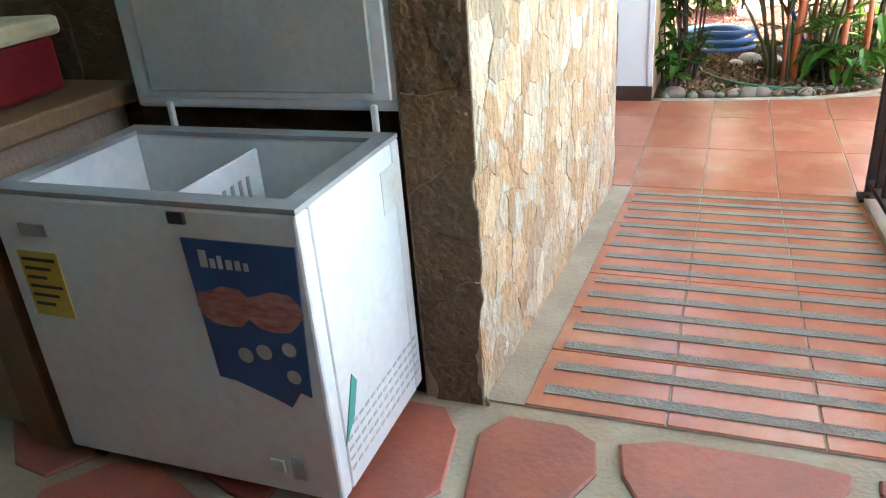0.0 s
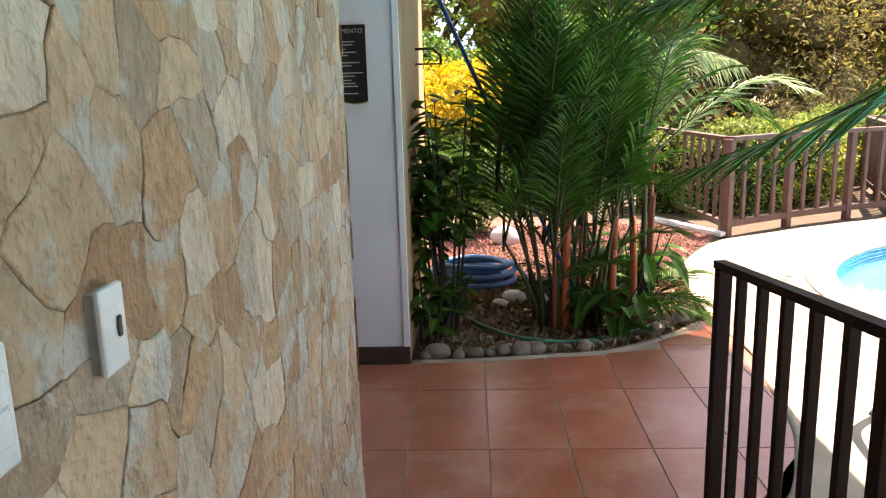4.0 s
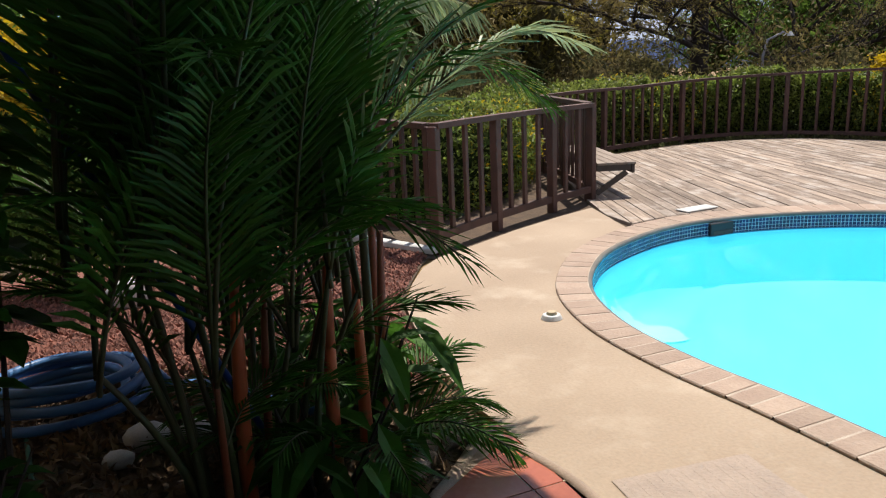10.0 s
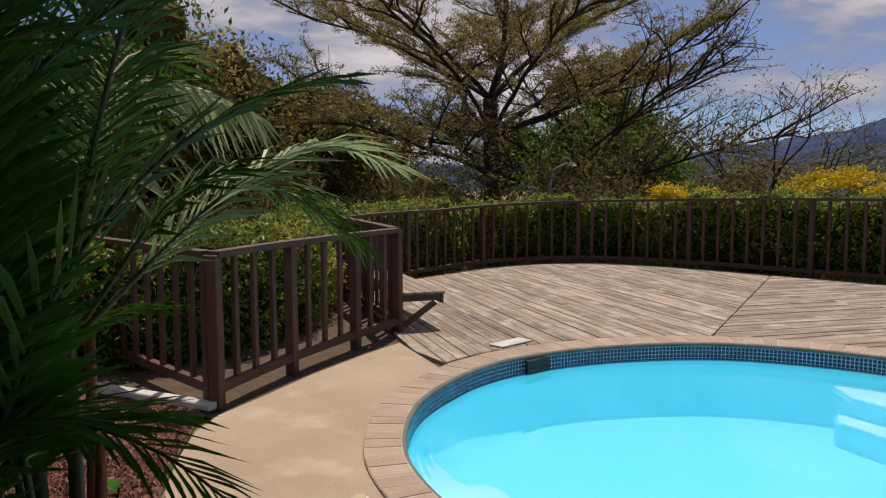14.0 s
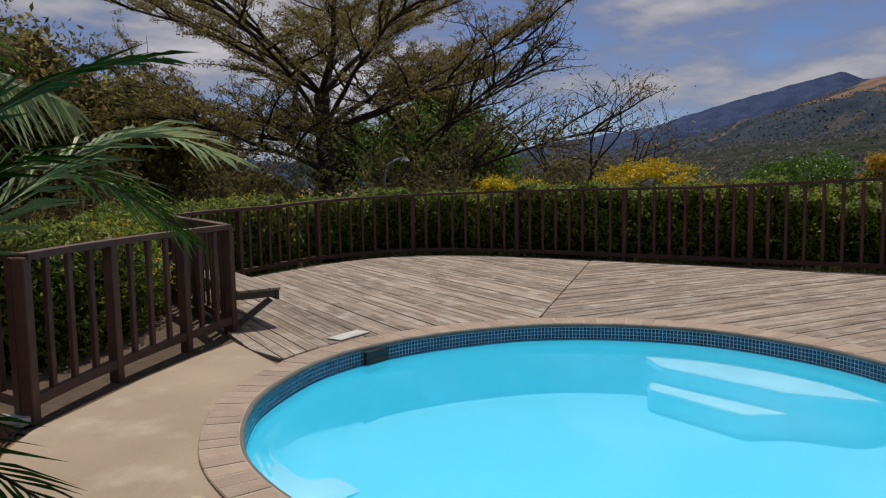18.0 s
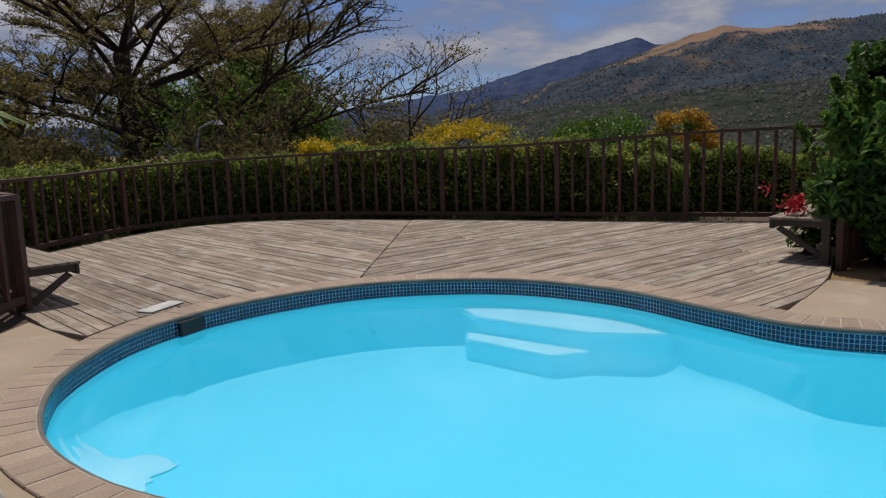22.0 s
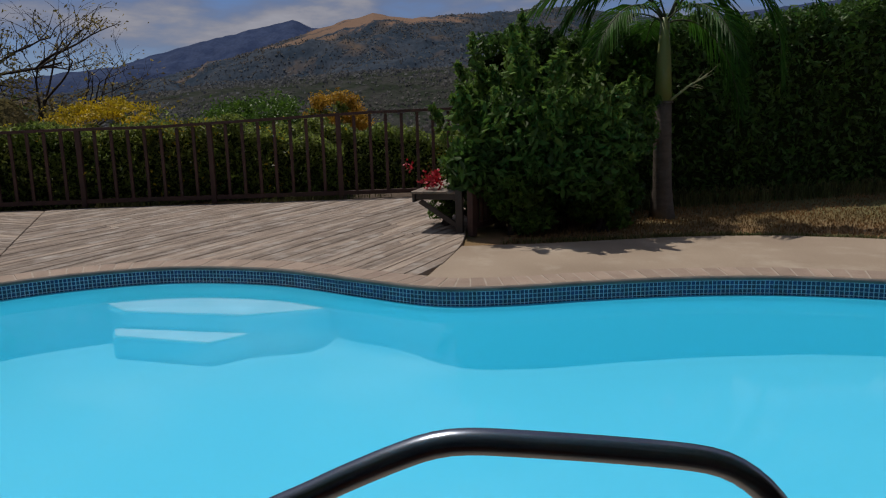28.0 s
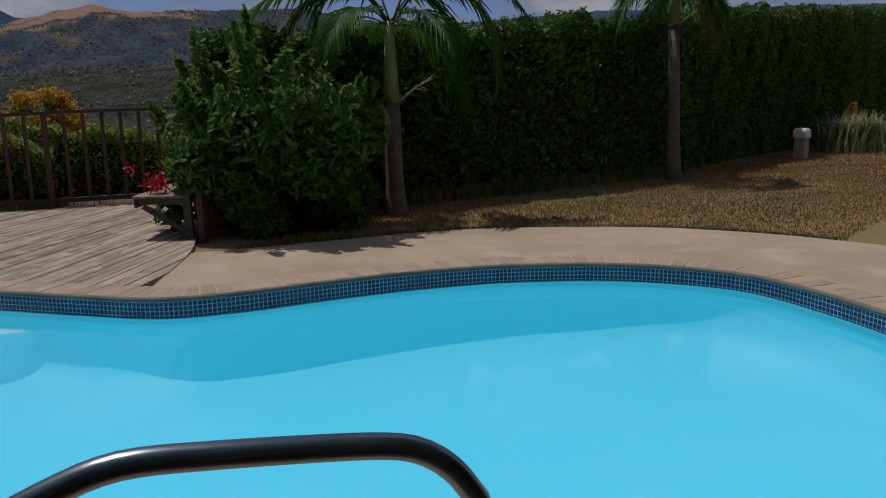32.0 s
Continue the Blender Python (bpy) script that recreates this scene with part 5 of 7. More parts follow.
for k, (x, y, top, w, m, lab, under) in enumerate([(15.5, 13.5, 1.56, 0.95, leaf_yellow, "yellow flowering bush behind the fence", leaf_hedge), (17.3, 10.9, 1.84, 1.45, leaf_yellow, "broad bush covered in yellow flowers behind the fence", leaf_hedge),
                                          (17.9, 8.0, 1.86, 1.3, leaf_bright, "rounded green bush behind the fence", leaf_shrub), (19.2, 6.5, 1.93, 0.75, leaf_orange, "orange flowering bush behind the fence", leaf_hedge)]):
    th = bush("flowering_bush", x, y, -1.0, w, w, (top + 1.0) / 1.85, 9000, under, lab, 40 + k, 0.1, 22)
    # blossom in ragged clumps over the top and the shoulders
    r = np.random.RandomState(140 + k)
    lobes = r.normal(size=(34, 3))
    lobes /= np.linalg.norm(lobes, axis=1)[:, None]
    lobes[:, 2] = np.abs(lobes[:, 2]) * 0.9 + 0.1
    lobes *= r.uniform(0.8, 1.02, 34)[:, None]
    pick = r.randint(0, 34, 6000)
    q = lobes[pick] + r.normal(size=(6000, 3)) * (0.12, 0.12, 0.07)
    leaf_cloud("blossom", q * (w * 1.0, w * 1.0, (top + 1.0) * 0.33) + (0, 0, (top + 1.0) * 0.66), 0.085, m, th, 150 + k)


# ---- mountains ----
def ridge(name, profile, r0, r1, floor, mat, label, seed, rough, trees=None):
    """A range of hills: crest heights by bearing (degrees from +y towards +x, degrees above the horizon)."""
    az = np.linspace(profile[0][0], profile[-1][0], 420)
    el = np.interp(az, [p[0] for p in profile], [p[1] for p in profile])
    v, f = [], []
    m = 60
    for i, a in enumerate(az):
        for j in range(m):
            s = j / (m - 1)
            r = r0 + (r1 - r0) * s
            crest = r1 * math.tan(radians(el[i] + 0.10 * noise.fractal((a * 0.9, seed, 0), 0.7, 2.0, 4)))
            h = floor + (crest - floor) * s ** 1.25
            q = (math.sin(radians(a)) * r * 0.004, math.cos(radians(a)) * r * 0.004, seed)
            q2 = (q[0] * 5, q[1] * 5, seed + 4)
            h += rough * s * math.sin(math.pi * min(1, s * 1.02)) * (noise.fractal(q, 1.0, 2.0, 5) + 0.1 * noise.fractal(q2, 0.8, 2.0, 4))
            v.append((math.sin(radians(a)) * r, math.cos(radians(a)) * r, h + 1.5))
    for i in range(len(az) - 1):
        for j in range(m - 1):
            f.append((i * m + j, i * m + m + j, i * m + m + j + 1, i * m + j + 1))
    hills = tagged(raw(name, v, f, mat, smooth=True), label, "mountain", kind="structure")
    if trees:
        rs = np.random.RandomState(seed)
        g = np.array(v).reshape(len(az), m, 3)
        i, j = rs.uniform(0, len(az) - 1.001, trees[0]), rs.uniform(0, 1, trees[0]) ** 0.8 * (m - 1.001)
        i0, j0 = i.astype(int), j.astype(int)
        fi, fj = (i - i0)[:, None], (j - j0)[:, None]
        c = g[i0, j0] * (1 - fi) * (1 - fj) + g[i0 + 1, j0] * fi * (1 - fj) + g[i0, j0 + 1] * (1 - fi) * fj + g[i0 + 1, j0 + 1] * fi * fj
        clump = np.array([noise.noise((q[0] * trees[2], q[1] * trees[2], 7)) for q in c])
        c = c[(clump + rs.normal(size=len(c)) * 0.35 > 0.0) & (np.hypot(c[:, 0] - 1800, c[:, 1] - 160) > 170)]
        c[:, 2] += rs.uniform(0.1, 0.6, len(c)) * trees[1]
        tagged(leaf_cloud("distant_woods", c, trees[1], tree_far_haze, None, seed, ratio=0.8), "distant trees dotted over the hillside", "woods", kind="stuff")
    return hills


ridge("backdrop_ridge_far", [(20, 0.6), (50, 1.6), (57, 2.0), (63, 2.8), (67, 3.3), (71, 4.5), (75, 5.5), (79.2, 6.45), (80.5, 5.9), (84, 5.6), (92, 5.2), (110, 5.8), (120, 6.4), (133, 6.1), (160, 5)], 1900, 3000, -60, hill_far_haze, "distant mountain range, blue haze put into its colour", 3, 120)
ridge("backdrop_woods", [(50, 0.2), (60, 0.7), (68, 1.4), (75, 2.2), (85, 2.8), (95, 3.1), (110, 3.3), (130, 3.3)], 110, 420, -22, wood_far, "dark olive woods on the near hillside", 9, 14, (45000, 1.5, 0.02))
ridge("backdrop_ridge_mid", [(50, 0.3), (60, 1.0), (66, 2.0), (70, 2.6), (75, 3.9), (79, 5.2), (81.5, 6.0), (85, 6.85), (87.6, 6.4), (90, 6.6), (95.7, 6.75), (99, 6.9), (104, 6.0), (111, 4.8), (125, 4.6), (160, 4.4)], 500, 1900, -40, hill_mid_haze, "brown and green wooded mountainside with haze put into its colour", 5, 90, (80000, 4.6, 0.006))
# ---- more garden ----
ground_hedge = tagged(sheet_with_hole("ground_hedge", [(3.2, 9.05), (3.7, 9.3), (4.3, 9.6), (5.0, 9.95), (5.75, 10.3), (6.9, 13.3), (7.5, 15), (2.5, 15), (2.4, 12.5), (2.74, 10.4), (2.9, 9.85)], None, -0.022, soil), "dark soil under the hedge behind the walk", "ground", kind="structure")
hedge_walk = hedge("hedge", [(2.7, 11.3), (3.9, 11.0), (4.9, 11.6), (5.6, 12.4), (6.2, 13.6), (7.2, 14.6)], 0.5, -0.1, lambda s: 1.05 + 0.08 * math.sin(9 * s), 20000, leaf_hedge, "green hedge behind the pool walk fence", 23, 0.07, accent=(leaf_yellow, 3000))
hedge_garden = hedge("hedge", [(-2.5, 12.2), (-0.5, 12.5), (1.2, 12.6), (2.3, 13.6), (3.5, 15.0)], 0.8, -0.1, lambda s: 2.5 + 0.25 * math.sin(11 * s), 24000, leaf_bright, "tall bright green shrubbery at the end of the garden", 24, 0.1)
golden = bush("flowering_bush", 0.4, 9.7, -0.1, 0.9, 0.55, 0.78, 6000, leaf_shrub, "green shrub with a golden yellow top behind the bed", 51, 0.07, 18)
r = np.random.RandomState(57)
tufts = np.stack([r.uniform(-0.62, 0.62, 26), r.uniform(-0.35, 0.35, 26), r.uniform(1.45, 2.0, 26)], 1)
leaf_cloud("golden_leaves", tufts[r.randint(0, 26, 7000)] + r.normal(size=(7000, 3)) * (0.11, 0.1, 0.085), 0.07, leaf_yellow, golden, 58)
bush("flowering_bush", 1.75, 11.6, -0.1, 0.7, 0.6, 0.8, 4500, leaf_yellow, "golden yellow shrub in the garden behind the bed", 52, 0.07, 14)
bush("flowering_bush", 4.3, 11.5, -0.05, 0.7, 0.5, 0.55, 3000, leaf_yellow, "low golden shrub behind the pool walk fence", 53, 0.06, 12)

tree_side = umbrella_tree("tree", 22.8, 25.3, -2.6, 4.6, 8, 9.0, "leaning dark tree beside the wide half-bare tree", 17, leaf_olive, 12000, 0.26, 0.11, leanto=(1.6, -1.0))
tree_bare = branchy_tree("tree", 21.8, 15.2, -2.2, 7.4, 4.6, "small bare grey tree beyond the hedge", 19, leaf_olive, 500, 0.16, 0.12, flat=0.2)


def far_crown(name, x, y, z, r, h, leaves, mat, label, seed, leaf, core=None):
    """A far tree: trunk, limbs and a crown of leaf clumps."""
    core = core or brush_core_shade
    rs = np.random.RandomState(seed)
    th = tagged(empty(name, x, y, z), label, "tree")
    rng = random.Random(seed)
    tv, tf = tube([(0, 0, -0.3), (0.1, 0, h * 0.3), (0.2, 0.1, h * 0.62)], [0.28, 0.2, 0.12], 7)
    for k in range(7):
        a = k * 0.9
        v, f = tube([(0.1, 0, h * 0.35), (r * 0.35 * math.cos(a), r * 0.35 * math.sin(a), h * 0.55), (r * 0.75 * math.cos(a), r * 0.75 * math.sin(a), h * 0.72)], [0.11, 0.07, 0.02], 5)
        o = len(tv)
        tv += v
        tf += [tuple(i + o for i in g) for g in f]
    raw("trunk", tv, tf, bark, th)
    lumps = 26
    d = rs.normal(size=(lumps, 3))
    d /= np.linalg.norm(d, axis=1)[:, None]
    cs = d * rs.uniform(0.35, 0.9, lumps)[:, None] * (r, r, h * 0.34)
    cs[:, 2] += h * 0.68
    k = rs.randint(0, lumps, leaves)
    c = cs[k] + rs.normal(size=(leaves, 3)) * (r * 0.17, r * 0.17, h * 0.07)
    leaf_cloud("crown", c, leaf, mat, th, seed)
    # solid blobs fill the crown, coloured darker for its inner shade
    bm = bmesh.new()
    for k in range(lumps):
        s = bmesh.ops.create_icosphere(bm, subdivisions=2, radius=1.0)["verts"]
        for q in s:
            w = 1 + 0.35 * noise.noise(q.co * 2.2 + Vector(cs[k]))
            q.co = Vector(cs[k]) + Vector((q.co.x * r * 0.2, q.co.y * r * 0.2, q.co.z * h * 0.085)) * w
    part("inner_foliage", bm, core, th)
    return th


far_crown("tree", 33.4, 30.6, -6, 6.0, 13.0, 24000, leaf_shrub, "round dark green tree behind the half-bare tree", 61, 0.32)
far_crown("tree", 26.5, 20.0, -4.5, 2.6, 6.4, 8000, leaf_dark, "small dark green tree beyond the fence", 62, 0.22)
far_crown("tree", 17, 33, -4, 5.0, 9.8, 18000, leaf_golden, "yellowing olive tree beyond the garden", 63, 0.26)
far_crown("tree", 10.5, 30, -2, 5.0, 8.8, 15000, leaf_olive, "olive brown tree beyond the garden", 64, 0.24)
far_crown("tree", 5.0, 26, -1, 4.5, 9.0, 14000, leaf_bright, "leafy green tree beyond the garden", 65, 0.2)
far_crown("tree", -1.0, 22, -1, 4.0, 8.0, 12000, leaf_bright, "leafy green tree beyond the garden", 66, 0.2)
# brush on the slope under the trees
rs = np.random.RandomState(77)
N = 90000
az, rad = np.radians(rs.uniform(2, 66, N)), rs.uniform(19, 50, N)
lump = 0.8 * np.sin(az * 31) + 0.7 * np.sin(az * 57 + rad * 0.5) + 0.6 * np.sin(rad * 0.9 + az * 12)
zz = -0.16 * (rad - 14) + (rs.uniform(0, 1, N) ** 0.7) * (2.9 + 0.9 * lump + 0.10 * (rad - 19))
woods = leaf_cloud("brush", np.stack([np.sin(az) * rad + 1.2, np.cos(az) * rad + 4.2, zz], 1), 0.17, wood_brush, None, 78, ratio=0.3)
# solid mound under the brush leaves, darkened for the shade between them
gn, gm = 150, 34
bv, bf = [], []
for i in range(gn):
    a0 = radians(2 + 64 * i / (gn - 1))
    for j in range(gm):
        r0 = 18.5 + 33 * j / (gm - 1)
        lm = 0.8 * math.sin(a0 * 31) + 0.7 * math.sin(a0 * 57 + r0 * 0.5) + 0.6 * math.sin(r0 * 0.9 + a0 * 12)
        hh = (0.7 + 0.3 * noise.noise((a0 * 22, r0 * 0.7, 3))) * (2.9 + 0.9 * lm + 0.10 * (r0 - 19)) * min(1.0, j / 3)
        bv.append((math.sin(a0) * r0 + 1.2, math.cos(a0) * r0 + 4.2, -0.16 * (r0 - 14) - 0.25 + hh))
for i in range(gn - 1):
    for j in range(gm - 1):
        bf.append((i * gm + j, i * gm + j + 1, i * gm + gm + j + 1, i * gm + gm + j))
raw("inner_brush", bv, bf, brush_core_shade, woods)
tagged(woods, "dry olive brown brush on the slope below the trees", "brush", kind="stuff")
# street lamp and cables far off
lamp = tagged(empty("street_lamp", 18.0, 19.7, -2.5), "grey street lamp with a white shade among the trees", "street lamp")
v, f = tube([(0, 0, 0), (0, 0, 4.0), (0.1, -0.05, 4.45), (0.45, -0.3, 4.66)], [0.05, 0.04, 0.035, 0.03], 8)
raw("pole", v, f, grey_plastic, lamp, smooth=True)
bm = bmesh.new()
bmesh.ops.create_cone(bm, cap_ends=True, segments=16, radius1=0.15, radius2=0.06, depth=0.12)
bmesh.ops.translate(bm, vec=(0.55, -0.36, 4.6), verts=bm.verts)
part("shade", bm, plate_white, lamp, "white lamp shade")
for k, dz in enumerate((0.0, 1.1)):
    pts = [(4 + 30 * s, 30 + 6 * s, 13.5 + dz - 9.5 * s + 2.2 * (s - 0.5) ** 2) for s in [i / 12 for i in range(13)]]
    v, f = tube([(p[0] - 4, p[1] - 30, p[2]) for p in pts], 0.022, 5)
    c = raw("power_cable", v, f, black_plastic)
    c.matrix_basis = pose(4, 30, 0)
    tagged(c, "thin black power cable strung across the trees", "cable", group="power cables")


# ---- bed ----
def leaf_plant(name, x, y, h, stems, leaves, size, mat, label, seed, spread=0.3):
    rng = random.Random(seed)
    th = tagged(empty(name, x, y, -0.02), label, "plant")
    lv, lf = [], []
    for k in range(stems):
        a = rng.uniform(0, 6.283)
        top = Vector((math.cos(a) * spread * rng.uniform(0.3, 1), math.sin(a) * spread * rng.uniform(0.3, 1), h * rng.uniform(0.6, 1)))
        b0 = Vector((math.cos(a) * 0.06, math.sin(a) * 0.06, 0))
        pts = [b0.lerp(top, s) + Vector((0, 0, 0)) for s in (0, 0.35, 0.7, 1)]
        v, f = tube(pts, [0.012, 0.01, 0.007, 0.004], 5)
        raw("stem", v, f, bark, th)
        for j in range(leaves):
            s = (0.5 if h > 1 else 0.35) + (0.5 if h > 1 else 0.65) * (j + rng.random()) / leaves
            p = b0.lerp(top, s)
            q = rng.uniform(0, 6.283)
            d = Vector((math.cos(q), math.sin(q), rng.uniform(-0.5, 0.35))).normalized()
            sd = d.cross(Vector((0, 0, 1))).normalized()
            up = sd.cross(d)
            ln, w = size * rng.uniform(0.7, 1.2), size * (0.24 if size < 0.25 else 0.13)
            n0 = len(lv)
            m1, m2, e = p + d * ln * 0.35, p + d * ln * 0.7 - Vector((0, 0, ln * 0.08)), p + d * ln - Vector((0, 0, ln * 0.22))
            lv.extend([p, m1 + sd * w + up * 0.015, m1 - up * 0.005, m1 - sd * w + up * 0.015, m2 + sd * w * 0.85 + up * 0.012, m2, m2 - sd * w * 0.85 + up * 0.012, e])
            lf.extend([(n0, n0 + 2, n0 + 1), (n0, n0 + 3, n0 + 2), (n0 + 1, n0 + 2, n0 + 5, n0 + 4), (n0 + 2, n0 + 3, n0 + 6, n0 + 5), (n0 + 4, n0 + 5, n0 + 7), (n0 + 5, n0 + 6, n0 + 7)])
    raw("leaves", lv, lf, mat, th)
    return th


leaf_plant("shrub", 0.24, 5.95, 1.72, 13, 20, 0.19, palm_leaf, "slender shrub with broad dark leaves against the stone", 71, 0.42)
leaf_plant("shrub", 0.12, 5.7, 0.62, 8, 9, 0.16, palm_leaf, "slender shrub with broad dark leaves by the wall", 72, 0.35)
leaf_plant("broadleaf_plant", 1.62, 6.45, 0.7, 9, 4, 0.34, palm_leaf, "low broad-leaved green plant at the foot of the palms", 73, 0.4)
leaf_plant("broadleaf_plant", 1.8, 7.0, 0.55, 8, 4, 0.3, palm_leaf, "low broad-leaved green plant at the foot of the palms", 74, 0.35)
leaf_plant("broadleaf_plant", 1.35, 5.95, 0.45, 8, 4, 0.3, palm_leaf, "small fresh green plant by the bed edge", 75, 0.3)
rng = random.Random(8)
bmst = bmesh.new()
bmesh.ops.create_icosphere(bmst, subdivisions=2, radius=1.0)
for vtx in bmst.verts:
    vtx.co *= 1 + 0.16 * noise.noise(vtx.co * 1.4)
stone_me = bpy.data.meshes.new("stone")
bmst.to_mesh(stone_me)
bmst.free()
stone_me.shade_smooth()
stone_me.materials.append(river_stone)
edge_pts = smooth_open([(0.08, 5.44), (0.45, 5.46), (0.89, 5.52), (1.3, 5.62), (1.66, 5.86), (1.98, 6.2)], 20)
for i, p in enumerate(edge_pts):
    s = rng.uniform(0.035, 0.075)
    ob = new("river_stone", stone_me)
    ob.matrix_basis = pose(p[0] + rng.uniform(-0.03, 0.03), p[1] + rng.uniform(0, 0.06), s * 0.42 - 0.012, rng.uniform(-15, 15), rng.uniform(-15, 15), rng.uniform(0, 360)) @ Matrix.Diagonal((s * 1.25, s, s * 0.75, 1))
    tagged(ob, "rounded grey brown river stone edging the bed", "stone", group="stones edging the bed")
for k, (x, y, s) in enumerate(((0.75, 6.75, 0.09), (0.95, 6.72, 0.075), (0.62, 6.62, 0.06))):
    ob = new("white_stone", stone_me.copy())
    ob.data.materials.clear()
    ob.data.materials.append(marble)
    ob.matrix_basis = pose(x, y, s * 0.4 - 0.012, 10, 5, 70 * k) @ Matrix.Diagonal((s * 1.2, s, s * 0.7, 1))
    tagged(ob, "pale broken stone lying on the soil", "stone", group="pale stones in the bed")
# hoses
pts = []
for i in range(150):
    a = i * 0.21
    r = 0.27 + 0.04 * math.sin(i * 0.09) + 0.015 * math.sin(i * 0.7)
    pts.append((r * 1.25 * math.cos(a), r * math.sin(a), 0.025 + 0.0015 * i * 0.9 + 0.01 * math.sin(a * 2)))
pts += [(0.5 + 0.12 * k, -0.12 * k + 0.1 * math.sin(k), 0.03) for k in range(6)]
v, f = tube(pts, 0.025, 8)
hb = tagged(raw("pool_hose", v, f, hose_blue, smooth=True), "coiled blue pool hose lying on the soil", "hose")
hb.matrix_basis = pose(0.40, 7.32, -0.01)
gh = smooth_open([(0.25, 7.0, 0.02), (0.35, 6.3, 0.02), (0.55, 5.9, 0.03), (0.8, 5.62, 0.05), (1.15, 5.64, 0.03), (1.55, 5.86, 0.03), (1.75, 6.1, 0.03), (1.6, 6.5, 0.02)], 60)
v, f = tube([(p[0] - 1, p[1] - 6, p[2]) for p in gh], 0.011, 6)
hg = tagged(raw("garden_hose", v, f, hose_green, smooth=True), "thin green garden hose trailing round the bed", "hose")
hg.matrix_basis = pose(1, 6, 0)
# leaning pole with a white net frame
pole = tagged(empty("pool_pole", 1.27, 6.12, -0.01), "blue telescopic pool pole leaning on the wall corner", "pole")
v, f = tube([(0, 0, 0.0), (-0.52, 0, 1.13)], 0.014, 8)
raw("lower_tube", v, f, blue_paint, pole, smooth=True)
v, f = tube([(-0.51, 0, 1.11), (-1.24, 0, 2.72)], 0.0155, 8)
raw("upper_tube", v, f, blue_paint, pole, smooth=True)
br = tagged(empty("wall_bracket", 0.0, 6.6, 1.95), "rusty iron bracket fixed to the wall", "bracket")
v, f = tube([(0, 0, 0.05), (0.14, 0, 0.05), (0.2, 0, 0.0), (0.2, 0, -0.06)], 0.011, 6)
raw("hook", v, f, fence_wood, br, smooth=True)
v, f = tube([(0, 0, -0.06), (0.2, 0, -0.06)], 0.008, 6)
raw("strut", v, f, fence_wood, br)
# white bag
bm = bmesh.new()
bmesh.ops.create_icosphere(bm, subdivisions=3, radius=0.2)
for vtx in bm.verts:
    vtx.co = Vector((vtx.co.x * 0.8, vtx.co.y * 0.55, vtx.co.z * 0.6)) * (1 + 0.2 * noise.noise(vtx.co * 6))
bag = part("plastic_bag", bm, marble, smooth=True)
bag.matrix_basis = pose(0.77, 9.0, 0.1, 12, 0, 0)
tagged(bag, "crumpled white plastic bag on the soil", "bag")
# gravel and litter
GRAVEL = [(1.5, 7.0), (2.15, 6.75), (2.3, 7.5), (2.43, 8.05), (2.66, 8.47), (2.97, 9.0), (3.15, 9.25), (2.85, 9.85), (2.6, 10.1), (1.6, 10.6), (-1.5, 10.6), (-1.5, 7.6), (0.6, 7.6)]
tagged(sheet_with_hole("gravel_base", GRAVEL, None, -0.004, gravel_red), "bed of dark red lava gravel", "gravel", kind="structure")
rs = np.random.RandomState(5)
gp = rs.uniform((-0.3, 6.7), (3.2, 10.1), (30000, 2))
gp = gp[inside_many(GRAVEL, gp[:, 0], gp[:, 1])][:14000]


def pebbles(name, pts, size, mat, z, seed):
    r = np.random.RandomState(seed)
    base = np.array([(1, 0, -0.2), (-0.5, 0.86, -0.2), (-0.5, -0.86, -0.2), (0.3, 0.2, 0.75), (-0.4, 0.1, 0.6)])
    fc = np.array([(0, 1, 3), (1, 4, 3), (1, 2, 4), (2, 0, 3), (2, 3, 4)])
    n = len(pts)
    s = size * r.uniform(0.6, 1.4, (n, 1, 1))
    a = r.uniform(0, 6.283, n)
    R = np.zeros((n, 3, 3))
    R[:, 0, 0], R[:, 0, 1], R[:, 1, 0], R[:, 1, 1], R[:, 2, 2] = np.cos(a), -np.sin(a), np.sin(a), np.cos(a), 1
    v = np.einsum("nij,kj->nki", R, base) * s * r.uniform(0.75, 1.25, (n, 5, 1))
    v[:, :, :2] += np.array(pts)[:, None, :2]
    v[:, :, 2] += z
    k = (np.arange(n) * 5)[:, None, None]
    return raw(name, v.reshape(-1, 3), (fc[None] + k).reshape(-1, 3), mat)


tagged(pebbles("gravel", gp, 0.022, gravel_red, 0.002, 6), "loose dark red lava gravel", "gravel", kind="stuff")
lp = rs.uniform((0.05, 5.5), (2.2, 7.6), (5200, 2))
lp = lp[inside_many(BED, lp[:, 0], lp[:, 1])]
tagged(leaf_cloud("leaf_litter", np.column_stack([lp, rs.uniform(-0.01, 0.03, len(lp))]), 0.07, dry_leaf, None, 9, ratio=0.35), "dry brown leaf litter over the soil", "litter", kind="stuff")
lp = np.column_stack([rs.uniform(1.42, 1.75, 500), rs.uniform(0.3, 2.2, 500), rs.uniform(0.005, 0.03, 500)])
tagged(leaf_cloud("leaf_litter", lp, 0.05, dry_leaf, None, 10, ratio=0.4), "dry leaves and grit beside the ramp kerb", "litter", kind="stuff")
kb = part("edging_board", boxm(-0.62, 0.62, -0.05, 0.05, 0, 0.055, 0.008), plate_white)
kb.matrix_basis = pose(2.97, 9.8, -0.005, 0, 0, 115)
tagged(kb, "white painted edging board at the gravel", "edging")

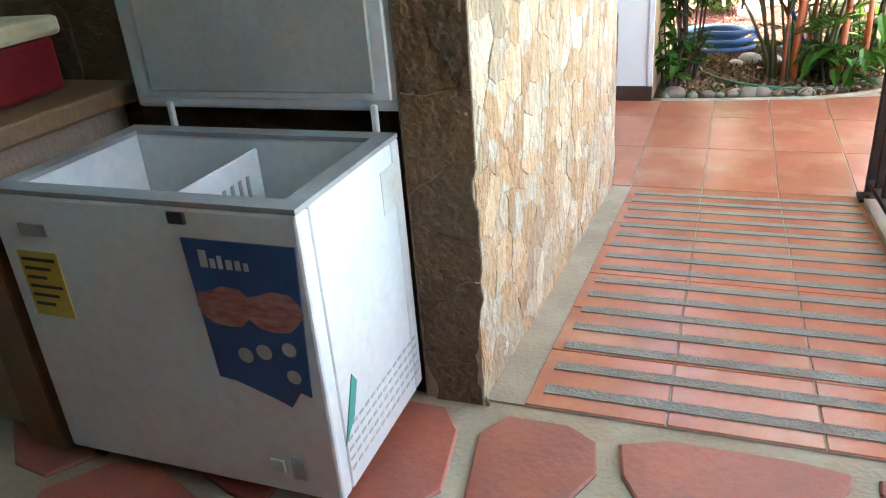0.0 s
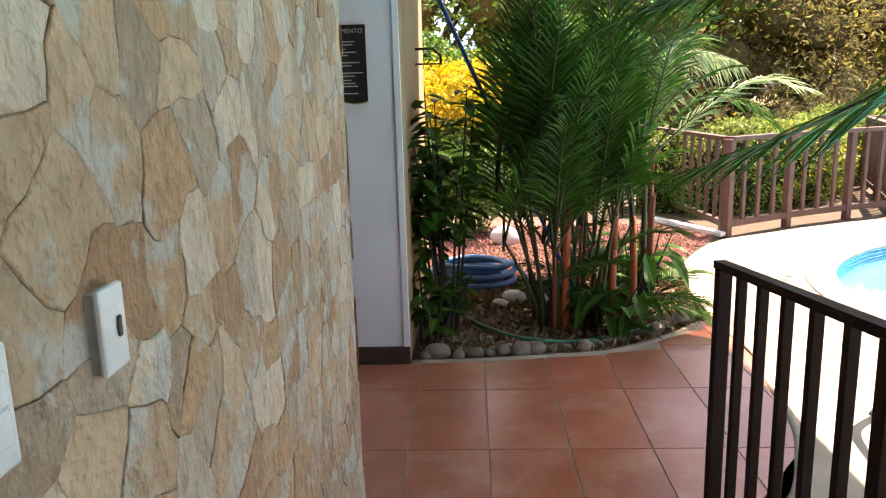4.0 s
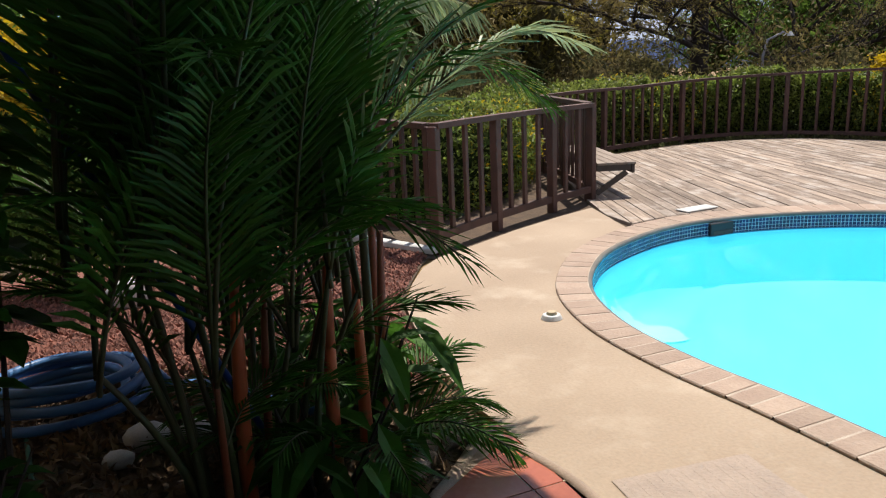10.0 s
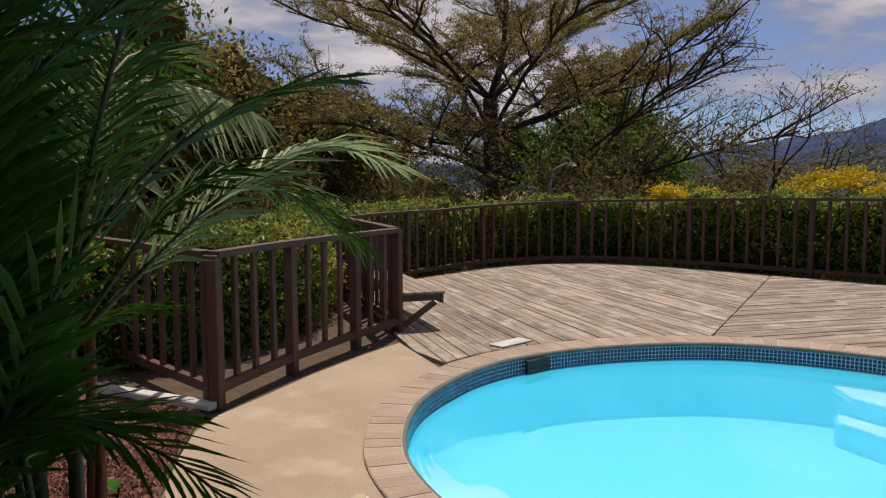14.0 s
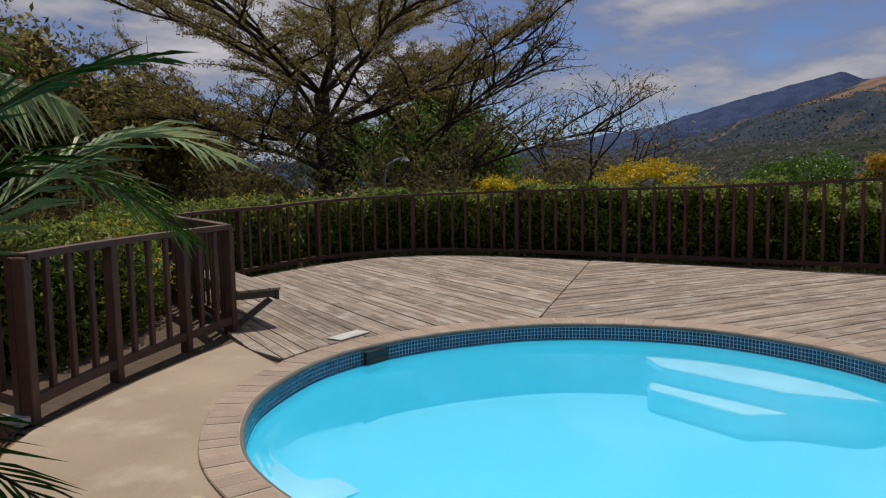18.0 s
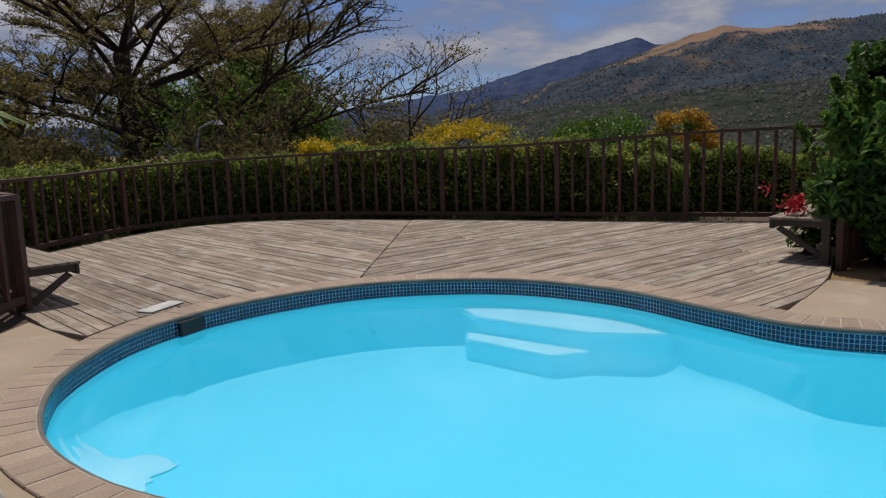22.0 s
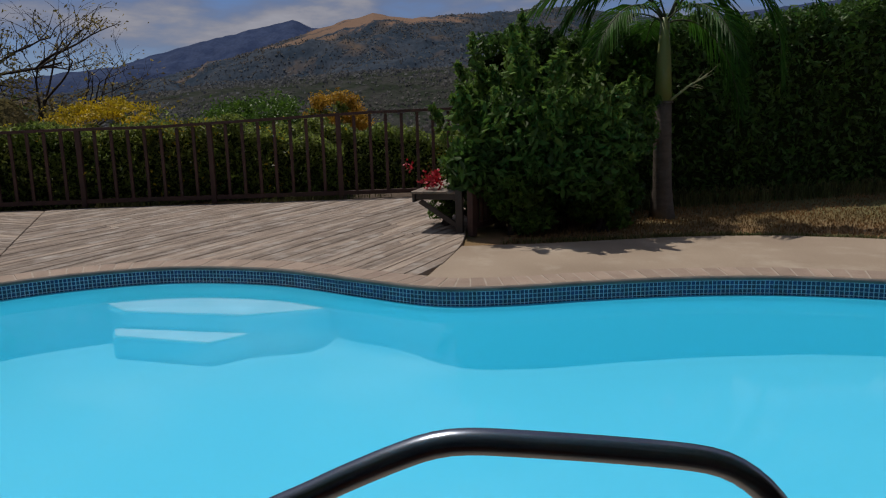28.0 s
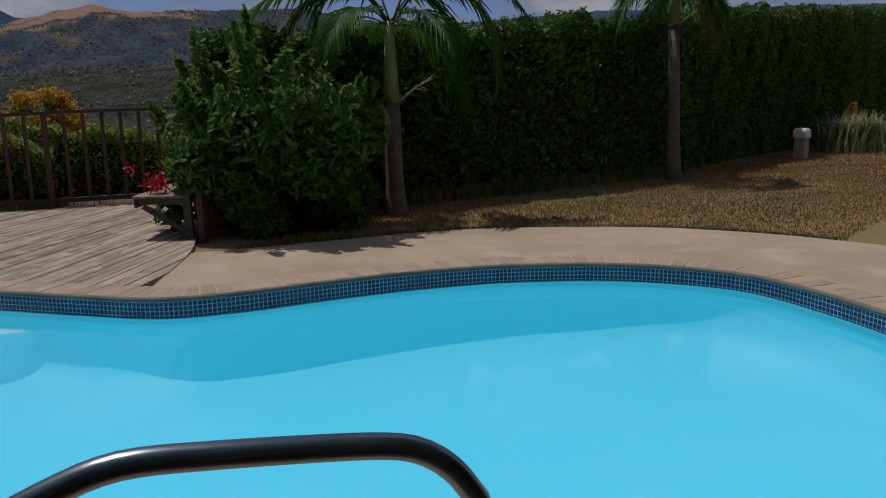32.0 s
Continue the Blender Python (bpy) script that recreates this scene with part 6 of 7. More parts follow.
# stray palm whose fronds hang into the porch
rng = random.Random(12)
pt = tagged(empty("palm_tree", 2.35, 1.9, 0), "garden palm beside the ramp with long arching fronds", "palm")
v, f = tube([(0, 0, -0.05), (0.02, 0.02, 1.0), (0, 0.05, 2.1)], [0.09, 0.07, 0.06], 10)
raw("trunk", v, f, palm_bark, pt, smooth=True)
for k, pth in enumerate((((0, 0.05, 2.05), (-0.35, 0.3, 2.08), (-0.75, 0.52, 1.84), (-1.1, 0.66, 1.62), (-1.36, 0.74, 1.50)),
                         ((0, 0.05, 2.1), (-0.35, 0.3, 2.28), (-0.75, 0.52, 2.16), (-1.15, 0.68, 1.99), (-1.5, 0.76, 1.87)),
                         ((0, 0.05, 2.1), (-0.2, 0.5, 2.45), (-0.45, 0.95, 2.4), (-0.7, 1.3, 2.2)))):
    frond("frond", (0, 0, 2), (-1, 0.5, 0.4), 1.7, 1.5, palm_leaf, pt, rng, leaflets=40, leaf=0.42, width=0.026, droop=0.5, path=pth)
for d, ln, ar in (((0.5, 0.4, 1.1), 1.4, 1.3), ((0.6, -0.7, 0.9), 1.5, 1.4), ((-0.25, -0.9, 1.0), 1.5, 1.5)):
    frond("frond", (0, 0.05, 2.1), d, ln, ar, palm_leaf, pt, rng, leaflets=44, leaf=0.5, width=0.03, droop=0.5)


# ---- benches ----
def bench(x, y, rz, length, depth, z, label, flip=1):
    th = tagged(empty("bench", x, y, 0, rz), label, "bench")
    n = 4
    w = depth / n
    for i in range(n):
        part("seat_board", boxm(i * w + 0.004, (i + 1) * w - 0.004, 0, length, z - 0.028, z, 0.004), bench_wood, th)
    part("front_apron", boxm(depth - 0.045, depth - 0.012, 0.02, length - 0.02, z - 0.13, z - 0.029, 0.003), bench_dark, th)
    for yy in (0.03, length * 0.5, length - 0.08):
        part("bearer", boxm(0.0, depth - 0.05, yy, yy + 0.045, z - 0.10, z - 0.029, 0.003), bench_dark, th)
        v, f = [], []
        for (a, b) in ((0.0, 0.06), (depth - 0.1, z - 0.12)):
            for s, q in ((0, -0.03), (0.04, -0.03), (0.04, 0.03), (0, 0.03)):
                v.append((a + q * 0.7, yy + s, b - q * 0.7 + 0.0))
        raw("brace", v, [(0, 1, 5, 4), (1, 2, 6, 5), (2, 3, 7, 6), (3, 0, 4, 7), (3, 2, 1, 0), (4, 5, 6, 7)], bench_dark, th)
    return th


bench_1 = bench(5.87, 10.58, -20, 2.1, 0.46, 0.42, "weathered grey timber bench fixed to the fence")
tagged(bench_1, group="deck benches")
bench_2 = bench(11.62, 3.34, 73.7, 1.6, 0.60, 0.50, "weathered grey timber bench at the end of the deck")
tagged(bench_2, group="deck benches")
part("end_post", boxm(-0.05, 0.035, 1.56, 1.645, 0, 0.53, 0.004), bench_dark, bench_2)
end_fence = fence("fence", smooth_open([(10.02, 3.64), (10.3, 3.42), (10.6, 3.25)], 6), lambda s: 0.58, "low dark slatted fence beside the bench", 0.1, 6, 0.1)

# ---- pool fittings ----
mos_v, mos_f = [], []
TILE = 0.036
per = sum(float(np.linalg.norm(np.array(POOL[(i + 1) % cop_n]) - np.array(POOL[i]))) for i in range(cop_n))
cnt = int(per / TILE)
ring = resample([np.array(p) for p in POOL] + [np.array(POOL[0])], cnt)
face = offset_closed(ring[:-1], -0.006)
backp = offset_closed(ring[:-1], 0.001)
for i in range(cnt):
    j = (i + 1) % cnt
    a, b, a2, b2 = face[i], face[j], backp[i], backp[j]
    t = (b - a) * 0.09
    for r in range(5):
        z0 = -0.202 + r * TILE + 0.0026
        z1 = z0 + TILE - 0.0052
        o = len(mos_v)
        for p, q in ((a + t, a2 + t), (b - t, b2 - t)):
            for z in (z0, z1):
                mos_v += [(p[0] - PO[0], p[1] - PO[1], z), (q[0] - PO[0], q[1] - PO[1], z)]
        # order: a z0 front/back, a z1 front/back, b z0 front/back, b z1 front/back
        mos_f += [(o, o + 4, o + 6, o + 2), (o, o + 2, o + 3, o + 1), (o + 4, o + 5, o + 7, o + 6), (o + 2, o + 6, o + 7, o + 3)]
mos = raw("mosaic_tiles", mos_v, mos_f, pool_tile, pool)
tagged(mos, "dark blue glass mosaic tiles along the waterline", kind="stuff")
v, f = band(offset_closed(POOL, -0.0042), -0.015, offset_closed(POOL, -0.0042), -0.205)
raw("tile_grout", v, f, grout, pool, smooth=True)
# underwater steps
def step(name, pts, z):
    q = [(p[0] - PO[0], p[1] - PO[1]) for p in pts]
    v, f = prism(q, DEPTH, z - 0.012, 0.03)
    st = raw(name, v, f, pool_plaster, pool)
    c = sum(np.array(p) for p in q) / len(q)
    # white slab on the step's top: sunlight on the tread put into its colour
    v, f = prism([tuple(c + (np.array(p) - c) * 0.96) for p in q], z - 0.02, z, 0.006)
    raw("tread", v, f, sunlit_white, st)


step("pool_step", [(8.35, 7.35), (7.95, 6.95), (7.7, 5.75), (7.85, 5.02), (8.25, 5.6), (8.45, 6.3), (8.45, 6.8)], -0.28)
step("pool_step", [(7.93, 7.05), (7.7, 6.94), (7.42, 6.0), (7.66, 5.7), (7.72, 5.72), (7.93, 6.9)], -0.44)
sk = tagged(empty("pool_skimmer", 6.16, 8.935, -0.12, 0), "dark skimmer opening in the pool wall", "skimmer")
part("frame", boxm(-0.145, 0.145, -0.03, 0.01, -0.11, 0.095, 0.006), black_plastic, sk)
part("flap", boxm(-0.12, 0.12, -0.036, -0.028, -0.09, 0.02, 0.004), bench_dark, sk)
lid = part("skimmer_lid", boxm(-0.22, 0.22, -0.09, 0.09, 0, 0.014, 0.005), plate_white)
lid.matrix_basis = pose(6.3, 9.42, 0.016, 0, 0, 4)
tagged(lid, "white plastic cover plate lying on the deck", "cover plate")
capv = bmesh.new()
bmesh.ops.create_cone(capv, cap_ends=True, segments=20, radius1=0.07, radius2=0.055, depth=0.03)
bmesh.ops.bevel(capv, geom=capv.edges[:], offset=0.005, segments=2, affect='EDGES', profile=0.5)
pc = empty("drain_cap", 3.157, 7.26, 0.0)
part("base", capv, plate_white, pc)
pc.children[0].location.z = 0.015
bm = bmesh.new()
bmesh.ops.create_cone(bm, cap_ends=True, segments=16, radius1=0.035, radius2=0.03, depth=0.02)
bmesh.ops.translate(bm, vec=(0, 0, 0.038), verts=bm.verts)
part("knob", bm, cream, pc)
tagged(pc, "round white plastic cap on the concrete walk", "cap")
hatch = tagged(empty("access_hatch", 2.6, 5.29, 0.0, -8), "square ribbed concrete access cover in the walk", "hatch")
part("frame", boxm(-0.30, 0.30, -0.2, 0.2, -0.02, 0.005, 0.002), hatch_grey, hatch)
for k in range(11):
    part("rib", boxm(-0.27 + k * 0.05, -0.24 + k * 0.05, -0.17, 0.17, 0.004, 0.0056, 0.0005), hatch_grey, hatch)

# handrail in front of the pool
hr = tagged(empty("pool_handrail", 2.5, 3.7, 0), "bent dark polished steel tube handrail at the pool side", "handrail")
prof = [(0.0, 0.80, 0.0), (0.0, 0.795, 0.35), (0.0, 0.775, 0.56), (0.0, 0.71, 0.685), (0.0, 0.60, 0.755), (0.0, 0.50, 0.80), (0.0, 0.43, 0.832), (0.0, 0.34, 0.869), (0.0, 0.275, 0.890), (0.0, 0.21, 0.896), (0.0, 0.10, 0.888),
        (0.0, -0.06, 0.872), (0.0, -0.19, 0.855), (0.0, -0.255, 0.836), (0.0, -0.31, 0.798), (0.0, -0.35, 0.748), (0.0, -0.38, 0.68), (0.0, -0.42, 0.4), (0.0, -0.43, 0.0)]
hp = smooth_open(prof, 90)
v, f = tube([tuple(p) for p in hp], 0.0245, 14)
raw("tube", v, f, steel_dark, hr, smooth=True)
for x, y, z in ((0, 0.80, 0.01), (0, -0.43, 0.01)):
    bm = bmesh.new()
    bmesh.ops.create_cone(bm, cap_ends=True, segments=18, radius1=0.055, radius2=0.045, depth=0.02)
    bmesh.ops.translate(bm, vec=(x, y, z), verts=bm.verts)
    part("flange", bm, steel_dark, hr)


# ---- lawn side ----
def palm_tree(x, y, ring, shaft, lean, label, seed, count=9, length=1.7, z=0.0, dead=False, r=0.105):
    rng = random.Random(seed)
    th = tagged(empty("palm_tree", x, y, z), label, "palm")
    pts = [(lean[0] * s, lean[1] * s, ring * s) for s in (0, 0.08, 0.3, 0.65, 1.0)]
    v, f = tube([(0, 0, -0.05)] + pts[1:], [r * 1.55, r * 1.3, r * 1.05, r * 0.98, r * 0.95], 14)
    raw("trunk", v, f, palm_bark, th, smooth=True)
    v, f = tube([(lean[0], lean[1], ring - 0.01), (lean[0], lean[1], ring + 0.02)], r * 1.12, 14)
    raw("ring_scar", v, f, palm_bark, th)
    top = Vector((lean[0] * 1.1, lean[1] * 1.1, ring + shaft))
    v, f = tube([(lean[0], lean[1], ring + 0.01), (lean[0] * 1.05, lean[1] * 1.05, ring + shaft * 0.5), top], [r * 1.0, r * 0.8, r * 0.45], 12)
    raw("crownshaft", v, f, crownshaft, th, smooth=True)
    for k in range(count):
        a = k * 6.283 / count + rng.uniform(-0.25, 0.25)
        d = Vector((math.cos(a), math.sin(a), rng.uniform(0.25, 0.9)))
        frond("frond", top - Vector((0, 0, 0.08)), d, length * rng.uniform(0.85, 1.1), rng.uniform(2.2, 3.2), palm_leaf, th, rng, leaflets=46, leaf=0.55, width=0.04, droop=0.75)
    # flower stalk under the crownshaft
    v, f = tube([(lean[0] - r * 0.6, lean[1] - r * 0.7, ring + 0.03), (lean[0] - r, lean[1] - 0.32, ring + 0.22), (lean[0] - r, lean[1] - 0.55, ring + 0.32)], [0.02, 0.013, 0.004], 6)
    st = raw("flower_stalk", v, f, variegated, th)
    tv, tf = [], []
    for k in range(9):
        q = Vector((lean[0] - r, lean[1] - 0.25 - 0.03 * k, ring + 0.18 + 0.016 * k))
        v, f = tube([q, q + Vector((rng.uniform(-0.12, 0.12), -0.16, rng.uniform(-0.05, 0.2)))], [0.006, 0.002], 4)
        o = len(tv)
        tv += v
        tf += [tuple(i + o for i in g) for g in f]
    raw("twigs", tv, tf, variegated, st)
    if dead:
        for k in range(2):
            frond("dead_frond", top - Vector((0, 0, 0.15)), Vector((-0.3 + 0.3 * k, -0.9, 0.1)), 1.5, 3.2, dry_leaf, th, rng, leaflets=34, leaf=0.45, width=0.03, droop=1.0)
    return th


pt1 = palm_tree(11.1, 1.1, 1.47, 1.05, (-0.02, 0.03), "palm with grey trunk and green crownshaft on the lawn edge", 81, 5, 1.7, r=0.115)
tagged(pt1, group="lawn palms")
rng = random.Random(84)
for pth in (((0, 0), (0.5, 0.5), (1.2, 0.5), (1.85, 0.12), (2.15, -0.35)), ((0, 0), (0.35, 0.42), (0.9, 0.42), (1.3, 0.0), (1.45, -0.5)), ((0, 0), (0.2, 0.5), (0.5, 0.62), (0.85, 0.35), (1.0, -0.1)),
            ((0, 0), (-0.4, 0.45), (-0.95, 0.42), (-1.28, -0.05), (-1.38, -0.75)), ((0, 0), (-0.25, 0.36), (-0.6, 0.26), (-0.85, -0.2), (-0.9, -0.6)), ((0, 0), (-0.3, 0.6), (-0.8, 0.8), (-1.35, 0.6), (-1.75, 0.15))):
    frond("frond", (0, 0, 2.6), (1, 0, 1), 1.9, 1, palm_leaf, pt1, rng, leaflets=46, leaf=0.5, width=0.05, droop=0.95, path=[(0.26 * a, 0.966 * a, 2.48 + b) for a, b in pth])
tagged(palm_tree(13.1, -4.8, 2.75, 0.9, (0.1, 0.05), "taller palm with hanging dead fronds before the hedge", 82, 10, 1.6, 0.03, True), group="lawn palms")
tagged(palm_tree(18.3, -8.9, 2.9, 1.0, (0.0, 0.1), "palm rising above the tall hedge", 83, 9, 1.7, 0.05), group="lawn palms")
bol = tagged(empty("garden_bollard", 15.4, -10.0, 0.06, 25), "short grey garden light post with a white rounded top", "bollard")
part("body", boxm(-0.13, 0.13, -0.13, 0.13, 0, 0.5, 0.012), cement, bol)
bm = boxm(-0.15, 0.15, -0.15, 0.15, 0.5, 0.72)
bmesh.ops.bevel(bm, geom=[e for e in bm.edges if all(q.co.z > 0.6 for q in e.verts)], offset=0.08, segments=4, affect='EDGES', profile=0.5)
part("cap", bm, plate_white, bol, "white rounded cap")


def blades(name, pts, z, h, mat, label, cat, seed, width=0.008, spreadout=0.6):
    r = np.random.RandomState(seed)
    n = len(pts)
    p = np.column_stack([np.array(pts)[:, :2], z if np.ndim(z) else np.full(n, z)])
    a = r.uniform(0, 6.283, n)
    d = np.column_stack([np.cos(a), np.sin(a), np.zeros(n)])
    s = np.column_stack([-np.sin(a), np.cos(a), np.zeros(n)]) * width * 0.5
    hh = (h * r.uniform(0.5, 1.3, n))[:, None]
    lean = r.uniform(0.1, spreadout, n)[:, None]
    m = p + d * hh * lean * 0.35 + np.array([0, 0, 1]) * hh * 0.6
    e = p + d * hh * lean + np.array([0, 0, 1]) * hh * (1 - 0.35 * lean)
    v = np.stack([p - s, p + s, m - s * 0.8, m + s * 0.8, e], 1).reshape(-1, 3)
    k = np.arange(n)[:, None] * 5
    f = np.concatenate([k + np.array([[0, 1, 3]]), k + np.array([[0, 3, 2]]), k + np.array([[2, 3, 4]])])
    ob = raw(name, v, f, mat)
    return tagged(ob, label, cat, kind="stuff")


rs = np.random.RandomState(15)
LAWN = [(9.5, 3.3), (9.62, 1.5), (9.6, 0.8), (9.4, 0.1), (9.1, -0.7), (8.7, -1.5), (8.2, -2.1), (7.3, -2.7), (9, -6), (13, -11), (17.5, -15.5), (19.2, -14.2), (17.6, -11.6), (16.0, -8.6), (14.0, -5.2), (13.3, -3.4), (12.6, -1.2), (12.3, 0.3), (11.8, 1.9), (11.0, 2.9)]
g = rs.uniform((7, -15.5), (19.2, 3.4), (190000, 2))
g = g[inside_many(LAWN, g[:, 0], g[:, 1])]
gz = -0.035 + 0.10 * np.clip((-g[:, 1] - 1.5) / 9, 0, 1) * np.clip((g[:, 0] - 6) / 5, 0, 1)
blades("lawn_grass", g, gz, 0.045, grass_blade, "dry straw coloured lawn grass", "grass", 16, 0.012, 1.2)
eg = []
for i in range(len(LAWN[:8]) - 1):
    a, b = np.array(LAWN[i]), np.array(LAWN[i + 1])
    for k in range(700):
        q = a + (b - a) * rs.uniform() + rs.normal(size=2) * 0.05 + np.array([0.03, 0])
        eg.append(q)
blades("edge_grass", np.array(eg), -0.035, 0.06, grass_green, "greener tufts along the concrete edge", "grass", 17, 0.01, 0.9)
hg = rs.uniform(0, 1, (2600, 1))
seg = [(11.4, 2.2), (12.0, 1.0), (12.4, -0.4), (12.8, -2.0), (13.5, -4.0), (14.6, -6.2)]
hx, hy = np.interp(hg[:, 0] * 5, range(6), [p[0] for p in seg]), np.interp(hg[:, 0] * 5, range(6), [p[1] for p in seg])
blades("hedge_foot_grass", np.column_stack([hx + rs.normal(size=2600) * 0.16, hy + rs.normal(size=2600) * 0.16]), -0.01, 0.28, grass_green, "tall weeds along the foot of the hedge", "grass", 18, 0.014, 0.8)
fw = rs.randint(20, 168, 5000)
fp = np.array([(FENCE_ARC[i][0], FENCE_ARC[i][1]) for i in fw]) + rs.normal(size=(5000, 2)) * 0.12
fp = fp[np.sin(fp[:, 0] * 3.1 + fp[:, 1] * 2.3) + rs.normal(size=5000) * 0.5 > 0.1]
blades("fence_foot_grass", fp, -0.02, 0.10, grass_green, "low green weeds along the foot of the fence", "grass", 20, 0.012, 1.0)
tuft = tagged(empty("grass_clump", 16.41, -12.81, 0.05), "pale variegated ornamental grass clump", "plant")
q = rs.normal(size=(1100, 2)) * 0.32
bl = blades("leafage", q, 0.04, 0.95, variegated, "", "", 19, 0.05, 1.1)
for kk in ("label", "category", "kind"):
    if kk in bl:
        del bl[kk]
bl.parent = tuft
bush("flowering_bush", 17.31, -13.51, 0.0, 0.4, 0.4, 0.72, 1500, leaf_orange, "rust coloured shrub before the hedge", 91, 0.09, 10)
# red flowers round the bench
fl = []
for c, n, s in (((10.45, 4.1, 0.60), 170, 0.07), ((11.9, 4.45, 0.68), 18, 0.05), ((10.35, 3.35, 0.40), 110, 0.06)):
    fl.append(np.array(c) + rs.normal(size=(n, 3)) * s)
rf = bush("flower_shrub", 10.75, 3.9, 0.0, 0.35, 0.3, 0.34, 700, leaf_bright, "red flowering shrub growing round the bench", 92, 0.08, 8)
c = np.concatenate(fl) - np.array([10.75, 3.9, 0.0])
leaf_cloud("blossom", c, 0.05, petal_red, rf, 93, ratio=0.8)
# ---- kitchen corner ----
FL = PORCH_UP
fz = tagged(empty("chest_freezer", -1.03, 0.39, FL), "white chest freezer standing open in the kitchen corner", "freezer")
FW, FD, FH = 0.825, 0.515, 0.785
part("front_panel", boxm(0, FW, 0, 0.05, 0.05, FH, 0.008, 2), freezer_white, fz)
part("back_panel", boxm(0, FW, FD - 0.05, FD, 0.05, FH, 0.008, 2), freezer_white, fz)
part("side_panel", boxm(0, 0.05, 0.051, FD - 0.051, 0.05, FH, 0.004), freezer_white, fz)
part("side_panel", boxm(FW - 0.05, FW, 0.051, FD - 0.051, 0.05, FH, 0.004), freezer_white, fz)
part("inner_floor", boxm(0.05, FW - 0.05, 0.05, FD - 0.05, 0.10, 0.14), freezer_white, fz)
part("motor_hump", boxm(FW - 0.30, FW - 0.051, 0.051, FD - 0.051, 0.14, 0.42, 0.01), freezer_white, fz)
rim = bmesh.new()
for x0, x1, y0, y1 in ((0.002, FW - 0.002, 0.002, 0.052), (0.002, FW - 0.002, FD - 0.052, FD - 0.002), (0.002, 0.052, 0.052, FD - 0.052), (FW - 0.052, FW - 0.002, 0.052, FD - 0.052)):
    boxm(x0, x1, y0, y1, FH, FH + 0.012, bm=rim)
part("rim_trim", rim, grey_plastic, fz, "grey plastic rim")
bk = part("wire_basket", boxm(0.44, 0.45, 0.07, FD - 0.07, 0.50, FH - 0.02, 0.003), freezer_white, fz, "white slotted basket wall")
for k in range(9):
    part("slot", boxm(0.4385, 0.4515, 0.10 + k * 0.034, 0.113 + k * 0.034, FH - 0.17, FH - 0.075), grey_plastic, bk)
ld = part("lid", boxm(0.02, FW + 0.02, FD + 0.012, FD + 0.075, FH + 0.06, FH + 0.64, 0.012, 2), freezer_white, fz)
part("gasket", boxm(0.05, FW - 0.01, FD + 0.004, FD + 0.013, FH + 0.09, FH + 0.61, 0.004), freezer_white, ld)
part("liner_panel", boxm(0.09, FW - 0.05, FD - 0.004, FD + 0.005, FH + 0.11, FH + 0.60, 0.004), lid_liner, ld, "grey inner liner of the lid")
for x in (0.14, FW - 0.06):
    part("hinge", boxm(x - 0.008, x + 0.008, FD - 0.005, FD + 0.012, FH - 0.06, FH + 0.08, 0.003), plate_white, fz)
part("lock", boxm(0.515, 0.56, -0.008, 0.002, FH - 0.037, FH - 0.01, 0.003), black_plastic, fz)
part("brand_plate", boxm(0.075, 0.16, -0.005, 0.002, FH - 0.10, FH - 0.068, 0.002), grey_plastic, fz, "small grey name plate")
yl = part("energy_label", boxm(0.045, 0.165, -0.003, 0.002, FH - 0.315, FH - 0.14), label_yellow, fz, "yellow energy label")
for k in range(6):
    part("print_bar", boxm(0.055, 0.155 - 0.02 * (k % 3), -0.0042, -0.0028, FH - 0.165 - k * 0.024, FH - 0.157 - k * 0.024), black_plastic, yl)
pv_, pf_ = [], []
PO_ = [(0.535, FH - 0.068), (0.812, FH - 0.068), (0.790, FH - 0.435), (0.765, FH - 0.425), (0.735, FH - 0.47), (0.70, FH - 0.455), (0.60, FH - 0.42), (0.555, FH - 0.415)]
for y in (0.001, -0.004):
    pv_ += [(x, y, z) for x, z in PO_]
n_ = len(PO_)
pf_ = [tuple(range(n_)), tuple(range(2 * n_ - 1, n_ - 1, -1))] + [(i, (i + 1) % n_, n_ + (i + 1) % n_, n_ + i) for i in range(n_)]
poster = raw("poster", pv_, pf_, poster_blue, fz)
poster["label"] = "torn blue advertising sticker"
bm = bmesh.new()
bmesh.ops.create_icosphere(bm, subdivisions=2, radius=1)
for q in bm.verts:
    q.co = Vector((q.co.x * 0.075, q.co.y * 0.003, q.co.z * 0.05)) * (1 + 0.25 * noise.noise(q.co * 2))
for dx in (0.615, 0.735):
    b2 = bm.copy()
    bmesh.ops.translate(b2, vec=(dx, -0.004, FH - 0.225), verts=b2.verts)
    part("printed_meat", b2, poster_meat, poster)
bm.free()
bm = bmesh.new()
for k, (x, w, h) in enumerate(((0.575, 0.018, 0.040), (0.60, 0.012, 0.022), (0.62, 0.010, 0.030), (0.64, 0.014, 0.022), (0.662, 0.012, 0.022), (0.683, 0.01, 0.018))):
    boxm(x, x + w, -0.0062, -0.0042, FH - 0.132, FH - 0.132 + h, bm=bm)
part("logo", bm, silver, poster, "pale logo shape")
for k, (x, z, r) in enumerate(((0.64, -0.345, 0.02), (0.69, -0.33, 0.02), (0.755, -0.315, 0.018), (0.755, -0.385, 0.018))):
    bm = bmesh.new()
    bmesh.ops.create_circle(bm, cap_ends=True, segments=14, radius=r)
    bmesh.ops.rotate(bm, cent=(0, 0, 0), matrix=Matrix.Rotation(radians(90), 3, 'X'), verts=bm.verts)
    bmesh.ops.translate(bm, vec=(x, -0.0046, FH + z), verts=bm.verts)
    part("printed_icon", bm, plate_shade, poster)
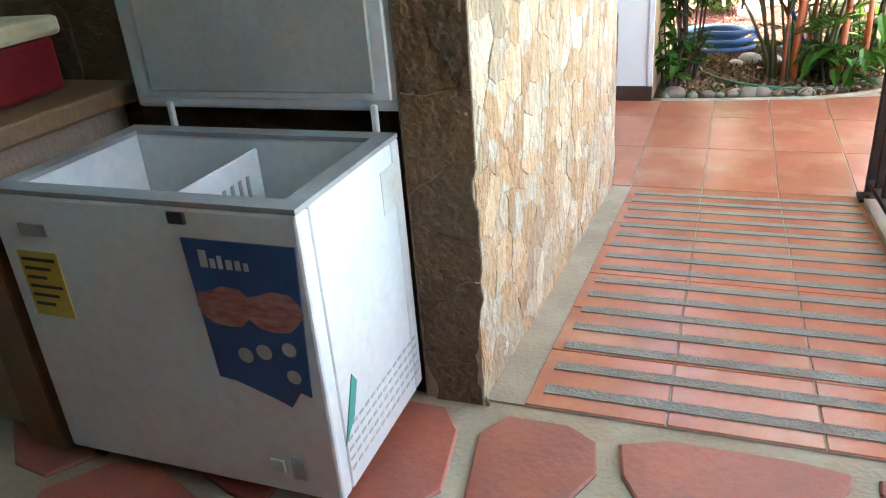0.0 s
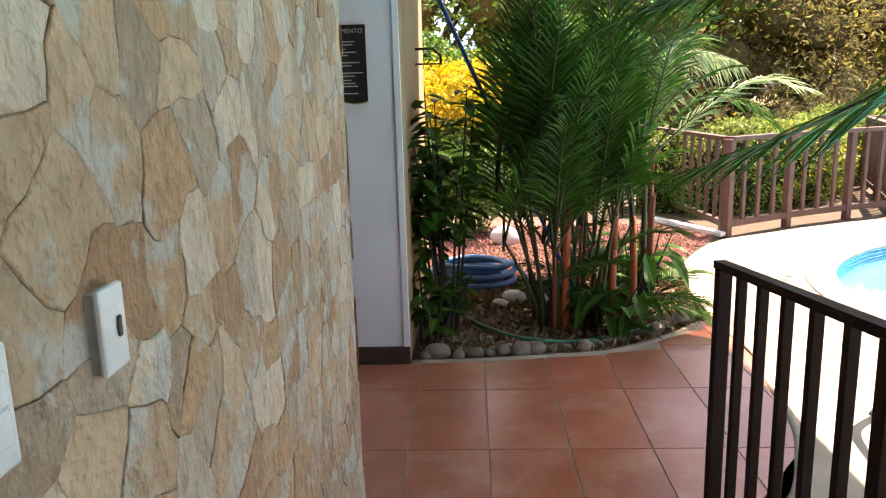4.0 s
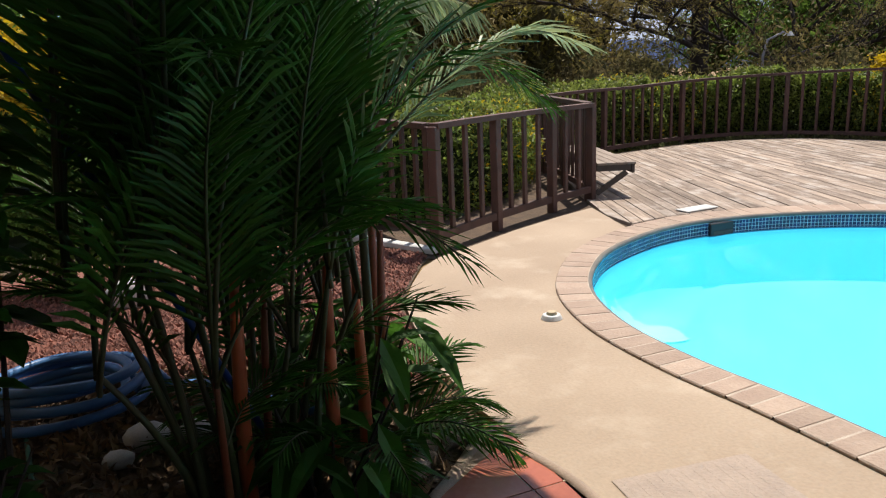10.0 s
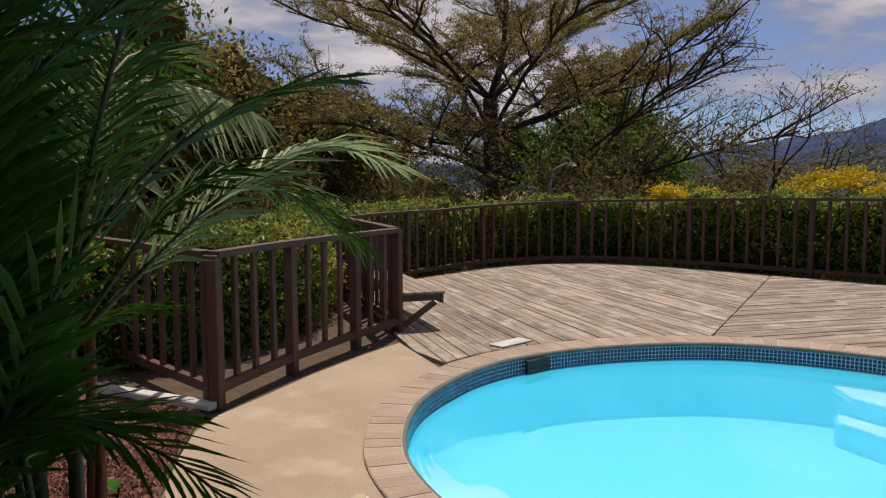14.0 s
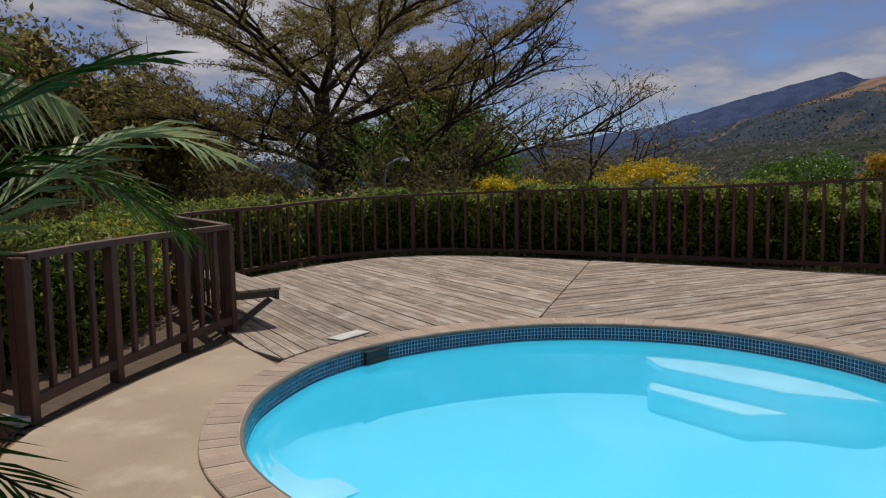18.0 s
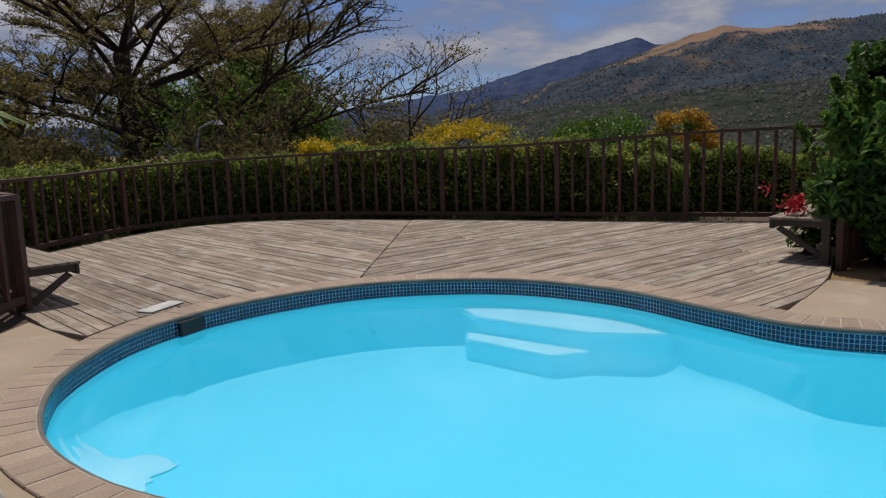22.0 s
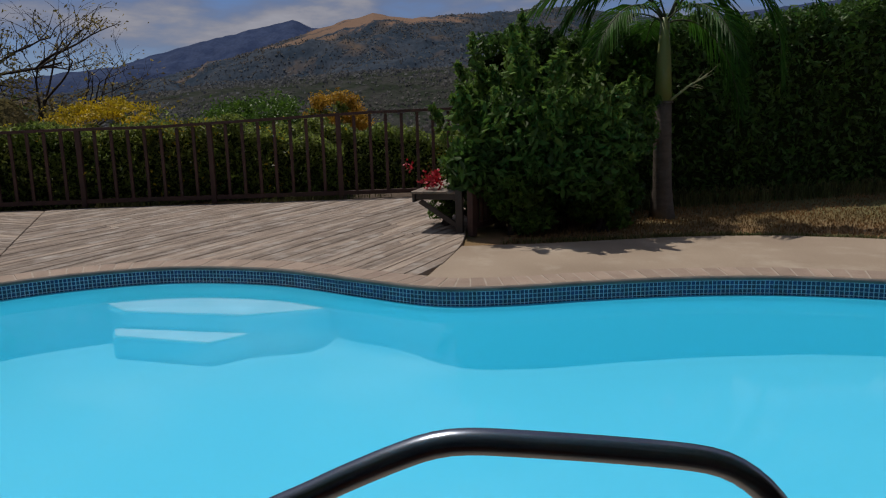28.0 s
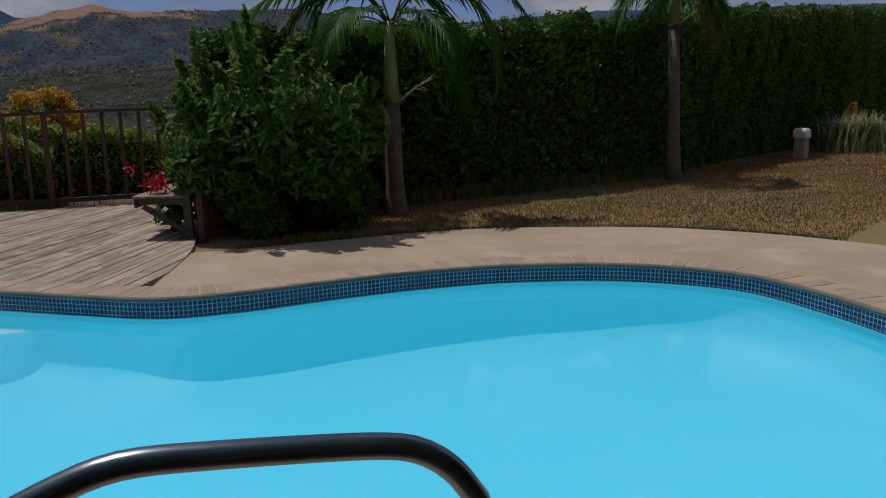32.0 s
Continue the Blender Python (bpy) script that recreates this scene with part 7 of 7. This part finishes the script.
tv_ = [(FW + 0.001, a, b) for a, b in ((0.115, FH - 0.445), (0.135, FH - 0.475), (0.10, FH - 0.555), (0.045, FH - 0.60))]
tv_ += [(FW + 0.003, y, z) for x, y, z in tv_]
st_ = raw("side_sticker", tv_, [(0, 1, 2, 3), (7, 6, 5, 4), (0, 4, 5, 1), (1, 5, 6, 2), (2, 6, 7, 3), (3, 7, 4, 0)], teal, fz)
st_["label"] = "torn teal sticker"
part("paper_remnant", boxm(FW + 0.0005, FW + 0.002, FD - 0.13, FD - 0.03, FH - 0.16, FH - 0.05), plate_white, fz)
for r in range(5):
    for k in range(13):
        y = 0.06 + k * 0.034
        part("vent_slot", boxm(FW - 0.001, FW + 0.0012, y, y + 0.022, 0.10 + r * 0.028, 0.108 + r * 0.028), plate_shade, fz)
part("control_dial", boxm(0.70, 0.74, -0.006, 0.002, 0.10, 0.16, 0.003), grey_plastic, fz)
part("socket", boxm(0.64, 0.68, -0.004, 0.002, 0.11, 0.15, 0.003), plate_shade, fz)
for x in (0.05, FW - 0.05):
    for y in (0.05, FD - 0.05):
        part("foot", boxm(x - 0.02, x + 0.02, y - 0.02, y + 0.02, 0, 0.05, 0.004), black_plastic, fz)

ct = tagged(empty("counter", -1.08, 0.5, FL), "brown wood topped masonry counter beside the freezer", "counter")
part("top", boxm(-1.9, 0.0, -0.10, 0.52, 0.84, 0.90, 0.01, 2), counter_wood, ct)
part("base", boxm(-1.85, -0.06, -0.02, 0.50, 0.0, 0.84), cement, ct)
part("front_leg", boxm(-0.14, -0.01, -0.09, -0.021, 0, 0.839, 0.006), counter_wood, ct)
cb = tagged(empty("cooler_box", -1.55, 0.72, FL + 0.902, 6), "red plastic box with a cream lid on the counter", "box")
part("body", boxm(-0.25, 0.33, -0.15, 0.15, 0, 0.15, 0.015, 2), red_plastic, cb)
part("lid", boxm(-0.27, 0.35, -0.17, 0.17, 0.151, 0.205, 0.015, 2), cream, cb, "cream lid")

# ---- writing and switches on the walls ----
sg = tagged(empty("rules_sign", -0.35, 5.304, 1.855), "black rules notice hanging on the white wall", "sign")
part("panel", boxm(-0.168, 0.168, -0.004, 0.004, -0.225, 0.225, 0.002), sign_black, sg)
bm = bmesh.new()
pts_t = [(-0.168 + 0.336 * i / 16, -0.205 + 0.018 * math.sin(i / 16 * 6.0)) for i in range(17)]
vs = [bm.verts.new((x, -0.0052, z)) for x, z in pts_t] + [bm.verts.new((x, -0.0052, -0.225)) for x, z in reversed(pts_t)]
bm.faces.new(vs)
part("wave", bm, plate_white, sg, "pale wave along the foot")
bm = bmesh.new()
for i in range(16):
    (x0, z0), (x1, z1) = pts_t[i], pts_t[i + 1]
    bm.faces.new([bm.verts.new(c) for c in ((x0, -0.0058, z0), (x1, -0.0058, z1), (x1, -0.0058, z1 - 0.006), (x0, -0.0058, z0 - 0.006))])
part("gold_line", bm, sign_gold, sg)


def words(name, text, size, x, y, z, mat, parent):
    cu = bpy.data.curves.new(name, 'FONT')
    cu.body, cu.size, cu.align_x, cu.extrude = text, size, 'CENTER', 0.0005
    ob = new(name, cu)
    dg = bpy.context.evaluated_depsgraph_get()
    me = bpy.data.meshes.new_from_object(ob.evaluated_get(dg))
    bpy.data.objects.remove(ob)
    me.materials.clear()
    ob = link(name, me, mat, parent)
    ob.matrix_basis = pose(x, y, z, 90, 0, 0)
    return ob


words("heading", "REGLAMENTO", 0.036, 0.035, -0.0052, 0.178, sign_text, sg)
rng = random.Random(3)
z = 0.15
for k in range(17):
    w = rng.uniform(0.2, 0.29) if k % 3 else rng.uniform(0.12, 0.24)
    part("text_bar", boxm(-0.145, -0.145 + w, -0.0056, -0.0042, z - 0.006, z), sign_text, sg)
    z -= 0.0175 if k % 3 != 2 else 0.024
bm = bmesh.new()
bmesh.ops.create_circle(bm, cap_ends=True, segments=16, radius=0.022)
bmesh.ops.rotate(bm, cent=(0, 0, 0), matrix=Matrix.Rotation(radians(90), 3, 'X'), verts=bm.verts)
bmesh.ops.translate(bm, vec=(-0.135, -0.0055, 0.195), verts=bm.verts)
part("emblem", bm, sign_gold, sg, "gold emblem")


def wall_plate(name, y, z, h, w, label, cat, slots):
    th = tagged(empty(name, -0.012, y, z), label, cat)
    part("mounting_box", boxm(-0.02, 0.003, -w / 2 + 0.004, w / 2 - 0.004, -h / 2 + 0.004, h / 2 - 0.004), plate_shade, th)
    part("cover", boxm(0.0035, 0.013, -w / 2, w / 2, -h / 2, h / 2, 0.004, 2), plate_white, th)
    for (y0, y1, z0, z1, m) in slots:
        part("key", boxm(0.0135, 0.0165, y0, y1, z0, z1, 0.002), m, th)
    return th


wall_plate("light_switch", 1.40, 1.425, 0.12, 0.075, "white light switch plate on the stone wall", "switch",
           [(-0.012, 0.026, 0.002, 0.036, plate_white), (-0.012, 0.026, -0.036, -0.001, plate_white), (-0.016, -0.013, -0.036, 0.036, plate_shade)])
wall_plate("wall_socket", 1.64, 1.43, 0.105, 0.062, "cream wall switch with a dark key on the stone wall", "switch",
           [(0.004, 0.014, -0.012, 0.014, black_plastic)])
cl = tagged(empty("hanging_cloth", 1.335, 1.8, 0.84), "red and white cloth hanging over the railing", "cloth")
for nm, m, dy, wdt in (("red_half", cloth_red, -0.07, 0.16), ("white_half", cloth_white, 0.08, 0.14)):
    v, f = [], []
    for i in range(15):
        for j in range(8):
            s, q = i / 14, j / 7
            v.append((0.03 + 0.03 * math.sin(q * 7 + s * 3 + dy * 20) * (0.3 + 0.7 * s), dy + (q - 0.5) * wdt * (1 - 0.45 * s) - 0.05 * s, 0.40 - 0.40 * s - 0.05 * abs(q - 0.5)))
    for i in range(14):
        for j in range(7):
            f.append((i * 8 + j, i * 8 + j + 1, i * 8 + 9 + j, i * 8 + 8 + j))
    v2 = [(x + 0.004, y, z) for x, y, z in v]
    o = len(v)
    f += [tuple(reversed([i + o for i in g])) for g in f]
    raw(nm, v + v2, f, m, cl, smooth=True)
cab = smooth_open([(0.02, 0.08, 0.0), (0.0, 0.0, 0.03), (0.03, -0.15, 0.02), (0.02, -0.35, 0.06), (0.05, -0.5, 0.09)], 20)
v, f = tube([tuple(p) for p in cab], 0.008, 6)
cable = raw("cable", v, f, black_plastic, smooth=True)
cable.matrix_basis = pose(1.345, 1.72, 0.61)
tagged(cable, "black cable looped round the railing bars", "cable")
pf = tagged(empty("post_shoe", 1.29, 3.34, 0.03), "small black metal shoe at the railing foot", "bracket")
part("plate", boxm(-0.05, 0.07, -0.07, 0.05, -0.005, 0.012, 0.003), rail_metal, pf)
part("bolt", boxm(-0.02, 0.0, -0.05, -0.03, 0.012, 0.028, 0.003), rail_metal, pf)

# ---- pieces of floors and walls ----
side_face = tagged(part("wall_service_side", boxm(-0.0118, 0.008, 5.33, 7.552, -0.05, 3.298), wood_clad), "side of the wing in streaked sandstone", "wall", kind="structure")
# red terrace tiles
TS = 0.391
for i in range(-8, 6):
    for j in range(0, 5):
        x0, y0 = 0.479 + (i - 1) * TS, 3.413 + (j * 0.736)
        x1, y1 = x0 + TS, y0 + 0.736
        g = 0.003
        poly = [(max(x0 + g, -2.79), y0 + g), (x1 - g, y0 + g), (x1 - g, y1 - g), (max(x0 + g, -2.79), y1 - g)]
        if x1 < -2.7:
            continue
        if y1 > 5.326 and x1 < 0.02:
            poly = clip_half(poly, 0, 5.302, 0, 1)
        if x1 > 0.0:
            for a, b in (((0.0, 5.334), (0.89, 5.415)), ((0.89, 5.415), (1.3, 5.49)), ((1.3, 5.49), (1.72, 5.76)), ((1.72, 5.76), (2.05, 6.09))):
                if x1 > a[0] and x0 < b[0] and len(poly) > 2:
                    d = np.array(b) - np.array(a)
                    nrm = np.array([-d[1], d[0]]) / np.linalg.norm(d)
                    poly = clip_half(poly, a[0] - nrm[0] * 0.01, a[1] - nrm[1] * 0.01, nrm[0], nrm[1])
            for a, b in (((1.45, 3.41), (1.75, 3.7)), ((1.75, 3.7), (2.0, 4.3)), ((2.0, 4.3), (2.12, 5.0)), ((2.12, 5.0), (2.2, 5.45)), ((2.2, 5.45), (2.19, 6.2))):
                if y1 > a[1] and y0 < b[1] and len(poly) > 2:
                    d = np.array(b) - np.array(a)
                    nrm = np.array([d[1], -d[0]]) / np.linalg.norm(d)
                    poly = clip_half(poly, a[0] - nrm[0] * 0.012, a[1] - nrm[1] * 0.012, nrm[0], nrm[1])
        if len(poly) < 3 or not inside(TERRACE, sum(p[0] for p in poly) / len(poly), sum(p[1] for p in poly) / len(poly)):
            continue
        cx, cy = sum(p[0] for p in poly) / len(poly), sum(p[1] for p in poly) / len(poly)
        v, f = prism([(p[0] - cx, p[1] - cy) for p in poly], -0.02, 0.0, 0.002)
        ob = raw("tile", v, f, red_tile, terrace)
        ob.location = (cx, cy, 0)
# ramp tiles and grip strips
slope = math.degrees(math.atan2(-PORCH_UP, RAMP_LOW - RAMP_HIGH))
length = math.hypot(PORCH_UP, RAMP_LOW - RAMP_HIGH)
rows = 7
for i in range(3):
    for j in range(rows):
        w, h = 0.385, length / rows - 0.006
        v, f = prism([(0, 0), (w, 0), (w, h), (0, h)], -0.015, 0.0, 0.002)
        ob = raw("tile", v, f, red_tile, ramp)
        m = pose(0.0, RAMP_HIGH, PORCH_UP, slope, 0, 0) @ pose(0.092 + i * 0.391, 0.003 + j * length / rows, 0.0)
        ob.matrix_basis = m
for j in range(16):
    y = 0.07 + j * (length - 0.1) / 16
    x0 = 0.13
    v, f = prism([(x0, y), (1.235, y), (1.235, y + 0.052), (x0, y + 0.052)], 0.0004, 0.0045, 0.001)
    ob = raw("grip_strip", v, f, grip_grey, ramp)
    ob.matrix_basis = pose(0.0, RAMP_HIGH, PORCH_UP, slope, 0, 0)
# kitchen flagstones
rng = random.Random(21)
for poly in voronoi_cells(rng, 3.4, 2.6, 0.42, 1.1, 0.9, 0.06, -1.5, RAMP_HIGH - 0.06 - 2.6):
    cx, cy = sum(p[0] for p in poly) / len(poly), sum(p[1] for p in poly) / len(poly)
    q = [(p[0] - cx, p[1] - cy) for p in poly]
    # cut corners, so that the flags are rounded
    r = []
    for k in range(len(q)):
        a, b, c = q[k - 1], q[k], q[(k + 1) % len(q)]
        r += [(b[0] + (a[0] - b[0]) * 0.22, b[1] + (a[1] - b[1]) * 0.22), (b[0] + (c[0] - b[0]) * 0.22, b[1] + (c[1] - b[1]) * 0.22)]
    v, f = prism(r, -0.02, rng.uniform(-0.004, 0.002), 0.005)
    ob = raw("flagstone", v, f, red_flag, kitchen_floor)
    ob.location = (cx, cy, PORCH_UP)


# stone cladding: pieces stand on the wall's face
def cladding(parent, width, height, size, m, mat, seed, sx=1.0, sy=1.0, proud=(0.004, 0.008), gap=0.0022, top=None):
    rng = random.Random(seed)
    for poly in voronoi_cells(rng, width, height, size, sx, sy, gap):
        cx, cy = sum(p[0] for p in poly) / len(poly), sum(p[1] for p in poly) / len(poly)
        # broken edges: the outline is warped by one field, so that neighbours still fit
        r = []
        for k in range(len(poly)):
            a, b = poly[k], poly[(k + 1) % len(poly)]
            cnt = max(1, int(math.hypot(b[0] - a[0], b[1] - a[1]) / 0.03))
            for q in range(cnt):
                p = Vector((a[0] + (b[0] - a[0]) * q / cnt, a[1] + (b[1] - a[1]) * q / cnt, seed))
                w = noise.noise_vector(p * 4.5) * 0.05 + noise.noise_vector(p * 11) * 0.030 + noise.noise_vector(p * 34) * 0.009
                r.append((min(max(p.x + w.x, 0.002), width - 0.002) - cx, min(max(p.y + w.y, 0.002), height - 0.002) - cy))
        h = rng.uniform(*proud)
        v, f = prism(r, -0.004, h, 0.0016)
        tx, ty = rng.uniform(-0.022, 0.022), rng.uniform(-0.022, 0.022)
        v = [(x, y, z + (x * tx + y * ty if z > 0.003 else 0)) for x, y, z in v]
        ob = raw("stone", v, f, mat, parent)
        ob.matrix_basis = m @ Matrix.Translation((cx, cy, 0))


# long wall: width runs along +y, height along +z, proud towards +x
to_x = Matrix(((0, 0, 1, -0.022), (1, 0, 0, 0.905), (0, 1, 0, -0.03), (0, 0, 0, 1)))
cladding(wall_ramp, 2.565, 2.75, 0.118, to_x, stone_clad, 31, 1.1, 1.1, (0.0025, 0.006), 0.0012)
to_end = Matrix(((-1, 0, 0, -0.004), (0, 0, -1, 0.912), (0, 1, 0, 0.2), (0, 0, 0, 1)))
cladding(wall_ramp, 0.19, 3.05, 0.19, to_end, brown_clad, 32, 1.0, 1.0)
to_far = Matrix(((1, 0, 0, -0.2), (0, 0, 1, 3.46), (0, 1, 0, -0.03), (0, 0, 0, 1)))
cladding(wall_ramp, 0.19, 3.3, 0.17, to_far, stone_clad, 33, 1.0, 1.25)
to_kit = Matrix(((-1, 0, 0, -0.205), (0, 0, -1, 1.03), (0, 1, 0, 0.7), (0, 0, 0, 1)))
cladding(wall_kitchen, 1.9, 1.5, 0.24, to_kit, brown_clad, 34, 1.2, 0.9)
